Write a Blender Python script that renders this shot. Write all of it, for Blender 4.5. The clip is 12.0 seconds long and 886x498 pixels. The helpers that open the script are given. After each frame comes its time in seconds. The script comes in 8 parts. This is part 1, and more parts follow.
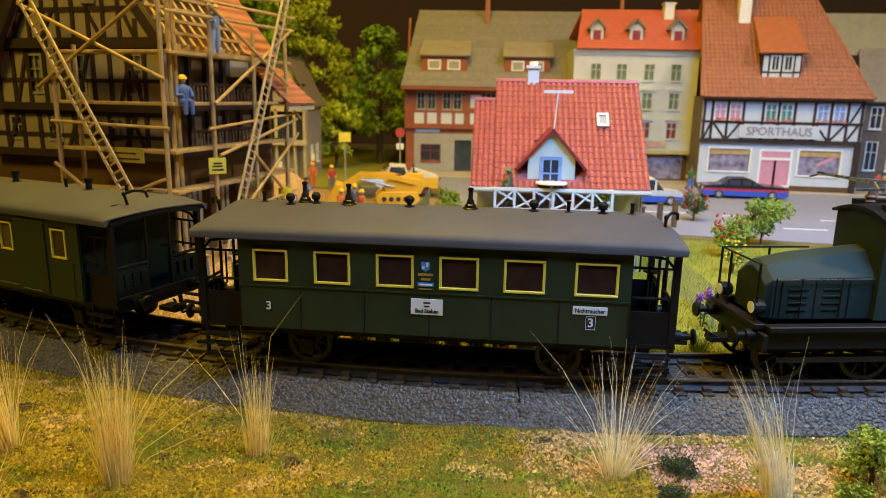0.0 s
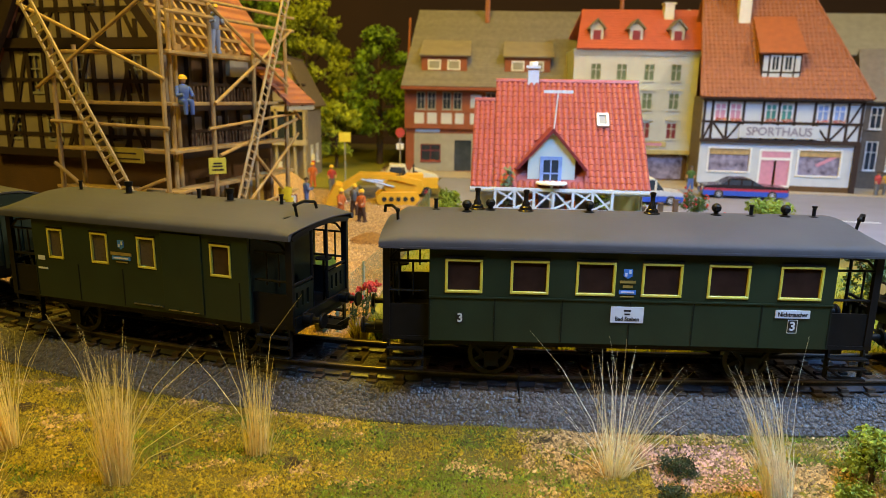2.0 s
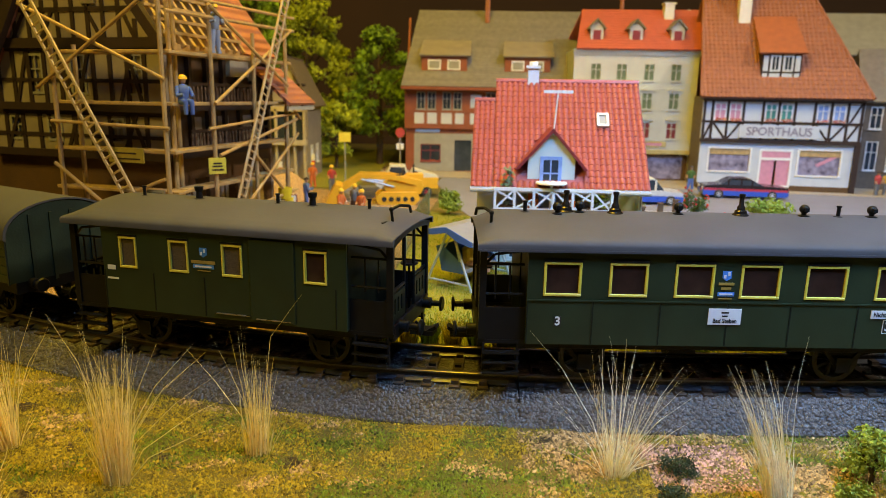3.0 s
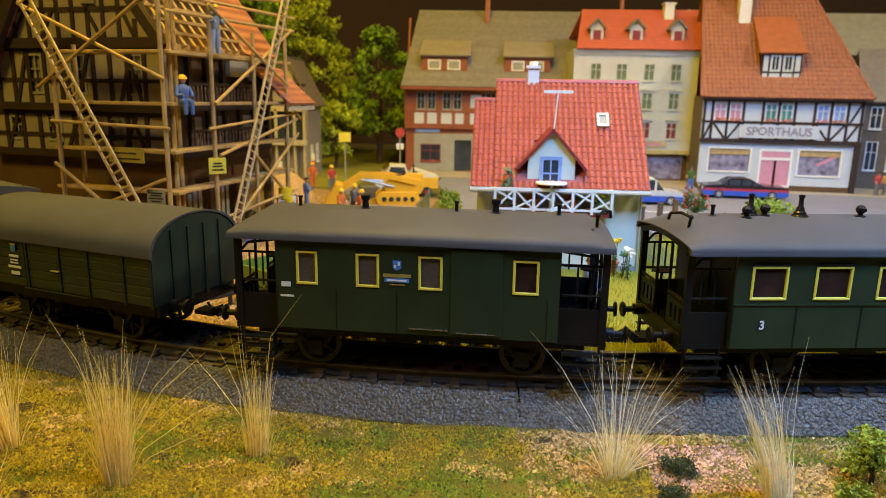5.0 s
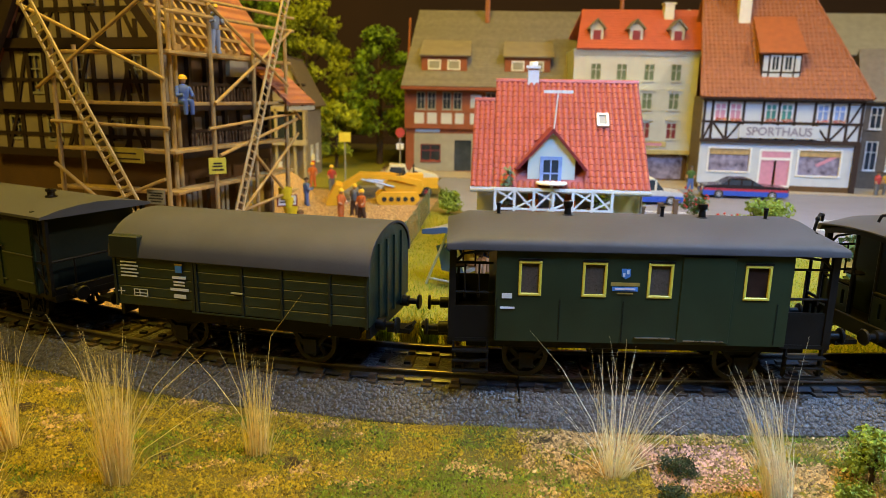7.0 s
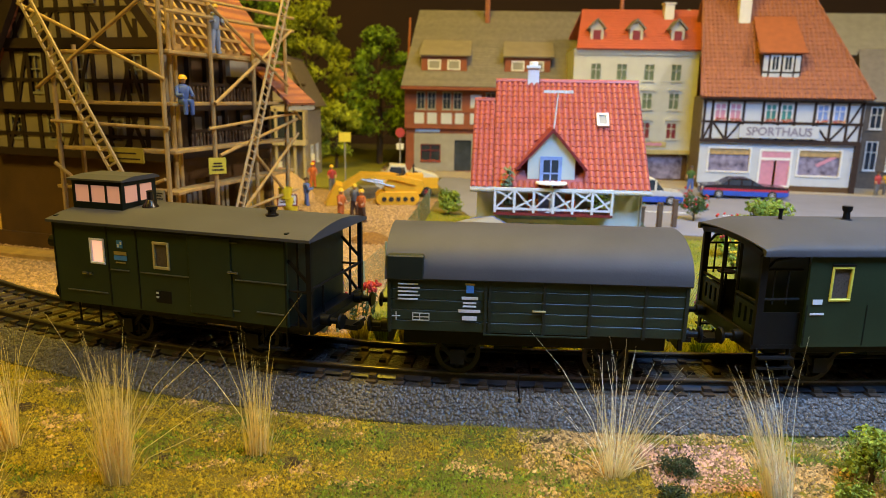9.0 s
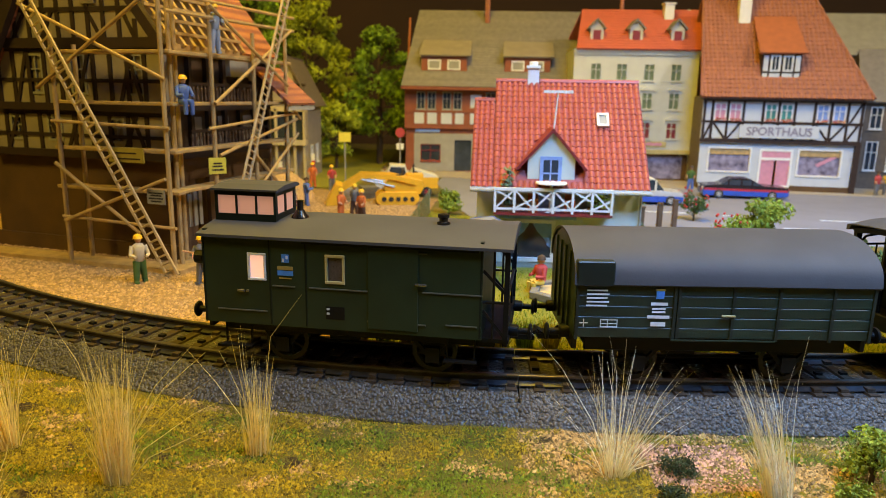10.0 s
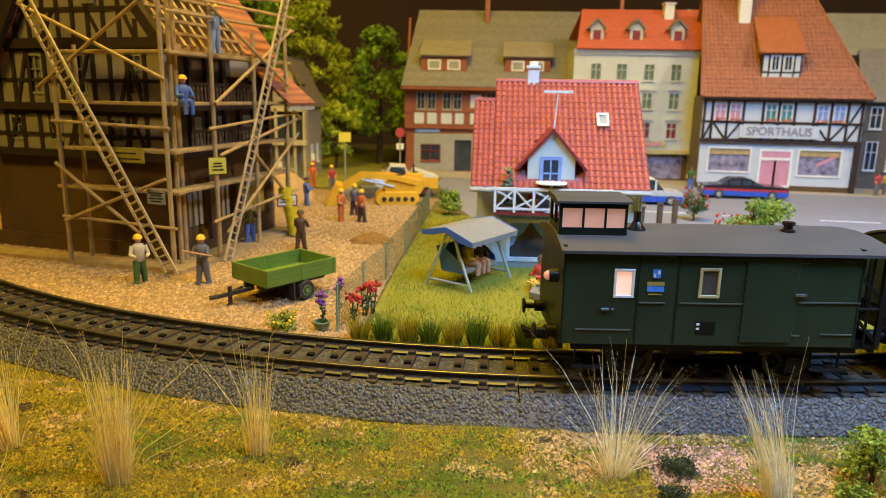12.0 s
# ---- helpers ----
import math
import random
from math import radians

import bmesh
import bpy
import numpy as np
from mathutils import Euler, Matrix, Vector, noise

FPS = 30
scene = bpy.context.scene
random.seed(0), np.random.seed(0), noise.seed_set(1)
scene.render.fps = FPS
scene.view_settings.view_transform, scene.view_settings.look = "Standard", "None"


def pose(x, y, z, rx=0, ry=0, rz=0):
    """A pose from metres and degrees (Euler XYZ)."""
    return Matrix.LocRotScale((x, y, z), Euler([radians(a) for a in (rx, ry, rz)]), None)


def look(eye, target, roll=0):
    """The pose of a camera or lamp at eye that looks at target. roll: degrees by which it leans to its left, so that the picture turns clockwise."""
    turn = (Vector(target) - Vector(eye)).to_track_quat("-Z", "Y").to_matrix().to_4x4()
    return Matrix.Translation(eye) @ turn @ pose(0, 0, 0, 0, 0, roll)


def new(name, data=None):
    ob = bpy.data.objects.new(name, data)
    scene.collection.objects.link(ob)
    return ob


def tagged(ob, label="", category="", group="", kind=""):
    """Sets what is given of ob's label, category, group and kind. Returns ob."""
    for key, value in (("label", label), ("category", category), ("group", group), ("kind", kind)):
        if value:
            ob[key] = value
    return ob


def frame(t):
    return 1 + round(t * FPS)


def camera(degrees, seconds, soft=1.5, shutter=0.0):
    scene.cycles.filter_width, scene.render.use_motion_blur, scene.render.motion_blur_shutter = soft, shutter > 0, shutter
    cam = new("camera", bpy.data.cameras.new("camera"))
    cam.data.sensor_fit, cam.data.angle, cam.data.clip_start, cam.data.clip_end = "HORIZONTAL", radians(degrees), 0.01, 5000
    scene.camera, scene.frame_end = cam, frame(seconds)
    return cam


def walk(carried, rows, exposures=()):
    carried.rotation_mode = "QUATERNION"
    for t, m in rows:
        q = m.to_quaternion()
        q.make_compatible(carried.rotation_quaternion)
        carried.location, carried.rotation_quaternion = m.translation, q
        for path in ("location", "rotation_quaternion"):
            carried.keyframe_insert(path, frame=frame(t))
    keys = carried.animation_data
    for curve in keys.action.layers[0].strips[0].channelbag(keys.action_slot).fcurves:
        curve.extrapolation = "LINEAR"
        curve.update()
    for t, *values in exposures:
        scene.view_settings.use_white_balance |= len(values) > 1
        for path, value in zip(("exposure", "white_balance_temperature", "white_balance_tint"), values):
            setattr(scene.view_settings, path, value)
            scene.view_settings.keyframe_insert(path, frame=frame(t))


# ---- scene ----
MM = 0.001  # a model layout: all lengths below are millimetres
cam = camera(66.3, 12.0, soft=0.7)
EYE = look((0, 0, 66.9 * MM), (0, 1.0, 66.9 * MM - math.tan(radians(12.76))), 1.04)
walk(cam, [(0.0, EYE), (12.0, EYE)])
cam.data.dof.use_dof = True
cam.data.dof.focus_distance = 0.165
cam.data.dof.aperture_fstop = 36.0

# ---- light: a dim exhibition room, warm ceiling lamps, an added warm fill and a cool overhead lamp, all unseen ----
world = bpy.data.worlds.new("room_air")
scene.world = world
world.use_nodes = True
world.node_tree.nodes["Background"].inputs[0].default_value = (1.0, 0.82, 0.6, 1)
world.node_tree.nodes["Background"].inputs[1].default_value = 0.008
scene.view_settings.exposure = -0.06


def area_lamp(name, eye, target, w, h, power, color, spread=180):
    data = bpy.data.lights.new(name, "AREA")
    data.shape, data.size, data.size_y, data.energy, data.color = "RECTANGLE", w * MM, h * MM, power, color
    data.spread = radians(spread)
    ob = new(name, data)
    ob.matrix_basis = look([c * MM for c in eye], [c * MM for c in target])
    return ob


area_lamp("unseen_warm_light", (800, -60, 750), (120, 380, 0), 120, 120, 6.7, (1.0, 0.89, 0.70))
area_lamp("unseen_warm_light", (-30, 310, 540), (-90, 220, 0), 240, 240, 5.0, (1.0, 0.66, 0.035))
# Added frontal fill that brightens the house front and left grass, no known lamp.
area_lamp("unseen_warm_light", (-420, -80, 600), (-110, 260, 0), 160, 160, 3.3, (1.0, 0.68, 0.08))
# Unseen cool lamp overhead; the narrow spread keeps its blue pool on the right.
area_lamp("unseen_cool_light", (170, 10, 400), (200, 275, 0), 180, 180, 1.4, (0.22, 0.48, 1.0), 80)


# ---- shape helpers ----
class Geo:
    """Collects vertices and faces, in millimetres."""

    def __init__(self):
        self.v, self.f = [], []

    def add(self, vs, fs):
        n = len(self.v)
        self.v += [tuple(q) for q in vs]
        self.f += [tuple(i + n for i in f) for f in fs]
        return self

    def box(self, x0, x1, y0, y1, z0, z1, m=None):
        vs = [Vector((x, y, z)) for z in (z0, z1) for x, y in ((x0, y0), (x1, y0), (x1, y1), (x0, y1))]
        if m is not None:
            vs = [m @ q for q in vs]
        return self.add(vs, [(3, 2, 1, 0), (4, 5, 6, 7), (0, 1, 5, 4), (1, 2, 6, 5), (2, 3, 7, 6), (3, 0, 4, 7)])

    def rod(self, a, b, r0, r1=None, n=8):
        a, b = Vector(a), Vector(b)
        r1 = r0 if r1 is None else r1
        d = (b - a).normalized()
        u = d.orthogonal().normalized()
        w = d.cross(u)
        vs = [c + (u * math.cos(k * math.tau / n) + w * math.sin(k * math.tau / n)) * r for c, r in ((a, r0), (b, r1)) for k in range(n)]
        fs = [(k, (k + 1) % n, n + (k + 1) % n, n + k) for k in range(n)] + [tuple(range(n))[::-1], tuple(range(n, 2 * n))]
        return self.add(vs, fs)

    def bar(self, a, b, w, h):
        """A square bar between two points."""
        a, b = Vector(a), Vector(b)
        d = (b - a).normalized()
        side = d.cross(Vector((0, 0, 1)))
        side = side.normalized() if side.length > 1e-4 else Vector((1, 0, 0))
        up = side.cross(d)
        vs = [c + side * sx * w / 2 + up * sz * h / 2 for c in (a, b) for sx, sz in ((-1, -1), (1, -1), (1, 1), (-1, 1))]
        return self.add(vs, [(3, 2, 1, 0), (4, 5, 6, 7), (0, 1, 5, 4), (1, 2, 6, 5), (2, 3, 7, 6), (3, 0, 4, 7)])

    def tube(self, pts, r, n=6):
        for a, b in zip(pts, pts[1:]):
            self.rod(a, b, r, r, n)
        return self

    def lathe(self, prof, at=(0, 0, 0), n=12, axis="z"):
        """A turned body: prof is a list of (radius, height)."""
        vs, fs = [], []
        for r, h in prof:
            for k in range(n):
                c, s = r * math.cos(k * math.tau / n), r * math.sin(k * math.tau / n)
                vs.append({"z": (c, s, h), "y": (c, h, s), "x": (h, c, s)}[axis])
        m = len(prof)
        for i in range(m - 1):
            for k in range(n):
                fs.append((i * n + k, i * n + (k + 1) % n, (i + 1) * n + (k + 1) % n, (i + 1) * n + k))
        fs += [tuple(range(n))[::-1], tuple(range((m - 1) * n, m * n))]
        return self.add([Vector(q) + Vector(at) for q in vs], fs)

    def ball(self, c, rx, ry=None, rz=None, n=8, m=6):
        ry, rz = ry or rx, rz or rx
        prof = [(max(0.02, math.sin(math.pi * i / m)), -math.cos(math.pi * i / m)) for i in range(m + 1)]
        g = Geo().lathe(prof, n=n)
        return self.add([(x * rx + c[0], y * ry + c[1], z * rz + c[2]) for x, y, z in g.v], g.f)

    def extrude(self, prof, x0, x1, axis="x"):
        """A closed profile of (y, z) pairs drawn out along x (or of (x, z) along y)."""
        n = len(prof)
        vs = [(x, a, b) if axis == "x" else (a, x, b) for x in (x0, x1) for a, b in prof]
        fs = [(k, (k + 1) % n, n + (k + 1) % n, n + k) for k in range(n)] + [tuple(range(n))[::-1], tuple(range(n, 2 * n))]
        return self.add(vs, fs)

    def holed(self, x0, x1, z0, z1, y0, y1, holes):
        """A wall in the xz plane from y0 to y1 with rectangular openings (x0, x1, z0, z1), as one closed skin."""
        xs = sorted({x0, x1, *[h[0] for h in holes], *[h[1] for h in holes]})
        zs = sorted({z0, z1, *[h[2] for h in holes], *[h[3] for h in holes]})
        nx, nz = len(xs) - 1, len(zs) - 1

        def solid(i, k):
            if not (0 <= i < nx and 0 <= k < nz):
                return False
            cx, cz = (xs[i] + xs[i + 1]) / 2, (zs[k] + zs[k + 1]) / 2
            return not any(h[0] < cx < h[1] and h[2] < cz < h[3] for h in holes)
        base, seen = len(self.v), {}

        def vert(i, k, y):
            if (i, k, y) not in seen:
                seen[i, k, y] = len(self.v)
                self.v.append((xs[i], y, zs[k]))
            return seen[i, k, y]
        for i in range(nx):
            for k in range(nz):
                if not solid(i, k):
                    continue
                ring = [(i, k), (i + 1, k), (i + 1, k + 1), (i, k + 1)]
                self.f.append(tuple(vert(a, b, y0) for a, b in ring))
                self.f.append(tuple(vert(a, b, y1) for a, b in reversed(ring)))
                for (p, q), (di, dk) in zip(zip(ring, ring[1:] + ring[:1]), ((0, -1), (1, 0), (0, 1), (-1, 0))):
                    if not solid(i + di, k + dk):
                        self.f.append((vert(*q, y0), vert(*p, y0), vert(*p, y1), vert(*q, y1)))
        return self

    def casing(self, x0, x1, z0, z1, y0, y1, w):
        self.box(x0, x1, y0, y1, z0, z0 + w).box(x0, x1, y0, y1, z1 - w, z1)
        return self.box(x0, x0 + w, y0, y1, z0 + w, z1 - w).box(x1 - w, x1, y0, y1, z0 + w, z1 - w)

    def moved(self, m):
        self.v = [tuple(m @ Vector(q)) for q in self.v]
        return self


def at(x, y, z=0.0, rz=0.0, rx=0.0, ry=0.0):
    return pose(x * MM, y * MM, z * MM, rx, ry, rz)


def part(name, geo, material, parent=None, label="", smooth=False, bevel=0.0):
    me = bpy.data.meshes.new(name)
    me.from_pydata([(x * MM, y * MM, z * MM) for x, y, z in geo.v], [], geo.f)
    bm = bmesh.new()
    bm.from_mesh(me)
    if len(geo.f) < 60000:
        bmesh.ops.recalc_face_normals(bm, faces=bm.faces[:])
    if bevel:
        bmesh.ops.bevel(bm, geom=bm.edges[:], offset=bevel * MM, segments=2 if bevel > 0.3 else 1, affect="EDGES", profile=0.7, clamp_overlap=True)
    bm.to_mesh(me)
    bm.free()
    if smooth:
        me.shade_smooth()
        if smooth != "all":
            me.set_sharp_from_angle(angle=radians(40))
    me.materials.append(material)
    ob = new(name, me)
    if parent is not None:
        ob.parent = parent
    if label:
        tagged(ob, label)
    return ob


def thing(name, label, category, m=None, group="", kind=""):
    ob = new(name)
    ob.empty_display_size = 0.005
    if m is not None:
        ob.matrix_basis = m
    return tagged(ob, label, category, group, kind)


# ---- materials ----
def mat(name, color, rough=0.6, metal=0.0, var=0.18, scale=300.0, bump=0.15, bscale=1500.0, isle=0.0, obj=0.0, color2=None, spec=0.5, voronoi=False, thin=0.0, ribs=0.0):
    m = bpy.data.materials.new(name)
    m.use_nodes = True
    nt = m.node_tree
    b = nt.nodes["Principled BSDF"]
    b.inputs["Roughness"].default_value, b.inputs["Metallic"].default_value = rough, metal
    b.inputs["Specular IOR Level"].default_value = spec
    tc = nt.nodes.new("ShaderNodeTexCoord")
    n1 = nt.nodes.new("ShaderNodeTexNoise")
    n1.inputs["Scale"].default_value, n1.inputs["Detail"].default_value = scale, 6.0
    nt.links.new(tc.outputs["Object"], n1.inputs["Vector"])
    ramp = nt.nodes.new("ShaderNodeValToRGB")
    c2 = color2 or tuple(c * (1 + var) for c in color)
    c1 = color if color2 else tuple(c * (1 - var) for c in color)
    ramp.color_ramp.elements[0].position, ramp.color_ramp.elements[1].position = 0.3, 0.7
    ramp.color_ramp.elements[0].color, ramp.color_ramp.elements[1].color = (*c1, 1), (*c2, 1)
    nt.links.new(n1.outputs["Fac"], ramp.inputs["Fac"])
    out = ramp.outputs["Color"]
    for amount, node, socket in ((isle, "ShaderNodeNewGeometry", "Random Per Island"), (obj, "ShaderNodeObjectInfo", "Random")):
        if amount:
            src = nt.nodes.new(node)
            mr = nt.nodes.new("ShaderNodeMapRange")
            mr.inputs["To Min"].default_value, mr.inputs["To Max"].default_value = 1 - amount, 1 + amount
            hsv = nt.nodes.new("ShaderNodeHueSaturation")
            nt.links.new(src.outputs[socket], mr.inputs["Value"])
            nt.links.new(mr.outputs["Result"], hsv.inputs["Value"])
            nt.links.new(out, hsv.inputs["Color"])
            out = hsv.outputs["Color"]
    nt.links.new(out, b.inputs["Base Color"])
    if thin:
        tr, mix = nt.nodes.new("ShaderNodeBsdfTranslucent"), nt.nodes.new("ShaderNodeMixShader")
        mix.inputs[0].default_value = thin
        nt.links.new(out, tr.inputs["Color"])
        nt.links.new(b.outputs[0], mix.inputs[1])
        nt.links.new(tr.outputs[0], mix.inputs[2])
        nt.links.new(mix.outputs[0], nt.nodes["Material Output"].inputs["Surface"])
    n2 = nt.nodes.new("ShaderNodeTexVoronoi" if voronoi else "ShaderNodeTexNoise")
    n2.inputs["Scale"].default_value = bscale
    nt.links.new(tc.outputs["Object"], n2.inputs["Vector"])
    if bump:
        bp = nt.nodes.new("ShaderNodeBump")
        bp.inputs["Strength"].default_value, bp.inputs["Distance"].default_value = bump, 0.0004
        nt.links.new(n2.outputs["Distance" if voronoi else "Fac"], bp.inputs["Height"])
        nt.links.new(bp.outputs["Normal"], b.inputs["Normal"])
    if ribs and bump:
        wv, bw = nt.nodes.new("ShaderNodeTexWave"), nt.nodes.new("ShaderNodeBump")
        wv.inputs["Scale"].default_value = 0.314 / (ribs * MM)
        bw.inputs["Strength"].default_value, bw.inputs["Distance"].default_value = 0.9, 0.0008
        nt.links.new(tc.outputs["Object"], wv.inputs["Vector"])
        nt.links.new(wv.outputs["Fac"], bw.inputs["Height"])
        nt.links.new(bp.outputs["Normal"], bw.inputs["Normal"])
        nt.links.new(bw.outputs["Normal"], b.inputs["Normal"])
    rr = nt.nodes.new("ShaderNodeMapRange")
    rr.inputs["To Min"].default_value, rr.inputs["To Max"].default_value = max(0.02, rough - 0.08), min(1.0, rough + 0.08)
    nt.links.new(n1.outputs["Fac"], rr.inputs["Value"])
    nt.links.new(rr.outputs["Result"], b.inputs["Roughness"])
    return m


def glow(name, color, strength):
    m = bpy.data.materials.new(name)
    m.use_nodes = True
    b = m.node_tree.nodes["Principled BSDF"]
    b.inputs["Base Color"].default_value = (*color, 1)
    b.inputs["Emission Color"].default_value, b.inputs["Emission Strength"].default_value = (*color, 1), strength
    return m


M_COACH = mat("dark_green_coach_paint", (0.015, 0.028, 0.013), 0.45, var=0.15, scale=120, bump=0.05, spec=0.4)
M_ROOF = mat("grey_roof_plastic", (0.062, 0.062, 0.068), 0.6, var=0.12, scale=90, bump=0.06, spec=0.22)
M_BLACK = mat("black_plastic", (0.007, 0.0065, 0.0065), 0.48, var=0.2, bump=0.05, spec=0.2)
M_BRASSBLACK = mat("blackened_brass", (0.05, 0.04, 0.03), 0.25, 0.7, bump=0.02)
M_YELLOW = mat("yellow_window_trim", (0.60, 0.53, 0.07), 0.4, var=0.08, bump=0.0)
M_PALE = mat("pale_yellow_trim", (0.40, 0.35, 0.17), 0.4, var=0.08, bump=0.0)
M_PANE = mat("dark_window_pane", (0.034, 0.018, 0.013), 0.08, var=0.3, scale=200, bump=0.0)
M_MESHPANE = mat("grey_mesh_pane", (0.075, 0.06, 0.05), 0.3, var=0.3, scale=3000, bump=0.2)
M_WHITE = mat("white_print", (0.62, 0.66, 0.7), 0.5, var=0.05, bump=0.0)
M_INK = mat("black_print", (0.01, 0.01, 0.012), 0.5, bump=0.0)
M_BLUE = mat("blue_print", (0.05, 0.2, 0.6), 0.5, bump=0.0)
M_GOLD = mat("gold_print", (0.30, 0.22, 0.05), 0.45, bump=0.0)
M_STEEL = mat("rail_steel", (0.32, 0.31, 0.30), 0.28, 0.9, var=0.15, bump=0.05)
M_RAILHEAD = mat("dull_rail_head", (0.13, 0.115, 0.10), 0.4, 0.8, var=0.2, bump=0.05)
M_FOOT = mat("bright_rail_foot", (0.055, 0.056, 0.066), 0.4, 0.7, var=0.15, bump=0.05)
M_RAILBROWN = mat("browned_rail_side", (0.045, 0.034, 0.026), 0.48, 0.2, var=0.25, bump=0.1, spec=0.3)
M_SLEEPER = mat("brown_sleeper", (0.05, 0.036, 0.026), 0.6, var=0.25, scale=900, bump=0.3, obj=0.15, spec=0.25)
M_BALLAST = mat("grey_moulded_ballast", (0.055, 0.05, 0.047), 0.4, var=0.35, scale=500, bump=0.9, bscale=1000, voronoi=True)
M_PEBBLE = mat("grey_ballast_pebble", (0.075, 0.068, 0.064), 0.34, var=0.25, scale=800, bump=0.1, isle=0.15)
M_GRAVEL = mat("tan_gravel_glue", (0.26, 0.165, 0.075), 0.85, var=0.35, scale=350, bump=0.8, bscale=1200)
M_STONE = mat("tan_gravel_stone", (0.40, 0.26, 0.125), 0.8, var=0.25, scale=700, bump=0.3, isle=0.35)
M_TURF = mat("olive_turf", (0.07, 0.07, 0.008), 0.95, color2=(0.17, 0.12, 0.02), scale=90, bump=1.0, bscale=1400)
M_LAWN = mat("lawn_base", (0.15, 0.16, 0.012), 0.95, color2=(0.23, 0.21, 0.018), scale=90, bump=1.0, bscale=1500)
M_ASPHALT = mat("grey_road_card", (0.21, 0.21, 0.255), 0.8, var=0.08, scale=60, bump=0.2)
M_PAVE = mat("pale_pavement", (0.36, 0.31, 0.24), 0.8, var=0.12, scale=100, bump=0.2)
M_WOOD = mat("pale_scaffold_wood", (0.43, 0.29, 0.12), 0.6, var=0.22, scale=250, bump=0.3)
M_DARKROOM = mat("dark_brown_room", (0.05, 0.025, 0.012), 0.9, var=0.3, scale=4, bump=0.1, bscale=20)

# ---- the track's line: a tight curve, then a wide one ----
CURVE, R_TIGHT, R_WIDE, A_JOINT = Vector((37.1, 525.1)), 360.0, 783.0, radians(-92.788)
N_JOINT = Vector((math.cos(A_JOINT), math.sin(A_JOINT)))
WIDE = CURVE + N_JOINT * (R_TIGHT - R_WIDE)


def line(s, off=0.0):
    """A place s mm along the track from the joint; off is to the outside of the curve."""
    c, r = (CURVE, R_TIGHT) if s < 0 else (WIDE, R_WIDE)
    a = A_JOINT + s / r
    return c + Vector((math.cos(a), math.sin(a))) * (r + off)


def heading(s):
    return A_JOINT + s / (R_TIGHT if s < 0 else R_WIDE) + math.pi / 2


def track_distance(x, y):
    """How far a place lies outside the track's middle line (inside is negative)."""
    q = Vector((x, y))
    d = q - CURVE
    if math.atan2(d.y, d.x) < A_JOINT or d.x < -200:
        return d.length - R_TIGHT
    return (q - WIDE).length - R_WIDE


# ---- ground ----
def ground_height(x, y):
    d = track_distance(x, y)
    k = min(1.0, max(0.0, (d - 8.0) / 10.0))
    z = -4.2 * (1 - k) - 9.6 * k
    if d > 20:
        z += 1.2 * noise.noise(Vector((x / 22, y / 22, 3.1))) + 0.6 * noise.noise(Vector((x / 6, y / 6, 7.7)))
    return z


def sheet(name, x0, x1, y0, y1, step, zf, material, label, category):
    nx, ny = int((x1 - x0) / step) + 1, int((y1 - y0) / step) + 1
    g = Geo()
    xs, ys = np.linspace(x0, x1, nx), np.linspace(y0, y1, ny)
    g.add([(x, y, zf(x, y)) for y in ys for x in xs], [(j * nx + i, j * nx + i + 1, (j + 1) * nx + i + 1, (j + 1) * nx + i) for j in range(ny - 1) for i in range(nx - 1)])
    return tagged(part(name, g, material, smooth=True), label, category, kind="structure")


sheet("ground", -420, 560, 60, 1000, 5, ground_height, M_TURF, "olive flocked layout board ground", "ground")


def ribbon(s0, s1, step, prof):
    """Sweeps a profile of (offset, z) along the track."""
    g = Geo()
    n = max(2, int(abs(s1 - s0) / step) + 1)
    m = len(prof)
    for s in np.linspace(s0, s1, n):
        for off, z in prof:
            q = line(s, off)
            g.v.append((q.x, q.y, z))
    for i in range(n - 1):
        for k in range(m):
            g.f.append((i * m + k, i * m + (k + 1) % m, (i + 1) * m + (k + 1) % m, (i + 1) * m + k))
    g.f += [tuple(range(m)), tuple(range((n - 1) * m, n * m))[::-1]]
    return g


JOINTS = [-471.2, -376.9, -188.5, 0.0, 99.0, 198.0, 297.0]


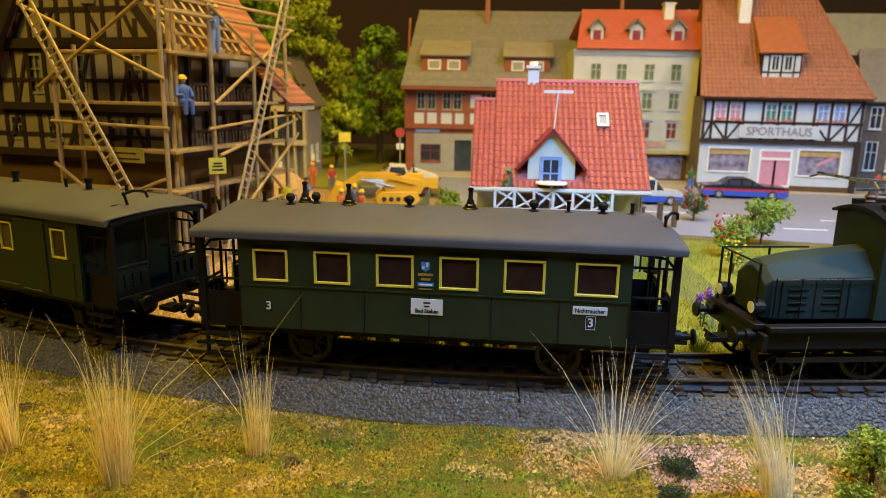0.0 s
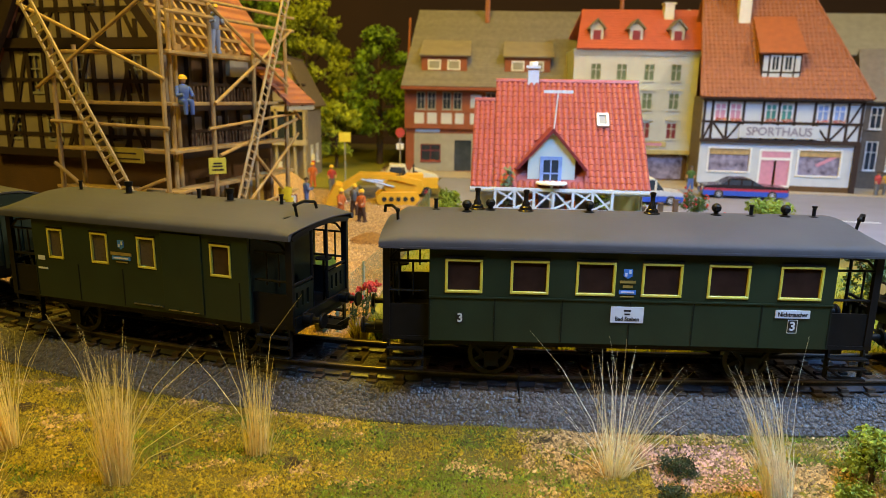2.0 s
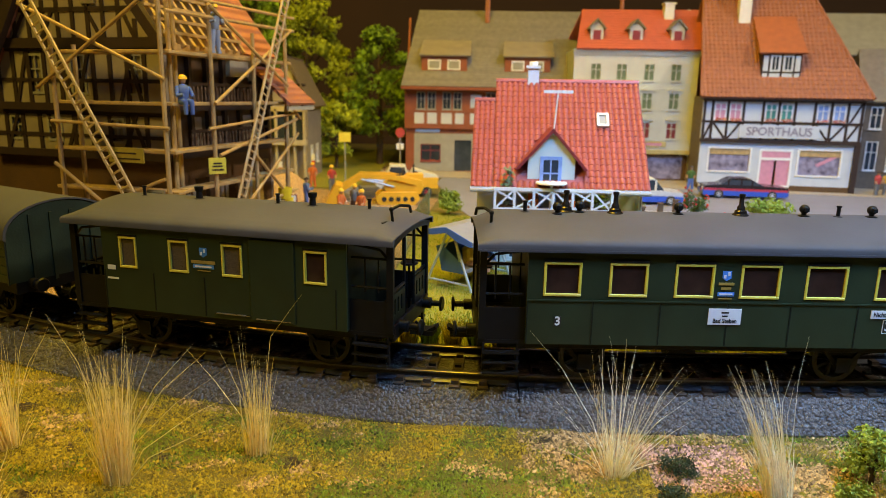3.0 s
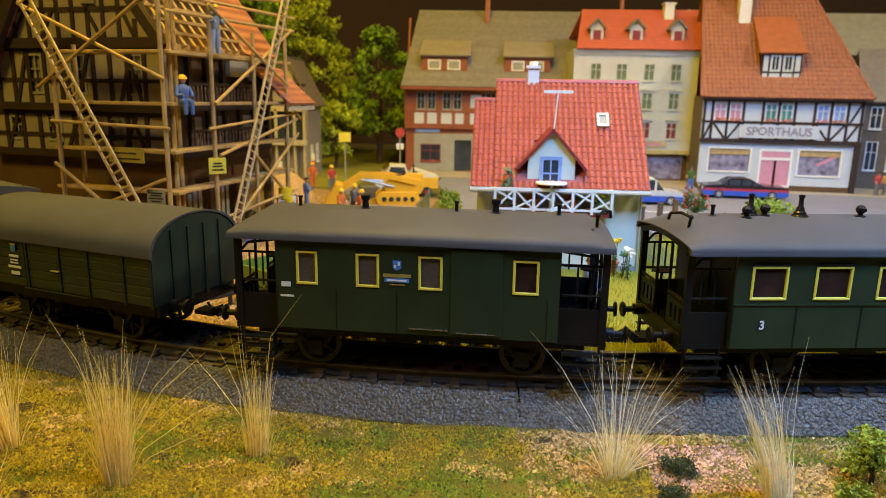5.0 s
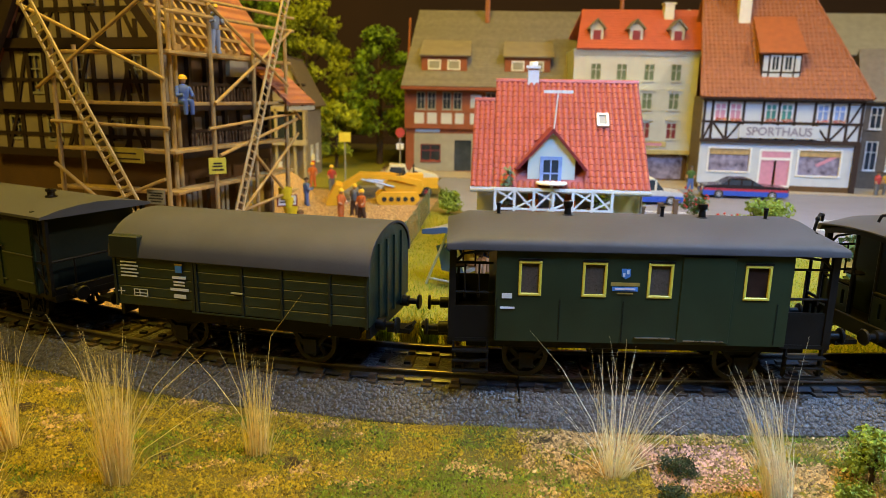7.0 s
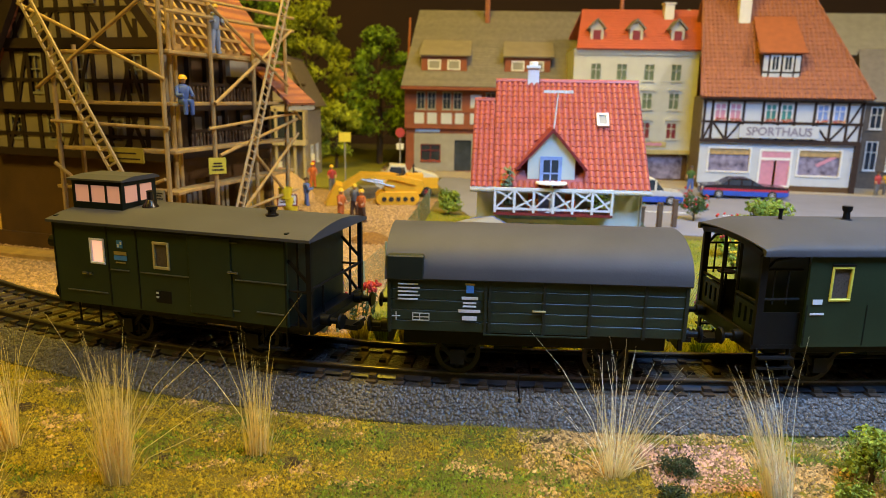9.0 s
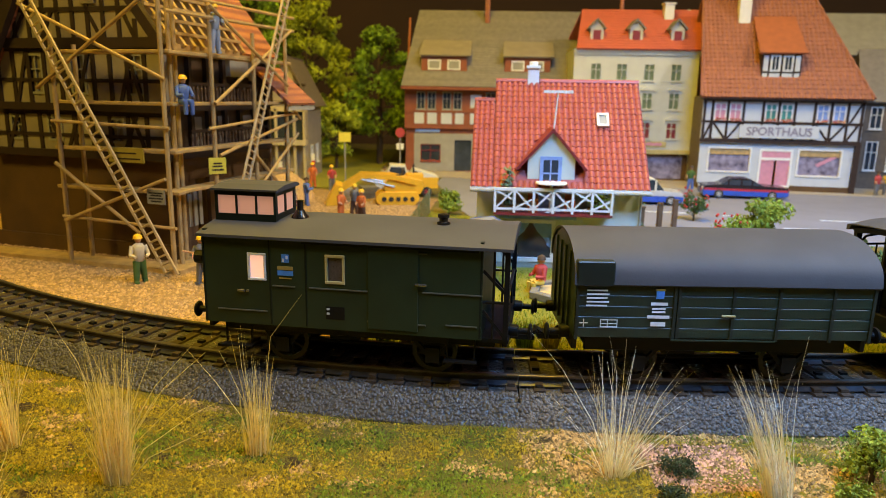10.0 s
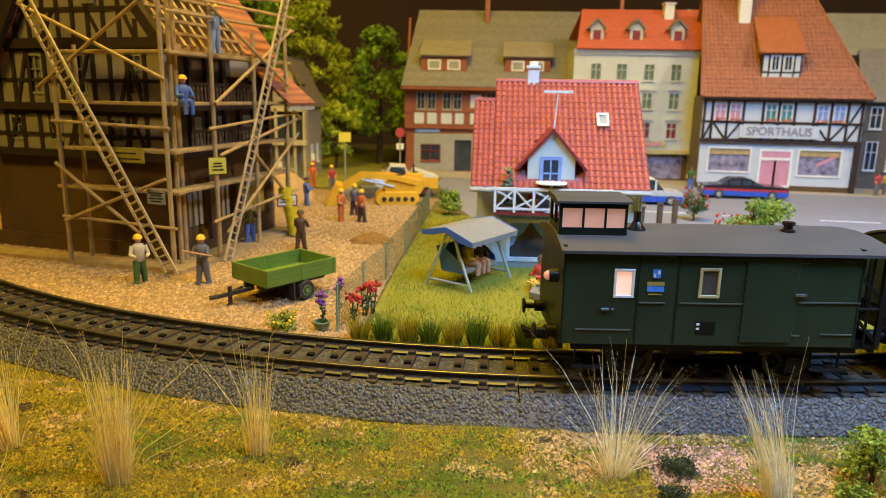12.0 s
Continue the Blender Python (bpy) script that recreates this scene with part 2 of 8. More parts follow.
def build_track():
    bed = thing("track_bed", "grey moulded plastic track roadbed with sloping ballast shoulders", "track bed", kind="structure")
    for a, b in zip(JOINTS, JOINTS[1:]):
        prof = [(-20, -9.8), (-13.6, -2.9), (13.6, -2.9), (19.7, -9.2), (19.7, -9.8)]
        part("roadbed_section", ribbon(a + 0.2, b - 0.2, 6, prof), M_BALLAST, bed)
    rng = random.Random(5)
    g = Geo()
    for _ in range(11000):
        s = rng.uniform(-330, 190)
        off = rng.uniform(13.2, 19.6)
        q = line(s, off)
        dome(g, q.x, q.y, -2.9 - max(0.0, off - 13.6) * 1.03, rng.uniform(0.4, 0.62), rng)
    for _ in range(7000):
        s = rng.uniform(-330, 190)
        q = line(s, rng.uniform(-13.4, 13.4))
        dome(g, q.x, q.y, -3.05, rng.uniform(0.38, 0.6), rng)
    part("ballast_pebbles", g, M_PEBBLE, bed, smooth="all")["kind"] = "stuff"
    for off, nm in ((8.7, "outer"), (-8.7, "inner")):
        rail = thing("rail", "browned model rail with a worn shiny head", "rail", kind="structure")
        for a, b in zip(JOINTS, JOINTS[1:]):
            part("rail_web", ribbon(a + 0.1, b - 0.1, 6, [(off - 1.1, -2.3), (off + 1.1, -2.3), (off + 1.1, -1.9), (off + 0.35, -1.6), (off + 0.35, -0.75), (off + 0.62, -0.6), (off + 0.62, -0.12), (off - 0.62, -0.12), (off - 0.62, -0.6), (off - 0.35, -0.75), (off - 0.35, -1.6), (off - 1.1, -1.9)]), M_RAILBROWN, rail)
            part("rail_foot", ribbon(a + 0.1, b - 0.1, 6, [(off + 0.5, -2.4), (off + 1.9, -2.4), (off + 1.9, -2.2), (off + 0.5, -1.55)]), M_FOOT, rail)
            part("rail_head", ribbon(a + 0.1, b - 0.1, 6, [(off - 0.66, -0.45), (off + 0.66, -0.45), (off + 0.66, -0.1), (off + 0.45, 0.0), (off - 0.45, 0.0), (off - 0.66, -0.1)]), M_RAILHEAD, rail)
    g = Geo()
    g.extrude([(-1.55, -3.2), (1.55, -3.2), (1.25, -2.3), (-1.25, -2.3)], -13.0, 13.0)
    for o in (-10.4, -7.0, 7.0, 10.4):
        g.box(o - 0.95, o + 0.95, -0.95, 0.95, -2.3, -1.4)
    stud = Geo().box(-0.7, 0.7, -0.9, 0.9, -2.3, -1.6)
    me = stud_me = None
    s = -330.0
    while s < 185:
        if me is None:
            ob = part("sleeper", g, M_SLEEPER, bed)
            me = ob.data
            st = part("contact_stud", stud, M_BLACK, ob)
            stud_me = st.data
        else:
            ob = new("sleeper", me)
            ob.parent = bed
            st = new("contact_stud", stud_me)
            st.parent = ob
        q = line(s)
        ob.matrix_basis = at(q.x, q.y, 0, math.degrees(heading(s)) - 90)
        s += 6.7


def dome(g, x, y, z, r, rng):
    """A rounded ballast bump of two rings."""
    a, n = rng.uniform(0, 6.28), len(g.v)
    for rr, h in ((1.0, -0.25), (0.72, 0.42)):
        g.v += [(x + r * rr * math.cos(a + k * math.tau / 6), y + r * rr * math.sin(a + k * math.tau / 6), z + r * h) for k in range(6)]
    g.v.append((x, y, z + r * 0.72))
    g.f += [(n + k, n + (k + 1) % 6, n + 6 + (k + 1) % 6, n + 6 + k) for k in range(6)] + [(n + 6 + k, n + 6 + (k + 1) % 6, n + 12) for k in range(6)]


def pebble(g, x, y, z, r, rng):
    a = rng.uniform(0, 6.28)
    vs = [(x + r * rng.uniform(0.8, 1.2) * math.cos(a + k * 1.571), y + r * rng.uniform(0.8, 1.2) * math.sin(a + k * 1.571), z - 0.1 + rng.uniform(-0.1, 0.1)) for k in range(4)]
    vs.append((x + rng.uniform(-0.2, 0.2) * r, y + rng.uniform(-0.2, 0.2) * r, z + r * rng.uniform(0.5, 0.85)))
    n = len(g.v)
    g.v += vs
    g.f += [(n, n + 1, n + 4), (n + 1, n + 2, n + 4), (n + 2, n + 3, n + 4), (n + 3, n, n + 4)]


build_track()
TRAIN = []  # (thing, how far ahead of the first coach, wheelbase, wheels)


# ---- the train ----
def text(name, body, size, material, parent, m, squeeze=1.0):
    cu = bpy.data.curves.new(name, "FONT")
    cu.body, cu.size, cu.align_x, cu.align_y, cu.extrude, cu.resolution_u = body, size * MM, "CENTER", "CENTER", 0.02 * MM, 3
    cu.offset = 0.022 * size * MM
    tmp = new(name + "_curve", cu)
    bpy.context.view_layer.update()
    me = bpy.data.meshes.new_from_object(tmp.evaluated_get(bpy.context.evaluated_depsgraph_get()))
    bpy.data.objects.remove(tmp)
    for v in me.vertices:
        v.co.x *= squeeze
    me.materials.clear()
    me.materials.append(material)
    ob = new(name, me)
    ob.parent = parent
    ob.matrix_basis = m
    return ob


def on_side(x, z, y=-16.7):
    """The pose of a print on a vehicle's near side."""
    return at(x, y, z, 0, 90)


def bars(name, rows, material, parent, y=-16.72):
    g = Geo()
    for x0, x1, z0, z1 in rows:
        g.box(x0, x1, y, y + 0.1, z0, z1)
    return part(name, g, material, parent)


def arc_roof(hw, eave, crown, rim, x0, x1, end_drop=0.0, n=14):
    """A barrel roof with a rounded rim; the ends may slope down."""
    side = [(hw, eave), (hw, eave + rim * 0.9), (hw - 0.3, eave + rim * 1.5), (hw - 1.2, eave + rim * 2.1)]
    iw, iz = side[-1]
    arc = [(iw * a, iz + (crown - iz) * (1 - abs(a) ** 2.0)) for a in np.linspace(-1, 1, n + 1)]
    prof = [(-y, z) for y, z in side[:-1]] + arc + side[-2::-1] + [(hw - 0.8, eave)] + [(0.965 * y, z - 0.9) for y, z in reversed(arc)] + [(-hw + 0.8, eave)]
    g = Geo()
    m = len(prof)
    xs = [x0, x0 + 1.2, x0 + 5, x1 - 5, x1 - 1.2, x1]
    drops = [end_drop, end_drop * 0.75, 0, 0, end_drop * 0.75, end_drop]
    for x, d in zip(xs, drops):
        for y, z in prof:
            g.v.append((x, y, z - d * max(0.0, (z - eave - rim) / max(0.1, crown - eave - rim))))
    for i in range(len(xs) - 1):
        for k in range(m):
            g.f.append((i * m + k, i * m + (k + 1) % m, (i + 1) * m + (k + 1) % m, (i + 1) * m + k))
    g.f += [tuple(range(m)), tuple(range((len(xs) - 1) * m, len(xs) * m))[::-1]]
    return g


def end_gable(x0, x1, base, eave, top, hw=15.7):
    """An end wall that rises into the arch of the roof."""
    arch = [(hw * a, eave + 1.4 + (top - eave - 2.6) * (1 - a * a)) for a in np.linspace(0.97, -0.97, 11)]
    return Geo().extrude([(-hw, base), (hw, base)] + arch, x0, x1)


def end_hoop(t, x, eave, top, hw=15.6):
    """The black arch under an open roof end."""
    outer = [(hw * a, eave + 0.6 + (top - eave - 1.4) * (1 - a * a)) for a in np.linspace(1, -1, 15)]
    inner = [(y * 0.93, z - 1.2) for y, z in reversed(outer)]
    part("end_hoop", Geo().extrude(outer + inner, x - 0.7, x + 0.7), M_BLACK, t)


def wheelset(parent, x, r=5.6, spokes=8):
    axle = part("wheelset", Geo().rod((0, -10, 0), (0, 10, 0), 0.8, n=8), M_BLACK, parent)
    axle.matrix_basis = at(x, 0, r)
    for sgn in (-1, 1):
        g = Geo()
        y = 8.6 * sgn
        prof = [(r - 1.1, y - 0.9), (r, y - 0.9), (r, y + 0.9), (r - 1.1, y + 0.9)]
        n = 28
        for k in range(n):
            a = k * math.tau / n
            g.v += [(q * math.cos(a), h, q * math.sin(a)) for q, h in prof]
        g.f += [(k * 4 + i, k * 4 + (i + 1) % 4, ((k + 1) % n) * 4 + (i + 1) % 4, ((k + 1) % n) * 4 + i) for k in range(n) for i in range(4)]
        part("tyre", g, M_TYRE, axle, "worn steel wheel tyre", smooth=True)
        g = Geo().lathe([(1.3, y - 0.8), (1.3, y + 0.8)], n=10, axis="y")
        for k in range(spokes):
            a = k * math.tau / spokes
            c, s = math.cos(a), math.sin(a)
            g.bar((c, y, s), (c * (r - 0.9), y, s * (r - 0.9)), 0.9, 0.7)
        part("spokes", g, M_BLACK, axle)
    return (axle, (x, 0, r), r)


def running_gear(t, wheels, x0, x1, wb, r=5.6, beam=11.0):
    part("underframe", Geo().box(x0, x1, -12.5, -11.2, 8.6, beam).box(x0, x1, 11.2, 12.5, 8.6, beam).box(x0, x1, -11.2, 11.2, 9.6, beam - 0.4), M_BLACK, t, bevel=0.15)
    for x in (-wb / 2, wb / 2):
        wheels.append(wheelset(t, x, r))
        for sg in (-1, 1):
            g = Geo().box(x - 1.7, x + 1.7, sg * 12 - 1.0, sg * 12 + 1.0, r - 2.0, r + 1.8)
            g.bar((x - 1.6, sg * 12, r), (x - 4.5, sg * 12, 9), 0.8, 1.0).bar((x + 1.6, sg * 12, r), (x + 4.5, sg * 12, 9), 0.8, 1.0)
            part("axle_box", g, M_BLACK, t)
            g = Geo()
            for k in range(4):
                w = 7.5 - k * 1.6
                g.tube([(x - w, sg * 11.7, 9.3 + k * 0.05 - k * 0.45), (x, sg * 11.7, 8.3 - k * 0.45), (x + w, sg * 11.7, 9.3 - k * 0.45)], 0.3, 4)
            part("leaf_spring", g, M_BLACK, t)
    g = Geo()
    for y in (-9, 9):
        g.tube([(x0 + 8, y, 8.8), (x0 + 18, y, 6.0), (x1 - 18, y, 6.0), (x1 - 8, y, 8.8)], 0.45, 5)
    g.box(-9, -2, -6, 6, 4.2, 8.6)
    part("truss_rod", g, M_BLACK, t)


def buffers(t, x, sg, z=12.3):
    part("buffer_beam", Geo().box(min(x, x - sg * 1.2), max(x, x - sg * 1.2), -14.5, 14.5, 9.6, 13.6), M_BLACK, t, bevel=0.15)
    for y in (-10, 10):
        g = Geo().lathe([(1.5, 0), (1.5, 2.2), (0.8, 2.4), (0.8, 4.6), (1.9, 4.8), (2.1, 5.1), (1.8, 5.5)], n=12, axis="x")
        g.v = [(x + sg * a, b + y, c + z) for a, b, c in g.v]
        part("buffer", g, M_BLACK, t, smooth=True)
    g = Geo().box(min(x, x + sg * 6), max(x, x + sg * 6), -2.2, 2.2, 7.4, 8.6).bar((x + sg * 4, 0, 8), (x + sg * 6.6, 0, 9.6), 3.4, 0.8).tube([(x, 3, 9.2), (x + sg * 3, 3.4, 5.5), (x + sg * 5, 3, 6.5)], 0.35)
    part("coupling", g, M_BLACK, t)


def vent_torpedo(t, x, y, z):
    part("roof_vent", Geo().lathe([(2.0, 0), (2.0, 0.35), (1.55, 0.6), (1.45, 1.2), (1.0, 1.5), (0.95, 2.2), (0.6, 2.7), (0.55, 4.6), (0.75, 4.8), (0.75, 5.4), (0.3, 5.5)], (x, y, z), 12), M_BRASSBLACK, t, "blackened brass lamp vent", smooth=True)


def vent_ball(t, x, y, z):
    part("roof_vent", Geo().lathe([(1.3, 0), (1.3, 0.35), (0.6, 0.6), (0.6, 1.0)], (x, y, z), 10).ball((x, y, z + 1.95), 1.2, 1.2, 1.15, 12, 8).box(x - 0.5, x + 0.5, y - 1.5, y - 0.9, z + 1.5, z + 2.4), M_BLACK, t, smooth=True)


def vent_pipe(t, x, y, z, h=2.9):
    part("roof_vent", Geo().lathe([(1.1, 0), (1.1, 0.25), (0.45, 0.4), (0.45, h - 0.5), (0.62, h - 0.4), (0.62, h), (0.3, h)], (x, y, z), 10), M_BLACK, t, smooth=True)


def vent_stack(t, x, y, z, h=3.6):
    part("roof_vent", Geo().lathe([(1.5, 0), (1.5, 0.3), (0.9, 0.5), (0.75, h * 0.6), (1.1, h * 0.7), (1.2, h), (0.9, h)], (x, y, z), 12), M_BLACK, t, smooth=True)


def side_window(t, x0, x1, z0, z1, trim, pane, y=-16.5, blind=False):
    sg = -1 if y < 0 else 1
    x0, x1, z0, z1 = x0 + 0.3, x1 - 0.3, z0 + 0.5, z1 - 0.2
    ya, yb = sorted((y + 0.25 * sg, y - 0.5 * sg))
    w = part("window", Geo().casing(x0, x1, z0, z1, ya, yb, 0.62), trim, t, bevel=0.12)
    ya, yb = sorted((y - 0.3 * sg, y - 0.5 * sg))
    part("pane", Geo().box(x0 + 0.6, x1 - 0.6, ya, yb, z0 + 0.6, z1 - 0.6), pane, w)
    ya, yb = sorted((y + 0.35 * sg, y + 0.02 * sg))
    part("drip_strip", Geo().box(x0 - 0.1, x1 + 0.1, ya, yb, z1 + 0.15, z1 + 0.55), M_BLACK, w)


def platform_end(t, x_in, x_out, roof_z, sg):
    """An open end platform: floor, steps, posts, railing and the end door."""
    a, b = sorted((x_in, x_out))
    part("platform_floor", Geo().box(a, b, -15, 15, 10.6, 11.6), M_BLACK, t)
    xo = x_out - sg * 1.0
    for y in (-14.6, 14.6):
        part("roof_post", Geo().box(xo - 0.8, xo + 0.8, y - 0.6, y + 0.6, 11.6, roof_z + 0.6), M_BLACK, t)
        g = Geo().tube([(xo - sg * 0.6, y, roof_z - 3.5), (xo - sg * 2.5, y, roof_z - 1.4), (x_in + sg * 0.4, y, roof_z - 0.4)], 0.35, 6)
        part("roof_bracket", g, M_BLACK, t)
        g = Geo()
        for k, zz in enumerate((3.6, 6.2, 8.6)):
            g.box(a + 1.2, b - 1.2, y - 2.2 if y < 0 else y + 0.4, y - 0.4 if y < 0 else y + 2.2, zz, zz + 0.4)
        g.box(a + 1.2, a + 1.7, y - 0.6, y + 0.6, 3.6, 10.8).box(b - 1.7, b - 1.2, y - 0.6, y + 0.6, 3.6, 10.8)
        part("step", g, M_BLACK, t)
        part("side_panel", Geo().box(min(xo, x_in), max(xo, x_in), y - 0.25, y + 0.25, 11.6, 19.4), M_BLACK, t)
        g = Geo().rod((a + 0.6, y, 22.6), (b - 0.6, y, 22.6), 0.35).rod((a + 0.6, y, 29.6), (b - 0.6, y, 29.6), 0.3)
        for u in (0.35, 0.65):
            g.rod((a + (b - a) * u, y, 21.4), (a + (b - a) * u, y, 29.6), 0.25, n=6)
        part("hand_rail", g, M_BLACK, t)
    for y0, y1 in ((-14.2, -4), (4, 14.2)):
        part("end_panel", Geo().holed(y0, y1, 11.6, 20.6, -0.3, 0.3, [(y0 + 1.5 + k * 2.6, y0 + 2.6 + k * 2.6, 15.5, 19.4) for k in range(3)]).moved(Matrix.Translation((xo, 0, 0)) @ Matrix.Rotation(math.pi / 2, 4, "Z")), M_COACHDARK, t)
        part("end_rail", Geo().rod((xo, y0, 21.5), (xo, y1, 21.5), 0.4), M_BLACK, t)
    for y in (-4, 4):
        part("gangway_post", Geo().rod((xo, y, 11.6), (xo, y, roof_z + 2.5), 0.4), M_BLACK, t)
    g = Geo().rod((xo - sg * 1.5, 5, 11.6), (xo - sg * 1.5, 5, 24), 0.35).lathe([(2.3, 0), (2.3, 0.4)], (xo - sg * 1.5, 5, 24), 14)
    part("hand_brake", g, M_BLACK, t)


def roof_iron(t, x, sg, z):
    """The bent climbing iron and cable hooks at a roof end."""
    g = Geo().tube([(x - sg * 1, -7, z - 1.5), (x - sg * 1, -8, z + 1.8), (x + sg * 0.5, -6, z + 2.6), (x + sg * 2.3, -4, z + 2.2), (x + sg * 2.5, -3.5, z + 0.6)], 0.38)
    g.tube([(x - sg * 3, -12, z - 3.5), (x - sg * 2.4, -11, z - 1.3), (x - sg * 2.0, -9.0, z - 1.2), (x - sg * 2.0, -8.0, z - 1.6)], 0.38)
    g.ball((x - sg * 1, -8, z + 1.8), 0.6).ball((x - sg * 3, -12, z - 3.3), 0.65)
    part("roof_iron", g, M_BLACK, t)


def crown(y, eave, top, hw, rim=1.3):
    return eave + rim + (top - eave - rim) * (1 - abs(y / hw) ** 2.2)


M_TYRE = mat("dull_steel_tyre", (0.03, 0.028, 0.026), 0.4, 0.8, var=0.2, bump=0.05)
# Coach green with end-wall shade put into the colour; also for seams and lookout.
M_COACHDARK = mat("shaded_end_and_seam_green", (0.007, 0.011, 0.008), 0.48, var=0.15, bump=0.05, spec=0.25)


def passenger_coach():
    t = thing("passenger_coach", "dark green third-class model coach with yellow window frames", "railway coach")
    wheels = []
    wins = [(-42.7, -33.5), (-27.8, -18.4), (-12.9, -3.3), (2.0, 11.8), (16.9, 27.0), (33.0, 43.4)]
    z0, z1 = 22.3, 31.0
    holes = [(a + 0.3, b - 0.3, z0 + 0.3, z1 - 0.3) for a, b in wins]
    part("side_wall", Geo().holed(-46, 46, 11.2, 33.6, -16.5, -15.7, holes), M_COACH, t)
    part("side_wall", Geo().holed(-46, 46, 11.2, 33.6, 15.7, 16.5, holes), M_COACH, t)
    for x in (-46, 45.2):
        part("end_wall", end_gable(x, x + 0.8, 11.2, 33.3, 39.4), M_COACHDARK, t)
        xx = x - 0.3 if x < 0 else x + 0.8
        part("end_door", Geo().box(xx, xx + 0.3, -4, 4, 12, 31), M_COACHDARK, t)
    part("floor", Geo().box(-45.2, 45.2, -15.7, 15.7, 11.2, 12), M_BLACK, t)
    part("interior", Geo().box(-44, 44, -9, 9, 12, 30), M_BLACK, t)
    part("belt_rail", Geo().box(-46, 46, -16.75, -16.5, 21.6, 21.95), M_COACH, t)
    for x in (-46, -31, -15.5, 0, 14.5, 30, 45.6):
        part("panel_seam", Geo().box(x, x + 0.3, -16.62, -16.5, 11.4, 21.5), M_COACHDARK, t)
    for a, b in wins:
        side_window(t, a, b, z0, z1, M_YELLOW, M_PANE)
        side_window(t, a, b, z0, z1, M_YELLOW, M_PANE, 16.5)
    part("roof", arc_roof(17.6, 33.3, 39.4, 1.3, -57.5, 57.5, 3.2), M_ROOF, t, smooth=True)
    part("rain_gutter", Geo().box(-57, 57, -17.75, -17.2, 33.2, 33.7).box(-57, 57, 17.2, 17.75, 33.2, 33.7), M_ROOF, t)
    z = crown(0, 33.3, 39.4, 17.6) - 0.2
    for x, y, put in ((-45.2, 0, vent_pipe), (-37.6, -2.0, vent_ball), (-34.9, 1.5, vent_torpedo), (-31.7, 0.5, vent_ball), (-23, 0, vent_torpedo), (-7.4, 0, vent_ball), (8, 0, vent_torpedo), (23.7, 0, vent_ball), (32.2, 0, vent_pipe), (40.5, 0, vent_ball), (47.5, 0, vent_pipe)):
        put(t, x, y, z - (0.1 if y < 0 else 0))
    roof_iron(t, -55, -1, 38.5)
    roof_iron(t, 55, 1, 38.5)
    running_gear(t, wheels, -52, 52, 62)
    for sg in (-1, 1):
        platform_end(t, sg * 46, sg * 57, 33.3, sg)
        end_hoop(t, sg * 56.4, 33.3, 36.6)
        buffers(t, sg * 57, sg)
    for x, z in ((-38.8, 16.8), (37.4, 16.6)):
        part("class_plate", Geo().box(x - 0.75, x + 0.75, -16.66, -16.5, z - 1.2, z + 1.2), M_INK, t)
        if x > 0:
            part("plate_rim", Geo().casing(x - 1.1, x + 1.1, z - 1.6, z + 1.6, -16.66, -16.5, 0.07), M_WHITE, t, "thin white plate outline")
        text("class_number", "3", 2.9, M_WHITE, t, on_side(x, z, -16.7))
    plate = part("route_board", Geo().box(-4.2, 3.3, -16.75, -16.5, 16.6, 20.4), M_WHITE, t, "white enamel route board")
    text("route_name", "Bad Steben", 1.45, M_INK, plate, on_side(-0.4, 17.5, -16.8), 0.85)
    bars("route_small_print", [(-1.3, 0.4, 19.3, 19.7), (-1.1, 0.2, 18.5, 18.85)], M_INK, plate, -16.8)
    plate = part("smoking_board", Geo().box(33.2, 41.0, -16.75, -16.5, 18.6, 20.5), M_WHITE, t, "white no-smoking board")
    text("smoking_words", "Nichtraucher", 1.5, M_INK, plate, on_side(37.1, 19.5, -16.8), 0.84)
    part("coat_of_arms", Geo().extrude([(-1.9, 27.6), (-0.9, 27.0), (0.1, 27.6), (0.1, 29.3), (-1.9, 29.3)], -16.6, -16.5, "y"), M_BLUE, t)
    bars("arms_stripes", [(-1.6, -1.1, 27.6, 28.4), (-0.7, -0.2, 28.2, 29.1)], M_WHITE, t)
    bars("company_name", [(-2.6, 0.9, 26.0, 26.6), (-1.9, 0.3, 24.9, 25.5), (-2.4, 0.7, 22.7, 22.95)], M_GOLD, t)
    bars("number_board", [(-2.7, 1.1, 23.4, 24.4)], M_BLUE, t)
    bars("number_print", [(-2.3, 0.7, 23.7, 24.1)], M_WHITE, t, -16.8)
    TRAIN.append((t, 0.0, 62, wheels))


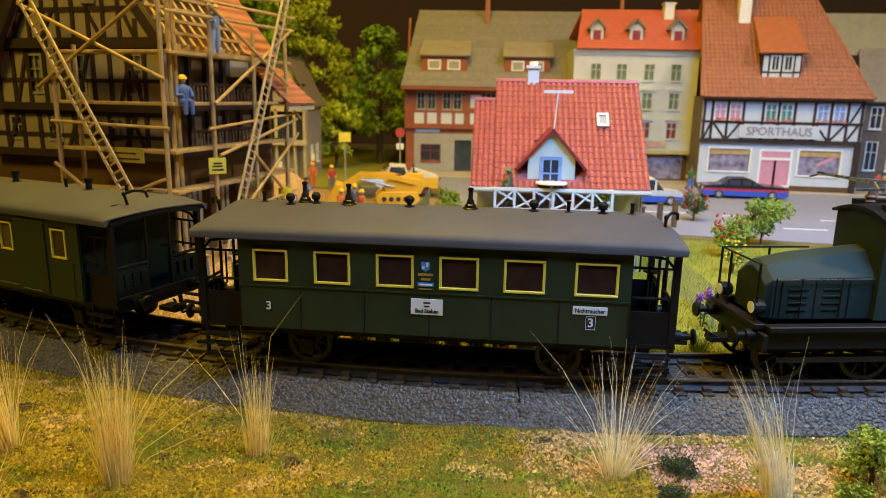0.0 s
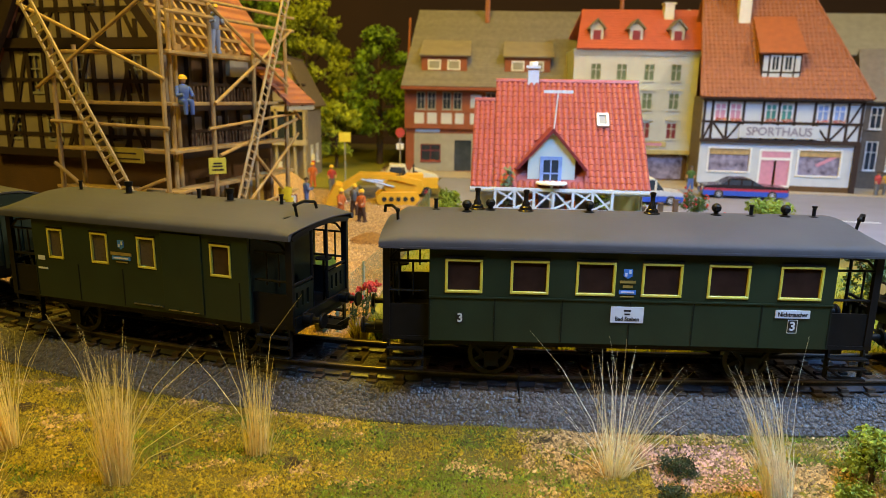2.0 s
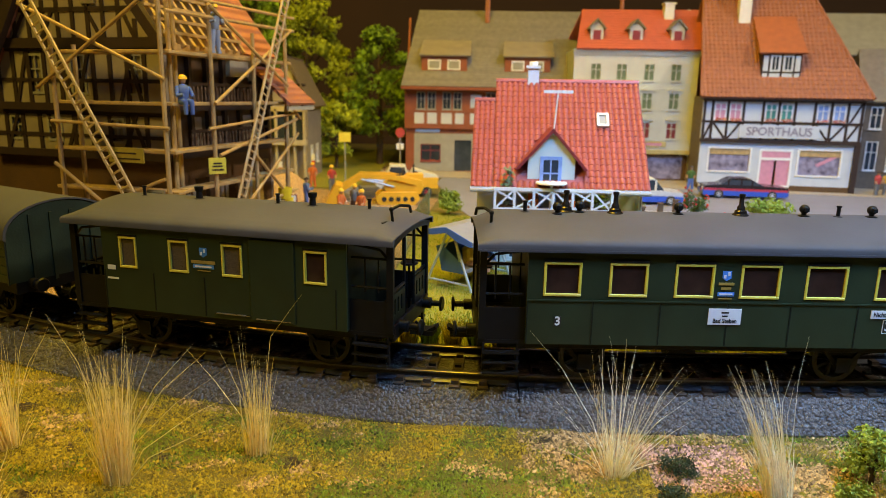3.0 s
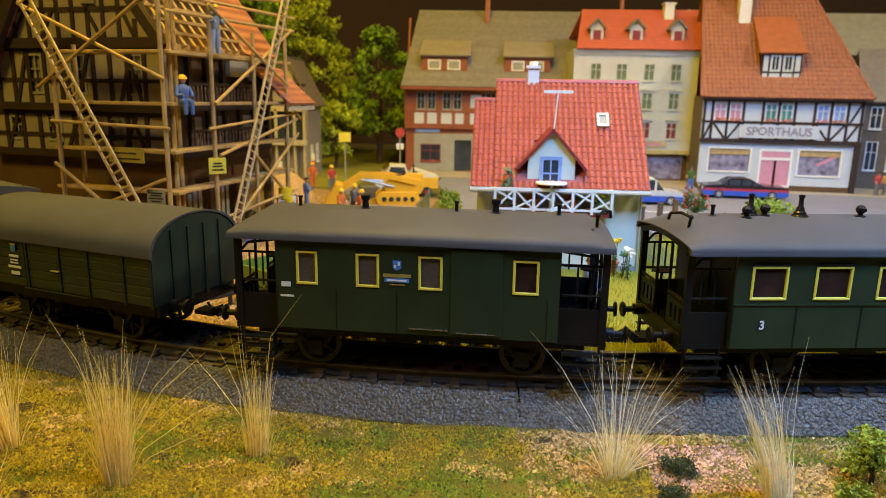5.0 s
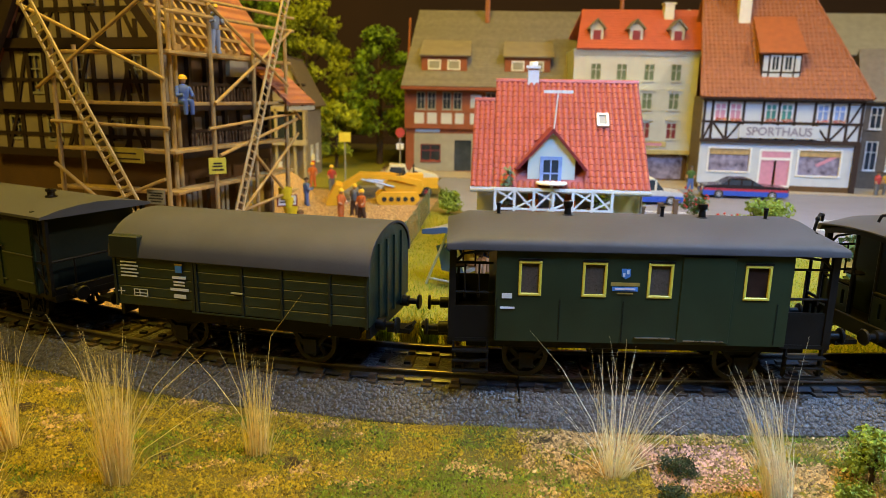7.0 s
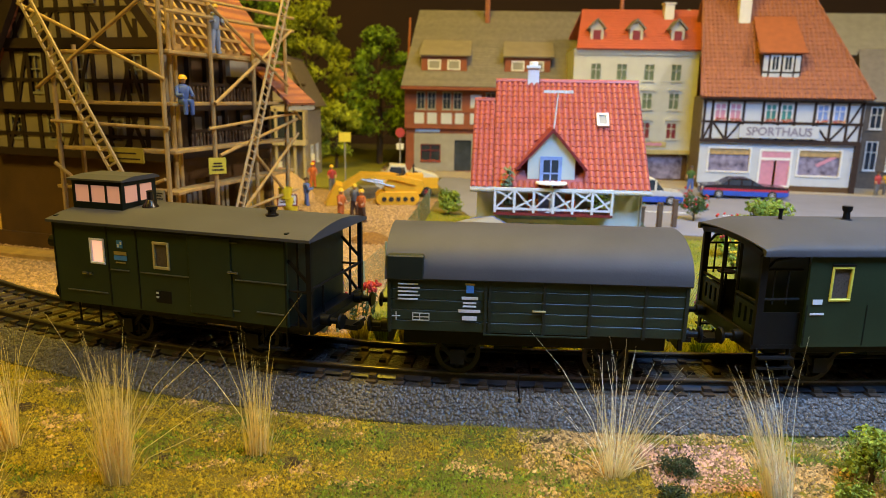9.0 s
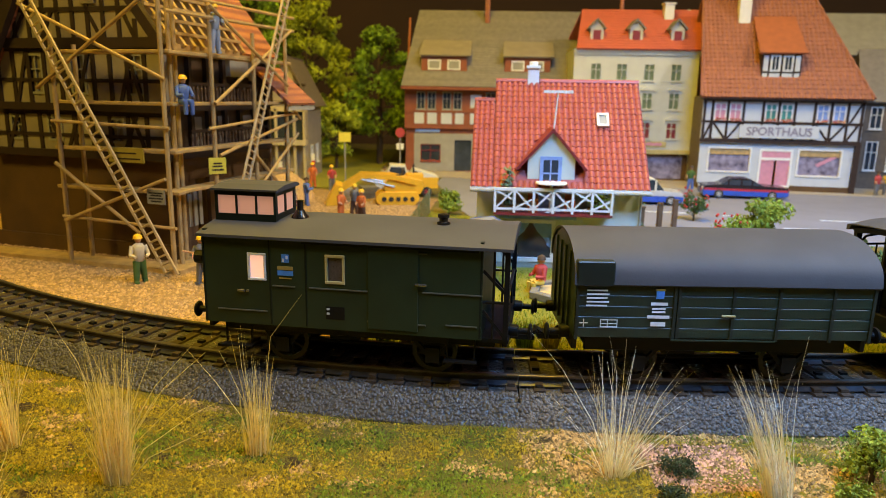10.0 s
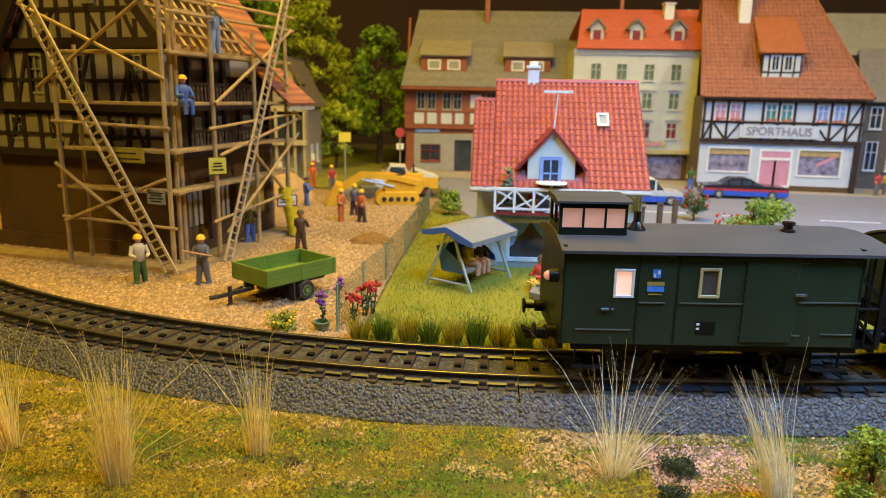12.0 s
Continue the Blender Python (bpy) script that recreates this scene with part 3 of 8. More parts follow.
def baggage_coach():
    t = thing("baggage_coach", "dark green model mail and baggage coach with narrow barred windows", "railway coach")
    wheels = []
    wins = [(-28.8, -23.0), (-14.4, -8.2), (0.4, 6.7), (22.2, 28.8)]
    z0, z1 = 22.1, 31.0
    holes = [(a + 0.3, b - 0.3, z0 + 0.3, z1 - 0.3) for a, b in wins]
    part("side_wall", Geo().holed(-33.6, 33.3, 11.6, 33.4, -16.5, -15.7, holes), M_COACH, t)
    part("side_wall", Geo().holed(-33.6, 33.3, 11.6, 33.4, 15.7, 16.5, holes), M_COACH, t)
    for x in (-33.6, 32.5):
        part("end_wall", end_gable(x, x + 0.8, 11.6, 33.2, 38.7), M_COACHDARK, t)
    part("interior", Geo().box(-32, 32, -9, 9, 12, 30), M_BLACK, t)
    part("floor", Geo().box(-32.8, 32.5, -15.7, 15.7, 11.2, 12), M_BLACK, t)
    for k, (a, b) in enumerate(wins):
        side_window(t, a, b, z0, z1, M_YELLOW, M_MESHPANE if k < 3 else M_PANE)
        side_window(t, a, b, z0, z1, M_YELLOW, M_PANE, 16.5)
    part("sliding_door", Geo().box(8.3, 20.2, -16.85, -16.5, 12.2, 32.6), M_COACH, t, bevel=0.1)
    for x in (-33.4, -19, -4.5, 10.5, 16.5, 30.5):
        part("panel_seam", Geo().box(x, x + 0.25, -16.62, -16.5, 12, 21.8), M_COACHDARK, t)
    part("door_rail", Geo().box(-1.5, 8, -17.0, -16.5, 13.0, 13.2).box(9.8, 19, -17.2, -16.8, 12.6, 12.8), M_STEEL, t)
    part("roof", arc_roof(17.4, 33.2, 38.7, 1.3, -45, 45, 3.0), M_ROOF, t, smooth=True)
    for x, f in ((-32.5, vent_pipe), (-15.5, vent_stack), (7.7, vent_pipe), (17.5, vent_stack), (33.0, vent_pipe)):
        f(t, x, 0, 38.4)
    roof_iron(t, 42.5, 1, 38.5)
    running_gear(t, wheels, -40, 40, 51)
    for sg in (-1, 1):
        platform_end(t, sg * (33.6 if sg < 0 else 33.3), sg * 44.5, 33.2, sg)
        end_hoop(t, sg * 43.9, 33.2, 36.1)
        buffers(t, sg * 44.5, sg)
    part("coat_of_arms", Geo().extrude([(-5.3, 27.6), (-4.3, 27.0), (-3.3, 27.6), (-3.3, 29.4), (-5.3, 29.4)], -16.6, -16.5, "y"), M_BLUE, t)
    bars("arms_stripes", [(-5.0, -4.5, 27.6, 28.4), (-4.1, -3.6, 28.2, 29.1)], M_WHITE, t)
    bars("company_name", [(-7.6, -1.0, 25.4, 26.2), (-6.0, -2.4, 23.5, 23.75)], M_GOLD, t)
    bars("number_board", [(-7.2, -1.4, 24.2, 25.2)], M_BLUE, t)
    bars("number_print", [(-6.6, -2.0, 24.5, 24.9)], M_WHITE, t, -16.8)
    bars("data_plate", [(-32.2, -29.9, 21.9, 23.1), (-32.5, -29.2, 19.4, 19.9)], M_WHITE, t)
    TRAIN.append((t, -115.5, 51, wheels))


def goods_wagon():
    t = thing("goods_wagon", "green planked covered goods wagon with a barrel roof", "goods wagon")
    wheels = []
    for k in range(5):
        z = 13.0 + k * 2.55
        for y in (-16.0, 15.4):
            part("plank", Geo().box(-34.2, 34.2, y, y + 0.6, z, z + 2.42), M_GOODS, t, bevel=0.12)
    part("body_shell", Geo().box(-33.9, 33.9, -15.5, 15.5, 13, 25.6), M_GOODSDARK, t)
    for x in (-34.5, 34.0):
        g = Geo().extrude([(-16, 13), (16, 13), (16, 25.8)] + [(16 * math.cos(a), 25.8 + 9.2 * math.sin(a)) for a in np.linspace(0.1, math.pi - 0.1, 12)] + [(-16, 25.8)], x, x + 0.6)
        part("end_wall", g, M_GOODS, t)
        for y in (-9, -3, 3, 9):
            part("end_post", Geo().box(x - 0.5, x + 1.1, y - 0.5, y + 0.5, 12, 32), M_GOODS, t)
    for x in (-34.3, -12.0, -11.0, 1.5, 12.0, 24.5, 33.7):
        part("side_strap", Geo().box(x, x + 0.7, -16.35, -16.0, 12.6, 25.6), M_GOODSDARK, t)
    part("door_rail", Geo().box(-12, 12, -16.8, -16.4, 12.6, 12.9).box(-34.3, 34.3, -16.6, -16.0, 25.5, 25.9), M_GOODS, t)
    part("door_latch", Geo().box(-0.8, 2.2, -16.9, -16.3, 18.6, 18.9), M_PALE, t)
    n = 18
    prof = [(-16.9 * math.cos(a), 25.8 + 9.9 * math.sin(a) ** 0.86) for a in np.linspace(0, math.pi, n)]
    inner = [(y * 0.955, z - 0.5) for y, z in reversed(prof)]
    part("roof", Geo().extrude(prof + inner, -35, 35), M_ROOF, t, smooth=True)
    part("brake_hatch", Geo().box(-34.6, -26.0, -17.0, 17.0, 25.4, 31.2), M_GOODSDARK, t, bevel=0.3)
    running_gear(t, wheels, -31, 31, 36, r=5.6, beam=12.9)
    for sg in (-1, 1):
        buffers(t, sg * 34.5, sg)
    bars("data_print", [(-32, -27.3 + 0.4 * (k % 2), 24.2 - k * 0.9, 24.55 - k * 0.9) for k in range(5)], M_WHITE, t, -16.45)
    bars("maker_grid", [(-28.6, -24.6, 15.6, 15.8), (-28.6, -24.6, 17.3, 17.5), (-28.6, -28.4, 15.6, 17.5), (-24.8, -24.6, 15.6, 17.5), (-27, -26.8, 15.6, 17.5), (-28.6, -24.6, 16.4, 16.6), (-33.4, -31.4, 16.5, 16.7), (-32.5, -32.3, 15.6, 17.6)], M_WHITE, t, -16.45)
    part("coat_of_arms", Geo().box(-16.2, -14.4, -16.5, -16.3, 22.6, 24.4), M_BLUE, t)
    bars("company_name", [(-16.4, -14.2, 24.5, 24.9)], M_GOLD, t, -16.5)
    bars("railway_print", [(-17.2, -13.4, 21.0, 21.7), (-16.9, -13.8, 20.0, 20.4), (-16.9, -13.8, 19.2, 19.6), (-17.9, -12.8, 17.9, 18.6), (-17.0, -13.6, 16.0, 17.0)], M_WHITE, t, -16.45)
    TRAIN.append((t, -208.3, 36, wheels))


M_GOODS = mat("green_goods_paint", (0.015, 0.027, 0.016), 0.45, var=0.2, scale=200, bump=0.15, obj=0.12)
M_GOODSDARK = mat("dark_goods_paint", (0.010, 0.017, 0.014), 0.45, var=0.2, scale=200, bump=0.1)


def guard_van():
    t = thing("guard_van", "dark green guard's van with lit window and roof lookout", "guard van")
    wheels = []
    lit, dark = (-25.9, -21.2, 22.6, 29.4), (-6.5, -1.6, 22.8, 29.9)
    holes = [(a + 0.3, b - 0.3, c + 0.3, d - 0.3) for a, b, c, d in (lit, dark)]
    part("side_wall", Geo().holed(-37.5, 31, 11.4, 33.2, -16.0, -15.2, holes), M_COACH, t)
    part("side_wall", Geo().box(-37.5, 31, 15.2, 16.0, 11.4, 33.2), M_COACH, t)
    for x in (-37.5, 30.2):
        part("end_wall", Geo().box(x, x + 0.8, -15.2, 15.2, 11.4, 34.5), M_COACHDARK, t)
    part("floor", Geo().box(-36.7, 30.2, -15.2, 15.2, 11.4, 12.2), M_BLACK, t)
    part("interior", Geo().box(-12, 29, -9, 9, 12.2, 31), M_BLACK, t)
    w = part("window", Geo().casing(lit[0], lit[1], lit[2], lit[3], -16.25, -15.5, 0.6), M_WHITE, t, bevel=0.1)
    part("pane", Geo().box(lit[0] + 0.5, lit[1] - 0.5, -15.7, -15.5, lit[2] + 0.5, lit[3] - 0.5), M_LIT, w, "brightly lit window pane")
    w = part("window", Geo().casing(dark[0], dark[1], dark[2], dark[3], -16.25, -15.5, 0.7), M_PALE, t, bevel=0.1)
    part("pane", Geo().box(dark[0] + 0.5, dark[1] - 0.5, -15.8, -15.6, dark[2] + 0.5, dark[3] - 0.5), M_MESHPANE, w)
    prof = [(-17.3, 33.0), (-17.3, 33.7), (-12, 34.9), (-6, 35.7), (0, 36.0), (6, 35.7), (12, 34.9), (17.3, 33.7), (17.3, 33.0)]
    part("roof", Geo().extrude(prof, -38.2, 37.8), M_ROOF, t, smooth=True)
    # the lookout on the roof
    x0, x1, y0, y1, z0, z1 = -37.6, -21.6, -8.0, 5.5, 35.0, 43.0
    cup = part("lookout", Geo().box(x0, x1, y0, y1, z0, z0 + 1.7), M_COACHDARK, t, "dark roof lookout with glowing windows")
    wins = [(x0 + 0.7, x0 + 5.4), (x0 + 5.9, x0 + 10.6), (x0 + 11.1, x1 - 0.6)]
    hs = [(a, b, z0 + 2.2, z1 - 1.2) for a, b in wins]
    part("lookout_wall", Geo().holed(x0, x1, z0 + 1.7, z1, y0, y0 + 0.6, hs).holed(x0, x1, z0 + 1.7, z1, y1 - 0.6, y1, hs), M_COACHDARK, cup)
    g = Geo()
    for x in (x0, x1 - 0.6):
        e = Geo().holed(y0 + 0.6, y1 - 0.6, z0 + 1.7, z1, 0, 0.6, [(y0 + 1.3, -1.7, z0 + 2.2, z1 - 1.2), (-0.9, y1 - 1.3, z0 + 2.2, z1 - 1.2)])
        g.add([(x + b, a, c) for a, b, c in e.v], e.f)
    part("lookout_end", g, M_COACHDARK, cup)
    for a, b, c, d in hs:
        part("lookout_pane", Geo().box(a - 0.1, b + 0.1, y0 + 0.35, y0 + 0.5, c - 0.1, d + 0.1), M_DIMLIT, cup)
    for a, b in ((y0 + 1.2, -1.6), (-1.0, y1 - 1.2)):
        part("lookout_pane", Geo().box(x1 - 0.5, x1 - 0.35, a, b, z0 + 2.1, z1 - 1.1), M_DIMLIT, cup)
    part("lookout_roof", Geo().extrude([(y0 - 0.8, z1), (y0 - 0.8, z1 + 0.5), (-4, z1 + 1.2), (4, z1 + 1.2), (y1 + 0.8, z1 + 0.5), (y1 + 0.8, z1)], x0 - 0.8, x1 + 0.8), M_ROOF, cup)
    part("roof_lamp", Geo().lathe([(2.3, 0), (2.2, 0.5), (1.4, 1.5), (1.2, 2.0), (0.9, 2.3), (0.9, 4.4), (1.1, 4.6), (0.4, 4.8)], (-17.6, -2, 35.6), 14), M_BRASSBLACK, t, smooth=True)
    part("roof_vent", Geo().lathe([(1.7, 0), (1.7, 0.5), (1.1, 0.7), (1.1, 1.6), (1.5, 1.8), (1.5, 2.5), (1.0, 2.6)], (19.5, -2, 35.8), 12), M_BRASSBLACK, t, smooth=True)
    for z, a, b in ((21.4, -19.7, -14), (21.4, -10.5, 5.3), (22.0, 17, 31), (31.2, 5.5, 18), (14.8, -34, -21.3), (14.0, 3.8, 17.9), (14.4, 22.6, 30)):
        part("door_rail", Geo().box(a, b, -16.3, -16.0, z, z + 0.28), M_RAILGREY, t)
    part("sliding_door", Geo().box(4, 16, -16.4, -16.0, 12.4, 32.4), M_COACH, t, bevel=0.1)
    part("door_track", Geo().box(-12, 30, -16.6, -16.0, 32.3, 32.9), M_COACHDARK, t)
    part("hatch", Geo().box(-6.4, -1.8, -16.1, -16.0, 14.0, 17.2), M_BLACK, t)
    for z in (15.2, 16.3):
        part("hatch_stud", Geo().box(-6.2, -5.5, -16.25, -16.1, z, z + 0.5), M_WHITE, t)
    for a, b, y, z in ((-28.5, -26.8, -16.4, 19.9), (-26.2, -25.5, -16.4, 19.9), (15.4, 18, -16.6, 24)):
        part("door_handle", Geo().rod((a, y, z), (b, y, z), 0.32), M_STEEL, t)
    for x in (-37.4, -20.5, -11.5, 30.4):
        part("panel_seam", Geo().box(x, x + 0.4, -16.15, -16.0, 11.8, 33), M_COACHDARK, t)
    bars("coat_of_arms", [(-17.2, -15.4, 27.4, 29.4)], M_BLUE, t, -16.2)
    bars("company_name", [(-18.3, -14.4, 25.6, 26.5)], M_GOLD, t, -16.2)
    bars("number_print", [(-18.3, -14.4, 24.2, 25.4)], M_BLUE, t, -16.2)
    bars("owner_print", [(-17.9, -14.8, 23.4, 23.7)], M_GOLD, t, -16.2)
    bars("arms_stripes", [(-17.0, -16.5, 27.6, 28.4), (-16.1, -15.6, 28.3, 29.1)], M_WHITE, t, -16.3)
    lamp = part("tail_lamp", Geo().lathe([(1.6, 0), (1.7, 2.2), (1.2, 2.4)], (0, 0, 0), 14, "x").moved(at(0, 0).to_3x3().to_4x4() @ Matrix.Translation((-40.4, -13.5, 27))), M_BLACK, t)
    part("lamp_lens", Geo().ball((-40.5, -13.5, 27), 1.1), M_DIMLIT, lamp, "lit white lamp lens")
    running_gear(t, wheels, -34, 34, 38, beam=11.4)
    for x in (-30, 26):
        part("footboard", Geo().box(x - 4, x + 4, -15.6, -13.6, 5.0, 5.4).box(x - 3.5, x - 3.1, -13.8, -13.4, 5.4, 11.4).box(x + 3.1, x + 3.5, -13.8, -13.4, 5.4, 11.4), M_BLACK, t)
    buffers(t, -37.5, -1)
    buffers(t, 37, 1)
    a, b = 31, 37.3
    part("platform_floor", Geo().box(a, b, -15, 15, 10.6, 11.6), M_BLACK, t)
    for y in (-15.2, 15.2):
        part("roof_post", Geo().box(b - 1.4, b - 0.2, y - 0.5, y + 0.5, 11.6, 33.4), M_BLACK, t)
        part("hand_rail", Geo().rod((a, y, 20.5), (b, y, 20.5), 0.35).rod((a + 2.5, y, 11.6), (a + 2.5, y, 33.2), 0.3), M_BLACK, t)
        part("side_brace", Geo().bar((a, y, 28), (b - 0.8, y, 22.5), 0.5, 0.7), M_BLACK, t)
        part("side_brace", Geo().bar((a, y, 18.5), (b - 0.8, y, 12), 0.5, 0.7), M_BLACK, t)
    part("end_railing", Geo().rod((b - 0.8, -15, 21), (b - 0.8, 15, 21), 0.4).rod((b - 0.8, -8, 11), (b - 0.8, -8, 21), 0.3).rod((b - 0.8, 8, 11), (b - 0.8, 8, 21), 0.3), M_BLACK, t)
    TRAIN.append((t, -292.3, 38, wheels))


M_RAILGREY = mat("worn_grey_green_rail", (0.11, 0.12, 0.10), 0.35, 0.3, var=0.2, bump=0.03)
M_LIT = glow("warm_lamp_glow", (1.0, 0.55, 0.38), 0.78)
M_DIMLIT = glow("pink_dim_glow", (0.62, 0.30, 0.20), 0.5)


def locomotive():
    t = thing("electric_locomotive", "dark green electric locomotive with sloping hoods and pantograph", "locomotive")
    wheels = []
    part("running_board", Geo().box(-42, 42, -14, 14, 13.9, 15.4).box(-44.4, 44.4, -11.5, 11.5, 13.9, 15.4), M_BLACK, t, bevel=0.2)
    for sg in (-1, 1):
        g = Geo()
        secs = [(13.4, 25.8, 32.4, 7.8), (31, 25.5, 30.5, 7.8), (38.6, 25.0, 28.8, 7.4), (40.3, 23.6, 27.0, 6.6)]
        for x, zs_, zt, hw in secs:
            g.v += [(sg * x, y, z) for y, z in ((-hw, 15.2), (-hw, zs_), (-hw * 0.45, zt - 0.9), (0, zt), (hw * 0.45, zt - 0.9), (hw, zs_), (hw, 15.2))]
        g.f = [(i * 7 + k, i * 7 + (k + 1) % 7, (i + 1) * 7 + (k + 1) % 7, (i + 1) * 7 + k) for i in range(3) for k in range(7)] + [tuple(range(7)), tuple(range(21, 28))]
        part("hood", g, M_LOCO, t, "dark green sloping bonnet", bevel=0.35)
        for x in (19.5, 28, 36.5):
            part("hood_seam", Geo().box(sg * x - 0.12, sg * x + 0.12, -7.95, -7.7, 15.4, 25.0), M_BLACK, t)
        for x in (23.7, 32.2):
            for k in range(4):
                part("louvre", Geo().box(sg * x - 2.4, sg * x + 2.4, -8.05, -7.7, 17.6 + k * 1.7, 17.95 + k * 1.7), M_LOCO, t)
        for y in (-8.6, 8.6):
            part("hood_rail", Geo().rod((sg * 13.6, y, 25.6), (sg * 39, y, 25.4), 0.15), M_STEEL, t, "bright hand rail")
        part("end_railing", Geo().rod((sg * 43.2, -9, 29.4), (sg * 43.2, 10, 29.4), 0.26), M_BLACK, t)
        part("side_railing", Geo().rod((sg * 43.2, 10, 29.4), (sg * 19, 11, 29.2), 0.26), M_BLACK, t)
        for x, y in ((43.2, -9), (43.2, 5), (43.2, 10), (30, 10.6)):
            part("railing_post", Geo().rod((sg * x, y, 14), (sg * x, y, 29.4), 0.32), M_BLACK, t)
        for x in (22, 32, 38.5):
            part("hood_rail_post", Geo().rod((sg * x, -8.6, 15.4), (sg * x, -8.6, 25.8), 0.22, n=6), M_BLACK, t)
        for y in (-8, 8):
            lamp = part("head_lamp", Geo().lathe([(1.6, 0), (1.9, 1.2), (1.9, 2.6)] if sg > 0 else [(1.9, 0), (1.9, 1.4), (1.6, 2.6)], (sg * 41 - (0 if sg > 0 else 2.6), y, 18.6), 14, "x"), M_BLACK, t)
            part("lamp_lens", Geo().lathe([(1.5, 0), (1.3, 0.3)], (sg * 43.7 - (0 if sg > 0 else 0.3), y, 18.6), 14, "x"), M_WHITE, lamp)
        buffers(t, sg * 43.6, sg)
    cab = part("cab", Geo().holed(-13.5, 13.5, 15.2, 40.2, -9.4, -8.7, [(-10.6, -2.2, 29.5, 37.5), (2.2, 10.6, 29.5, 37.5)]), M_LOCO, t, "dark green driver cab")
    part("cab_wall", Geo().holed(-13.5, 13.5, 15.2, 40.2, 8.7, 9.4, []), M_LOCO, cab)
    for x in (-13.5, 12.8):
        part("cab_wall", Geo().extrude([(-8.7, 15.2), (-8.7, 40.2), (-5, 41.4), (0, 41.9), (5, 41.4), (8.7, 40.2), (8.7, 15.2)], x, x + 0.7), M_LOCO, cab)
    for a, b in ((-10.6, -2.2), (2.2, 10.6)):
        part("cab_window", Geo().box(a, b, -9.2, -9.0, 29.5, 37.5), M_PANE, cab)
    part("cab_roof", arc_roof(10.2, 39.4, 42.6, 0.45, -14.6, 14.6, 0.4), M_BLACK, t, smooth=True)
    for y in (-5.5, 5.5):
        part("roof_board", Geo().box(-12, 12, y - 1.2, y + 1.2, 41.6, 43.0), M_BLACK, t)
    for x in (-9, 9):
        for y in (-5, 5):
            part("insulator", Geo().lathe([(1.0, 0), (1.5, 0.6), (0.9, 1.2), (1.5, 1.8), (0.9, 2.4), (0.6, 3.2)], (x, y * 0.8, 42.0), 10), M_INSUL, t)
    g = Geo().box(-13, 13, -4.5, -3.7, 45.2, 45.7).box(-13, 13, 3.7, 4.5, 45.2, 45.7).rod((-11, -4, 45.7), (11, -4, 46.8), 0.3).rod((-11, 4, 45.7), (11, 4, 46.8), 0.3).rod((11, -4, 46.8), (-18, -3.4, 48.7), 0.26).rod((11, 4, 46.8), (-18, 3.4, 48.7), 0.26)
    g.rod((-18, -10, 48.9), (-18, 10, 48.9), 0.35).rod((-20, -10, 49.1), (-20, 10, 49.1), 0.35).rod((-19, -10, 49), (-20, -13, 47.8), 0.3).rod((-19, 10, 49), (-20, 13, 47.8), 0.3)
    part("pantograph", g, M_STEEL, t, "grey folded pantograph")
    part("underframe", Geo().box(-42, 42, -9.5, 9.5, 7.5, 13.8).box(-42, 42, -12.6, -11.8, 9.5, 13.8).box(-42, 42, 11.8, 12.6, 9.5, 13.8), M_BLACK, t)
    for x in (-35.5, -14, 14, 35.5):
        wheels.append(wheelset(t, x, 7.0, 10))
    part("coupling_rod", Geo().box(-38, 38, -11.6, -10.8, 5.6, 7.0), M_TYRE, t)
    TRAIN.append((t, 119.1, 71, wheels))


M_LOCO = mat("dark_green_loco_paint", (0.015, 0.026, 0.020), 0.6, var=0.15, scale=150, bump=0.05, spec=0.22)
M_INSUL = mat("brown_insulator", (0.10, 0.05, 0.03), 0.25, bump=0.0)

locomotive()
passenger_coach()
baggage_coach()
goods_wagon()
guard_van()


# ---- the room round the layout ----
def room():
    g = Geo().box(-1800, 1800, 1080, 1120, -900, 1500)
    tagged(part("wall_north", g, M_DARKROOM), "dark brown room wall behind the layout", "wall", kind="structure")
    tagged(part("wall_south", Geo().box(-1800, 1800, -1540, -1500, -900, 1500), M_DARKROOM), "dark brown room wall", "wall", kind="structure")
    tagged(part("wall_east", Geo().box(1800, 1840, -1500, 1080, -900, 1500), M_DARKROOM), "dark brown room wall", "wall", kind="structure")
    tagged(part("wall_west", Geo().box(-1840, -1800, -1500, 1080, -900, 1500), M_DARKROOM), "dark brown room wall", "wall", kind="structure")
    tagged(part("ceiling", Geo().box(-1800, 1800, -1500, 1080, 1500, 1540), M_DARKROOM), "dark room ceiling", "ceiling", kind="structure")
    tagged(part("floor", Geo().box(-1800, 1800, -1500, 1080, -940, -900), M_DARKROOM), "dark room floor", "floor", kind="structure")


room()


# ---- ground cover, street, yard and lawn ----
def quad_sheet(name, pts, z, thick, material, label, category):
    g = Geo()
    n = len(pts)
    g.v = [(x, y, z) for x, y in pts] + [(x, y, z - thick) for x, y in pts]
    g.f = [tuple(range(n)), tuple(range(n, 2 * n))[::-1]] + [(k, n + k, n + (k + 1) % n, (k + 1) % n) for k in range(n)]
    return tagged(part(name, g, material), label, category, kind="structure")


def arc_pts(s0, s1, off, n=24):
    return [tuple(line(s, off)) for s in np.linspace(s0, s1, n)]


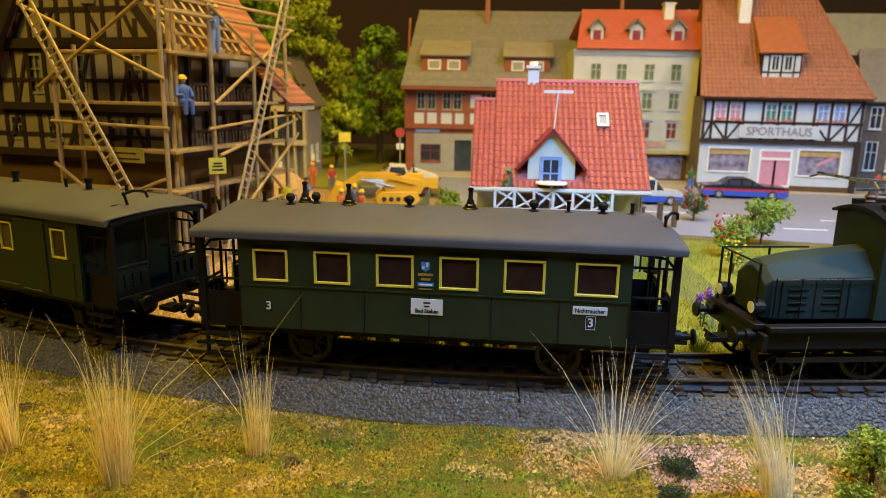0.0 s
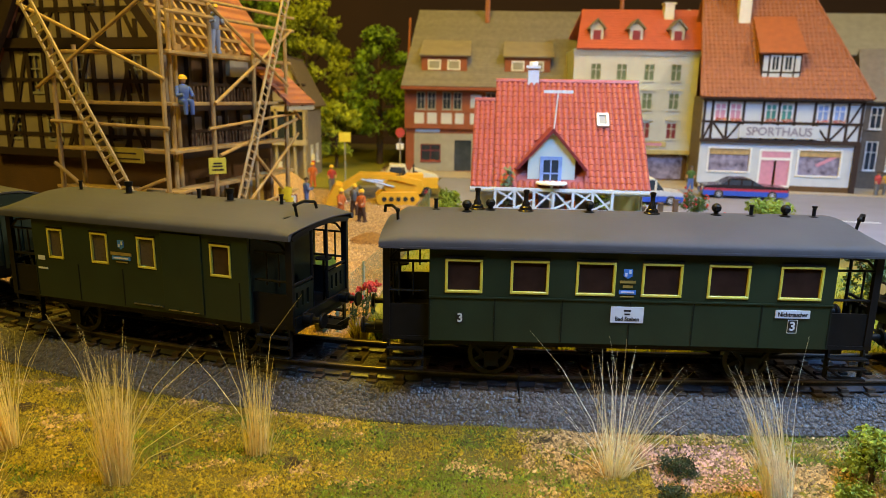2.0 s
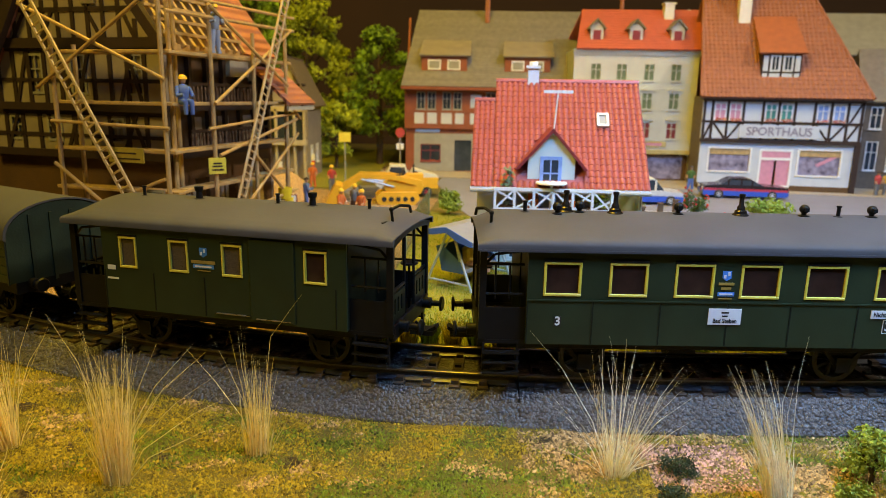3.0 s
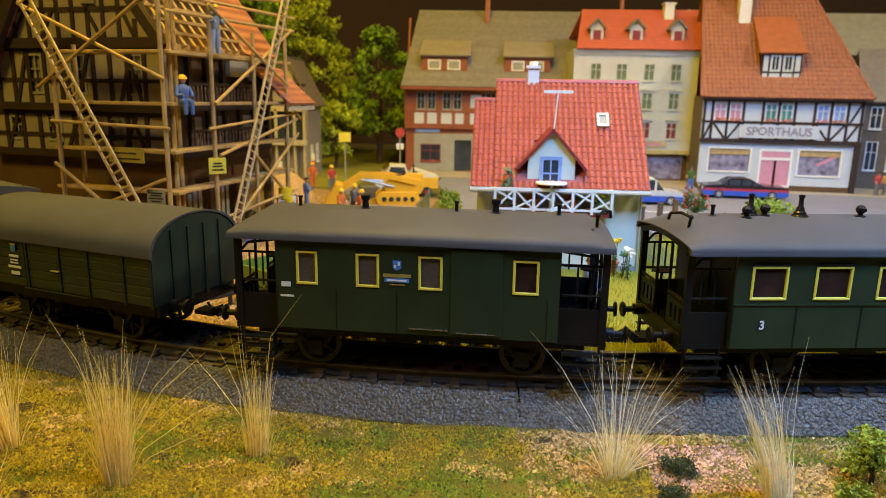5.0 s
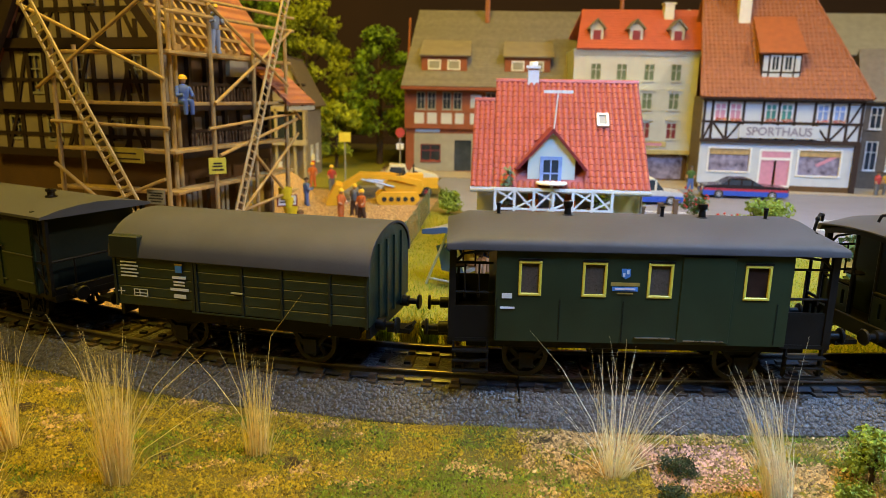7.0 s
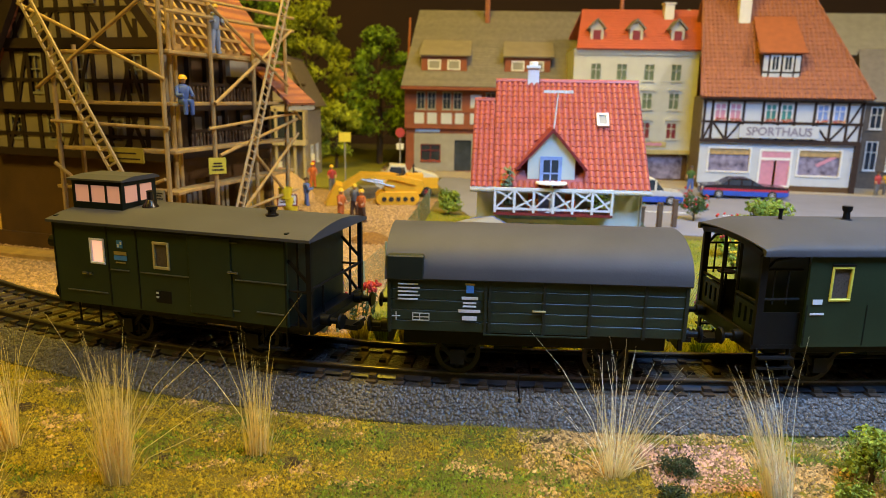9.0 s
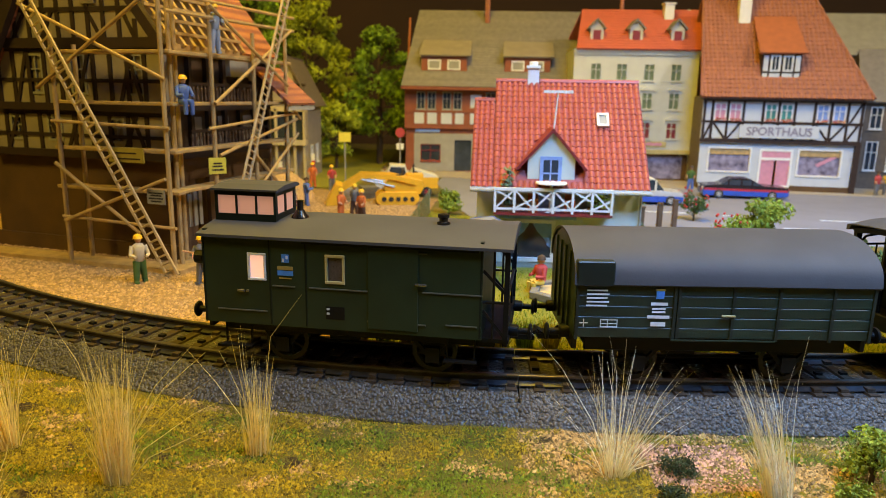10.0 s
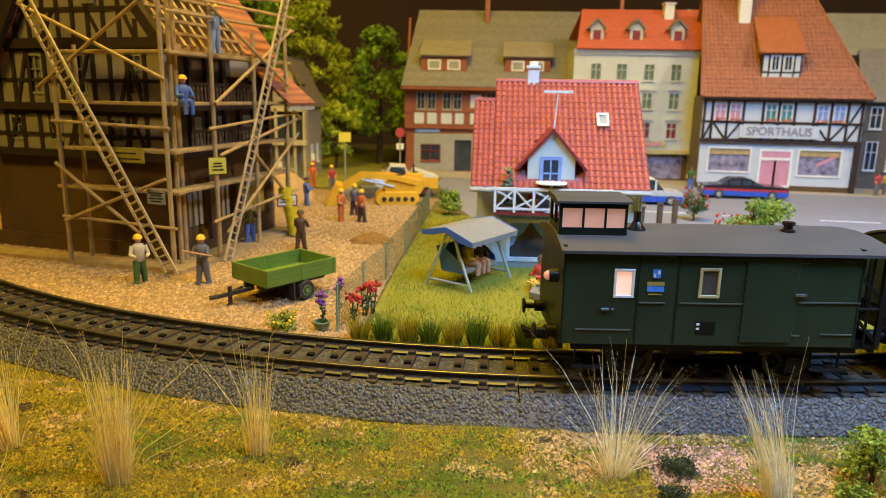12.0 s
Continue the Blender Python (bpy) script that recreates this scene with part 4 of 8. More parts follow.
quad_sheet("yard", arc_pts(-420, -48, -13.4) + [(-21, 262), (-9, 420), (-4, 470), (-120, 520), (-330, 520)], -3.6, 0.5, M_GRAVEL, "tan gravel building yard", "yard")
quad_sheet("lawn", arc_pts(-47, 160, -14.4, 16) + [(175, 330), (90, 352), (-8, 418), (-20, 262)], -3.7, 0.4, M_LAWN, "bright green flocked garden lawn", "lawn")
quad_sheet("road", [(20, 385), (150, 352), (300, 318), (480, 260), (520, 430), (330, 522), (196, 545), (-2, 600), (-6, 560), (10, 430)], -3.9, 0.2, M_ASPHALT, "grey paper street with white dashes", "road")
quad_sheet("pavement", [(196, 545), (330, 522), (520, 430), (540, 470), (400, 620), (100, 640), (-60, 660), (-60, 620), (-2, 600)], -3.3, 0.9, M_PAVE, "pale paved strip before the shops", "pavement")
quad_sheet("meadow", [(-330, 522), (-120, 522), (-70, 520), (-62, 640), (-60, 900), (-400, 900)], -3.8, 0.3, M_LAWN, "green flocked meadow behind the yard", "meadow")
marks = thing("road_marking", "white dashed lane lines", "road marking", kind="structure")
for x, y, l, rz in ((193, 420, 34, -9), (248, 408, 34, -9), (300, 396, 34, -9), (206, 380, 24, -8), (352, 384, 34, -9), (140, 432, 34, -9)):
    ob = part("lane_dash", Geo().box(-l / 2, l / 2, -1.1, 1.1, -3.9, -3.75), M_WHITE, marks)
    ob.matrix_basis = at(x, y, 0, rz)


def scatter(name, count, place, sizes, material, label, category, seed, flat=0.7):
    """A litter of small five-faced stones or crumbs."""
    rng = random.Random(seed)
    g = Geo()
    k = 0
    while k < count:
        q = place(rng)
        if q is None:
            continue
        pebble(g, q[0], q[1], q[2], rng.uniform(*sizes), rng)
        k += 1
    return tagged(part(name, g, material), label, category, kind="stuff")


def inside(x, y, poly):
    hit = False
    for (x0, y0), (x1, y1) in zip(poly, poly[1:] + poly[:1]):
        if (y0 > y) != (y1 > y) and x < (x1 - x0) * (y - y0) / (y1 - y0) + x0:
            hit = not hit
    return hit


YARD = arc_pts(-330, -48, -13.6) + [(-21, 262), (-9, 420), (-40, 470), (-120, 480), (-190, 400), (-215, 300)]


def yard_place(rng):
    x, y = rng.uniform(-240, 0), 190 + 280 * rng.random() ** 1.5
    return (x, y, -3.6) if inside(x, y, YARD) else None


scatter("yard_gravel", 26000, yard_place, (0.45, 0.95), M_STONE, "loose tan gravel spread over the yard", "gravel", 11)


def heap(x, y, r, h, seed, stone):
    t = thing("gravel_heap", "small tan gravel heap on the yard", "gravel heap", at(x, y, -3.7), "gravel heaps")
    prof = [(r, 0), (r * 0.8, h * 0.35), (r * 0.5, h * 0.72), (r * 0.2, h * 0.95), (0.1, h)]
    g = Geo().lathe(prof, n=16)
    g.v = [(px * (1 + 0.1 * math.sin(px * 2)), py * 0.8, pz) for px, py, pz in g.v]
    part("heap_core", g, stone, t)
    rng = random.Random(seed)
    g = Geo()
    for _ in range(500):
        a, d = rng.uniform(0, 6.28), math.sqrt(rng.random())
        pebble(g, math.cos(a) * d * r, math.sin(a) * d * r * 0.8, h * (1 - d), rng.uniform(0.5, 0.9), rng)
    part("heap_stones", g, stone, t)["kind"] = "stuff"


M_UMBER = mat("umber_gravel_stone", (0.20, 0.10, 0.025), 0.85, var=0.3, scale=700, bump=0.3, isle=0.45)
heap(-35, 326, 11, 4.6, 3, M_UMBER)
heap(-112, 465, 24, 20, 4, M_STONE)

# ---- shared house pieces ----
M_TIMBER = mat("dark_brown_timber", (0.026, 0.011, 0.006), 0.7, var=0.25, scale=400, bump=0.3)
M_PLASTER = mat("cream_plaster", (0.31, 0.26, 0.20), 0.85, var=0.1, scale=150, bump=0.25)
M_WHITEWALL = mat("white_plaster", (0.50, 0.53, 0.57), 0.8, var=0.06, scale=120, bump=0.15)
M_BROWNWALL = mat("brown_base_wall", (0.10, 0.052, 0.018), 0.85, var=0.2, scale=100, bump=0.4)
M_REDTILE = mat("red_roof_tile", (0.34, 0.085, 0.075), 0.46, var=0.15, scale=300, bump=0.15, obj=0.1, isle=0.05, spec=0.35)
M_BRICKTILE = mat("brick_red_tile", (0.33, 0.125, 0.075), 0.6, var=0.15, scale=260, bump=0.3, bscale=700, obj=0.06, ribs=3.4)
M_ORANGETILE = mat("orange_red_roof", (0.48, 0.115, 0.07), 0.55, var=0.1, scale=200, bump=0.2, obj=0.05)
M_SLATE = mat("grey_brown_slate", (0.18, 0.165, 0.15), 0.7, var=0.15, scale=250, bump=0.4, bscale=800, obj=0.08)
M_CREAM = mat("pale_yellow_facade", (0.52, 0.53, 0.47), 0.75, var=0.06, scale=100, bump=0.1)
M_COTTAGE = mat("cottage_wall", (0.58, 0.60, 0.52), 0.75, var=0.06, scale=100, bump=0.1)
M_REDBROWN = mat("red_brown_wall", (0.24, 0.07, 0.03), 0.75, var=0.15, scale=150, bump=0.3)
M_GREYPLASTER = mat("grey_plaster", (0.30, 0.29, 0.25), 0.8, var=0.1, scale=150, bump=0.2)
M_GLASS = mat("dark_house_glass", (0.035, 0.045, 0.06), 0.1, var=0.3, scale=100, bump=0.0)
M_WINBLUE = mat("blue_window_joinery", (0.22, 0.32, 0.60), 0.5, bump=0.0)
M_GREENSHUT = mat("green_window_blind", (0.13, 0.17, 0.09), 0.6, bump=0.1)
M_CURTAIN = mat("blue_curtain", (0.22, 0.35, 0.68), 0.8, bump=0.2)
M_WHITEP = mat("white_plastic", (0.74, 0.74, 0.72), 0.45, var=0.05, bump=0.05)
M_PINK = mat("pink_door", (0.58, 0.26, 0.34), 0.5, var=0.08, bump=0.05)
M_SHOP = mat("shop_display", (0.10, 0.085, 0.13), 0.3, color2=(0.36, 0.33, 0.46), scale=220, bump=0.0)
M_REDFLOWER = mat("red_flowers", (0.45, 0.035, 0.03), 0.7, var=0.3, scale=900, bump=0.3, isle=0.3)
M_LEAF = mat("leaf_green", (0.045, 0.085, 0.018), 0.75, var=0.3, scale=300, bump=0.3, isle=0.4)
M_LEAFLIGHT = mat("light_leaf_green", (0.19, 0.26, 0.025), 0.75, var=0.3, scale=300, bump=0.3, isle=0.35)
M_BARK = mat("brown_bark", (0.07, 0.045, 0.025), 0.9, var=0.3, scale=400, bump=0.6)


def slab(g, a, b, c, d, th):
    """A sheet through four corners with a thickness downwards along its normal."""
    a, b, c, d = (Vector(q) for q in (a, b, c, d))
    n = (b - a).cross(d - a).normalized()
    if n.z < 0:
        n = -n
    vs = [a, b, c, d] + [q - n * th for q in (a, b, c, d)]
    return g.add(vs, [(0, 1, 2, 3), (7, 6, 5, 4), (0, 4, 5, 1), (1, 5, 6, 2), (2, 6, 7, 3), (3, 7, 4, 0)])


def courses(t, e0, e1, r1, r0, n, material, name="tile_course", th=0.9):
    """Overlapping rows of tiles from the eave e0-e1 up to the ridge r0-r1."""
    e0, e1, r0, r1 = (Vector(q) for q in (e0, e1, r0, r1))
    up = (e1 - e0).cross(r0 - e0).normalized()
    if up.z < 0:
        up = -up
    for k in range(n):
        a, b = k / n, min(1.0, (k + 1.25) / n)
        part(name, slab(Geo(), e0.lerp(r0, a) + up * th, e1.lerp(r1, a) + up * th, e1.lerp(r1, b) + up * th * 0.3, e0.lerp(r0, b) + up * th * 0.3, th), material, t)


def window(t, x0, x1, z0, z1, y, trim, pane=None, cross=True, sill=True, depth=1.2, w=0.8, box=None):
    f = part("window", Geo().casing(x0, x1, z0, z1, y - 0.4, y + depth, w), trim, t)
    part("pane", Geo().box(x0 + w * 0.5, x1 - w * 0.5, y + depth * 0.6, y + depth * 0.8, z0 + w * 0.5, z1 - w * 0.5), pane or M_GLASS, f)
    if cross:
        xm, zm = (x0 + x1) / 2, z0 + (z1 - z0) * 0.62
        part("glazing_bar", Geo().box(xm - 0.3, xm + 0.3, y - 0.2, y + depth * 0.6, z0 + w, z1 - w).box(x0 + w, x1 - w, y - 0.2, y + depth * 0.6, zm - 0.3, zm + 0.3), trim, f)
    if sill:
        part("sill", Geo().box(x0 - 0.6, x1 + 0.6, y - 1.3, y - 0.4, z0 - 0.7, z0), trim, f)
    if box:
        g = Geo()
        rng = random.Random(int(x0 * 10))
        for _ in range(40):
            pebble(g, rng.uniform(x0, x1), y - rng.uniform(0.4, 2.2), z0 - rng.uniform(-1.2, 1.0), 0.8, rng)
        part("flower_box", g, box, f)


def beam(t, x0, z0, x1, z1, y, w=2.4, proud=0.5, material=None):
    part("beam", Geo().bar((x0, y + 0.3 - proud / 2, z0), (x1, y + 0.3 - proud / 2, z1), 0.6 + proud, w) if abs(z1 - z0) < 1e-3 else beam_up(x0, z0, x1, z1, y, w, proud), material or M_TIMBER, t)


def beam_up(x0, z0, x1, z1, y, w, proud):
    d = Vector((x1 - x0, z1 - z0)).normalized()
    n = Vector((-d.y, d.x)) * w / 2
    g = Geo()
    prof = [(x0 + n.x, z0 + n.y), (x0 - n.x, z0 - n.y), (x1 - n.x, z1 - n.y), (x1 + n.x, z1 + n.y)]
    return g.extrude(prof, y - proud, y + 0.6, "y")


def chimney(t, x, y, z0, z1, w, material):
    c = part("chimney", Geo().box(x - w, x + w, y - w, y + w, z0, z1), material, t, bevel=0.2)
    part("chimney_cap", Geo().box(x - w * 1.25, x + w * 1.25, y - w * 1.25, y + w * 1.25, z1, z1 + 1.2), material, c)


# ---- the cottage with the red roof ----
COTTAGE = at(47.2, 279, -4, -4.0)


def cottage():
    t = thing("cottage", "pale cottage with red tiled roof, dormer and white balcony", "house", COTTAGE)
    hw, eave = 33.5, 35.0
    part("front_wall", Geo().holed(-hw, hw, 0, eave, 0, 1.2, [(-20, -1, 3.5, 20.5), (-13, 6, 24, eave)]), M_COTTAGE, t)
    part("side_wall", Geo().extrude([(1.2, 0), (70, 0), (70, eave), (35.5, 78 - 3), (1.2, eave)], hw - 1.2, hw), M_COTTAGE, t)
    part("side_wall", Geo().extrude([(1.2, 0), (70, 0), (70, eave), (35.5, 78 - 13), (1.2, eave)], -hw, -hw + 1.2), M_COTTAGE, t)
    part("back_wall", Geo().box(-hw + 1.2, hw - 1.2, 68.8, 70, 0, eave), M_COTTAGE, t)
    part("plinth", Geo().box(-hw - 0.4, hw + 0.4, -0.5, 0, 0, 2.4), M_GREYPLASTER, t)
    # roofs: run from the eave up to the ridge; a lower bay at one side
    def roof(x0, x1, ye, ze, yr, zr, cols, rows, limit):
        base = part("roof_slope", slab(Geo(), (x0, ye, ze), (x1, ye, ze), (x1, yr, zr), (x0, yr, zr), 1.0), M_REDTILE, t)
        part("roof_slope", slab(Geo(), (x1, 2 * yr - ye, ze), (x0, 2 * yr - ye, ze), (x0, yr, zr), (x1, yr, zr), 1.0), M_REDTILE, t)
        w = (x1 - x0) / cols
        run, rise = yr - ye, zr - ze
        ln = math.hypot(run, rise)
        h = ln / rows
        g = Geo()
        n = 6
        prof = [(w * (k / n - 0.5), 1.05 * math.sin(math.pi * k / n)) for k in range(n + 1)]
        for v, lift in ((0, 0.32), (h * 1.12, 0.0)):
            g.v += [(a, v, b + lift) for a, b in prof]
        m = n + 1
        g.f = [(k, k + 1, m + k + 1, m + k) for k in range(n)]
        g.v += [(a, 0, b + 0.32 - 0.5) for a, b in prof]
        g.f += [(k, 2 * m + k, 2 * m + k + 1, k + 1) for k in range(n)]
        tilt = math.degrees(math.atan2(rise, run))
        me = None
        rest = Geo()
        count = 0
        for r in range(rows):
            for c in range(cols):
                u = r * h / ln
                x, y, z = x0 + (c + 0.5) * w, ye + run * u, ze + rise * u
                if DORMER[0] < x < DORMER[1] and z < 57 - abs(x + 3.5) * 1.25 and z > ze + 2 and limit:
                    continue
                if count < limit:
                    if me is None:
                        ob = part("tile", g, M_REDTILE, base)
                        me = ob.data
                    else:
                        ob = new("tile", me)
                        ob.parent = base
                    ob.matrix_basis = at(x, y, z, 0, tilt)
                    count += 1
                else:
                    q = pose(x, y, z, tilt)
                    rest.add([q @ Vector(p) for p in g.v], g.f)
        if rest.v:
            part("roof_tiles", rest, M_REDTILE, base)["kind"] = "stuff"
        part("ridge", Geo().rod((x0, yr, zr + 0.4), (x1, yr, zr + 0.4), 1.3, n=8), M_REDTILE, t, smooth=True)
    roof(-27, 36.2, -6, 34.6, 35, 77.2, 26, 19, 260)
    roof(-36.2, -27.2, -6, 34.6, 27, 68.6, 4, 17, 40)
    part("eave_board", Geo().box(-36.2, 36.2, -6.6, -6.0, 33.2, 35.0), M_WHITEP, t)
    part("gutter", Geo().rod((-36.2, -7.0, 33.6), (36.2, -7.0, 33.6), 0.7), M_GREYPLASTER, t)
    part("down_pipe", Geo().rod((33.8, -0.8, 0), (33.8, -0.8, 33), 0.5), M_GREYPLASTER, t)
    # dormer with the balcony door
    d = part("dormer", Geo().extrude([(-13, 24), (6, 24), (6, 47), (-3.5, 57), (-13, 47)], -2.5, 14, "y"), M_COTTAGE, t, "pale dormer gable")
    for sg in (-1, 1):
        part("dormer_roof", slab(Geo(), (-3.5, -4.2, 58.8), (-3.5 + sg * 14.5, -4.2, 42.5), (-3.5 + sg * 14.5, 18, 42.5), (-3.5, 30, 58.8), 1.1), M_DARKRED, d)
    door = part("balcony_door", Geo().casing(-8.2, 0.6, 25.5, 47.5, -3.2, -2.4, 1.4), M_WINBLUE, d, "blue glazed balcony door")
    part("pane", Geo().box(-7, -0.6, -2.9, -2.6, 34, 46.4), M_GLASS, door)
    part("door_panel", Geo().box(-7, -0.6, -2.9, -2.5, 26.6, 34), M_WINBLUE, door)
    part("glazing_bar", Geo().box(-4.1, -3.5, -3.1, -2.9, 34, 46.4).box(-7, -0.6, -3.1, -2.9, 40.4, 41), M_WINBLUE, door)
    # balcony
    b = part("balcony_floor", Geo().box(-26.5, 21, -10, 0, 24.2, 25.2), M_DARKRED, t, "red-edged balcony slab")
    part("balcony_rail", Geo().box(-26.5, 21, -10.3, -9.3, 34.2, 35.4).box(-26.5, 21, -10.1, -9.5, 26.4, 27.2), M_WHITEP, b)
    for k in range(7):
        x = -26 + k * 7.75
        part("rail_post", Geo().box(x - 0.5, x + 0.5, -10.2, -9.4, 25.2, 34.2), M_WHITEP, b)
    for k in range(6):
        x = -26 + k * 7.75
        for j in range(2):
            a, c = (x + 0.6, 27.3), (x + 7.1, 34)
            if (k + j) % 2:
                a, c = (x + 0.6, 34), (x + 7.1, 27.3)
            part("rail_brace", Geo().bar((a[0], -9.8, a[1]), (c[0], -9.8 + 0.1 * j, c[1] - (3.3 if j else 0) * (1 if c[1] > 30 else -1)), 0.5, 0.7), M_WHITEP, b)
    for x in (-26, 20.5):
        part("rail_side", Geo().box(x - 0.4, x + 0.4, -9.3, 0, 34.2, 35.2).box(x - 0.3, x + 0.3, -9.3, 0, 26.4, 27.2), M_WHITEP, b)
    # garden window with curtains
    w = part("window", Geo().casing(-20.6, -0.4, 3.0, 21, -0.7, 1.2, 1.5), M_WHITEP, t, "wide white-framed garden window")
    part("pane", Geo().box(-19.5, -1.5, 0.8, 1.0, 4.2, 19.8), M_GLASS, w)
    for sg, x in ((1, -19.2), (-1, -1.8)):
        prof = [(x, 19.6), (x + sg * 8.2, 19.6), (x + sg * 6.0, 15.8), (x + sg * 2.8, 12.6), (x + sg * 1.6, 9.8), (x, 8.8)]
        part("curtain", Geo().extrude(prof, 0.3, 0.7, "y"), M_CURTAIN, w)
    part("awning_board", Geo().box(-24, 8, -1.2, 0, 21.4, 22.6), M_CURTAIN, t)
    # details on the roof
    s = part("skylight", Geo().casing(16.4, 21.4, 0, 7.0, -0.6, 0.8, 0.9), M_WHITEP, t)
    s.matrix_basis = at(0, 15.2, 59.2, 0, -42)
    part("pane", Geo().box(17.0, 20.8, 0.1, 0.4, 0.6, 6.4), M_GREYPLASTER, s)
    chimney(t, -10.5, 36, 72, 83.4, 2.5, M_WHITEP)
    part("chimney_pot", Geo().lathe([(1.9, 84.6), (1.9, 86.0), (1.5, 86.4)], (-10.5, 36, 0), 10), M_WHITEP, t)
    part("aerial", Geo().rod((-2.5, 10, 54), (-1.2, 10, 73), 0.35, n=6).box(-7.2, 5.0, 9.4, 10.6, 72.6, 73.8), M_WHITEP, t, "white roof aerial")
    # what stands on the balcony
    tb = thing("balcony_table", "small round white table on the balcony", "table", COTTAGE @ at(-3.5, -6.4, 25.2))
    part("tabletop", Geo().lathe([(6.2, 11.6), (6.4, 11.9), (6.2, 12.4)], n=24), M_WHITEP, tb)
    part("table_leg", Geo().lathe([(2.4, 0), (0.6, 0.8), (0.6, 11.6)], n=10), M_WHITEP, tb)
    for dx in (-7, 8):
        ch = thing("balcony_chair", "small orange-brown chair on the balcony", "chair", COTTAGE @ at(-3.5 + dx, -5.0, 25.2), "balcony chairs")
        part("seat", Geo().box(-2, 2, -2, 2, 4.2, 5.0), M_ORANGE, ch)
        part("backrest", Geo().box(-2, 2, 1.6, 2, 5, 9), M_ORANGE, ch)
        for x, y in ((-1.7, -1.7), (1.7, -1.7), (-1.7, 1.7), (1.7, 1.7)):
            part("leg", Geo().rod((x, y, 0), (x, y, 4.2), 0.3, n=5), M_ORANGE, ch)


DORMER = (-16.5, 9.5)
M_DARKRED = mat("dark_red_trim", (0.20, 0.025, 0.025), 0.5, var=0.12, bump=0.1)
M_ORANGE = mat("orange_cloth", (0.55, 0.14, 0.03), 0.7, var=0.1, bump=0.1)
cottage()


def balcony_plant(lx, r, z, seed, leaf):
    t = thing("potted_plant", "bushy green plant in a balcony trough", "plant", COTTAGE @ at(lx, -6.5, 25.2), "balcony plants")
    part("trough", Geo().box(-4, 4, -1.4, 1.4, 0, 2.6), M_BROWNWALL, t)
    rng = random.Random(seed)
    g = Geo()
    for _ in range(90):
        a, h = rng.uniform(0, 6.28), rng.uniform(0, z)
        pebble(g, rng.gauss(0, r * 0.5), rng.gauss(0, r * 0.2), 2.6 + h, 1.1, rng)
    part("foliage", g, leaf, t)


balcony_plant(15.5, 4.0, 7, 1, M_LEAFLIGHT)
balcony_plant(-21.0, 2.0, 15, 2, M_GREENSHUT)


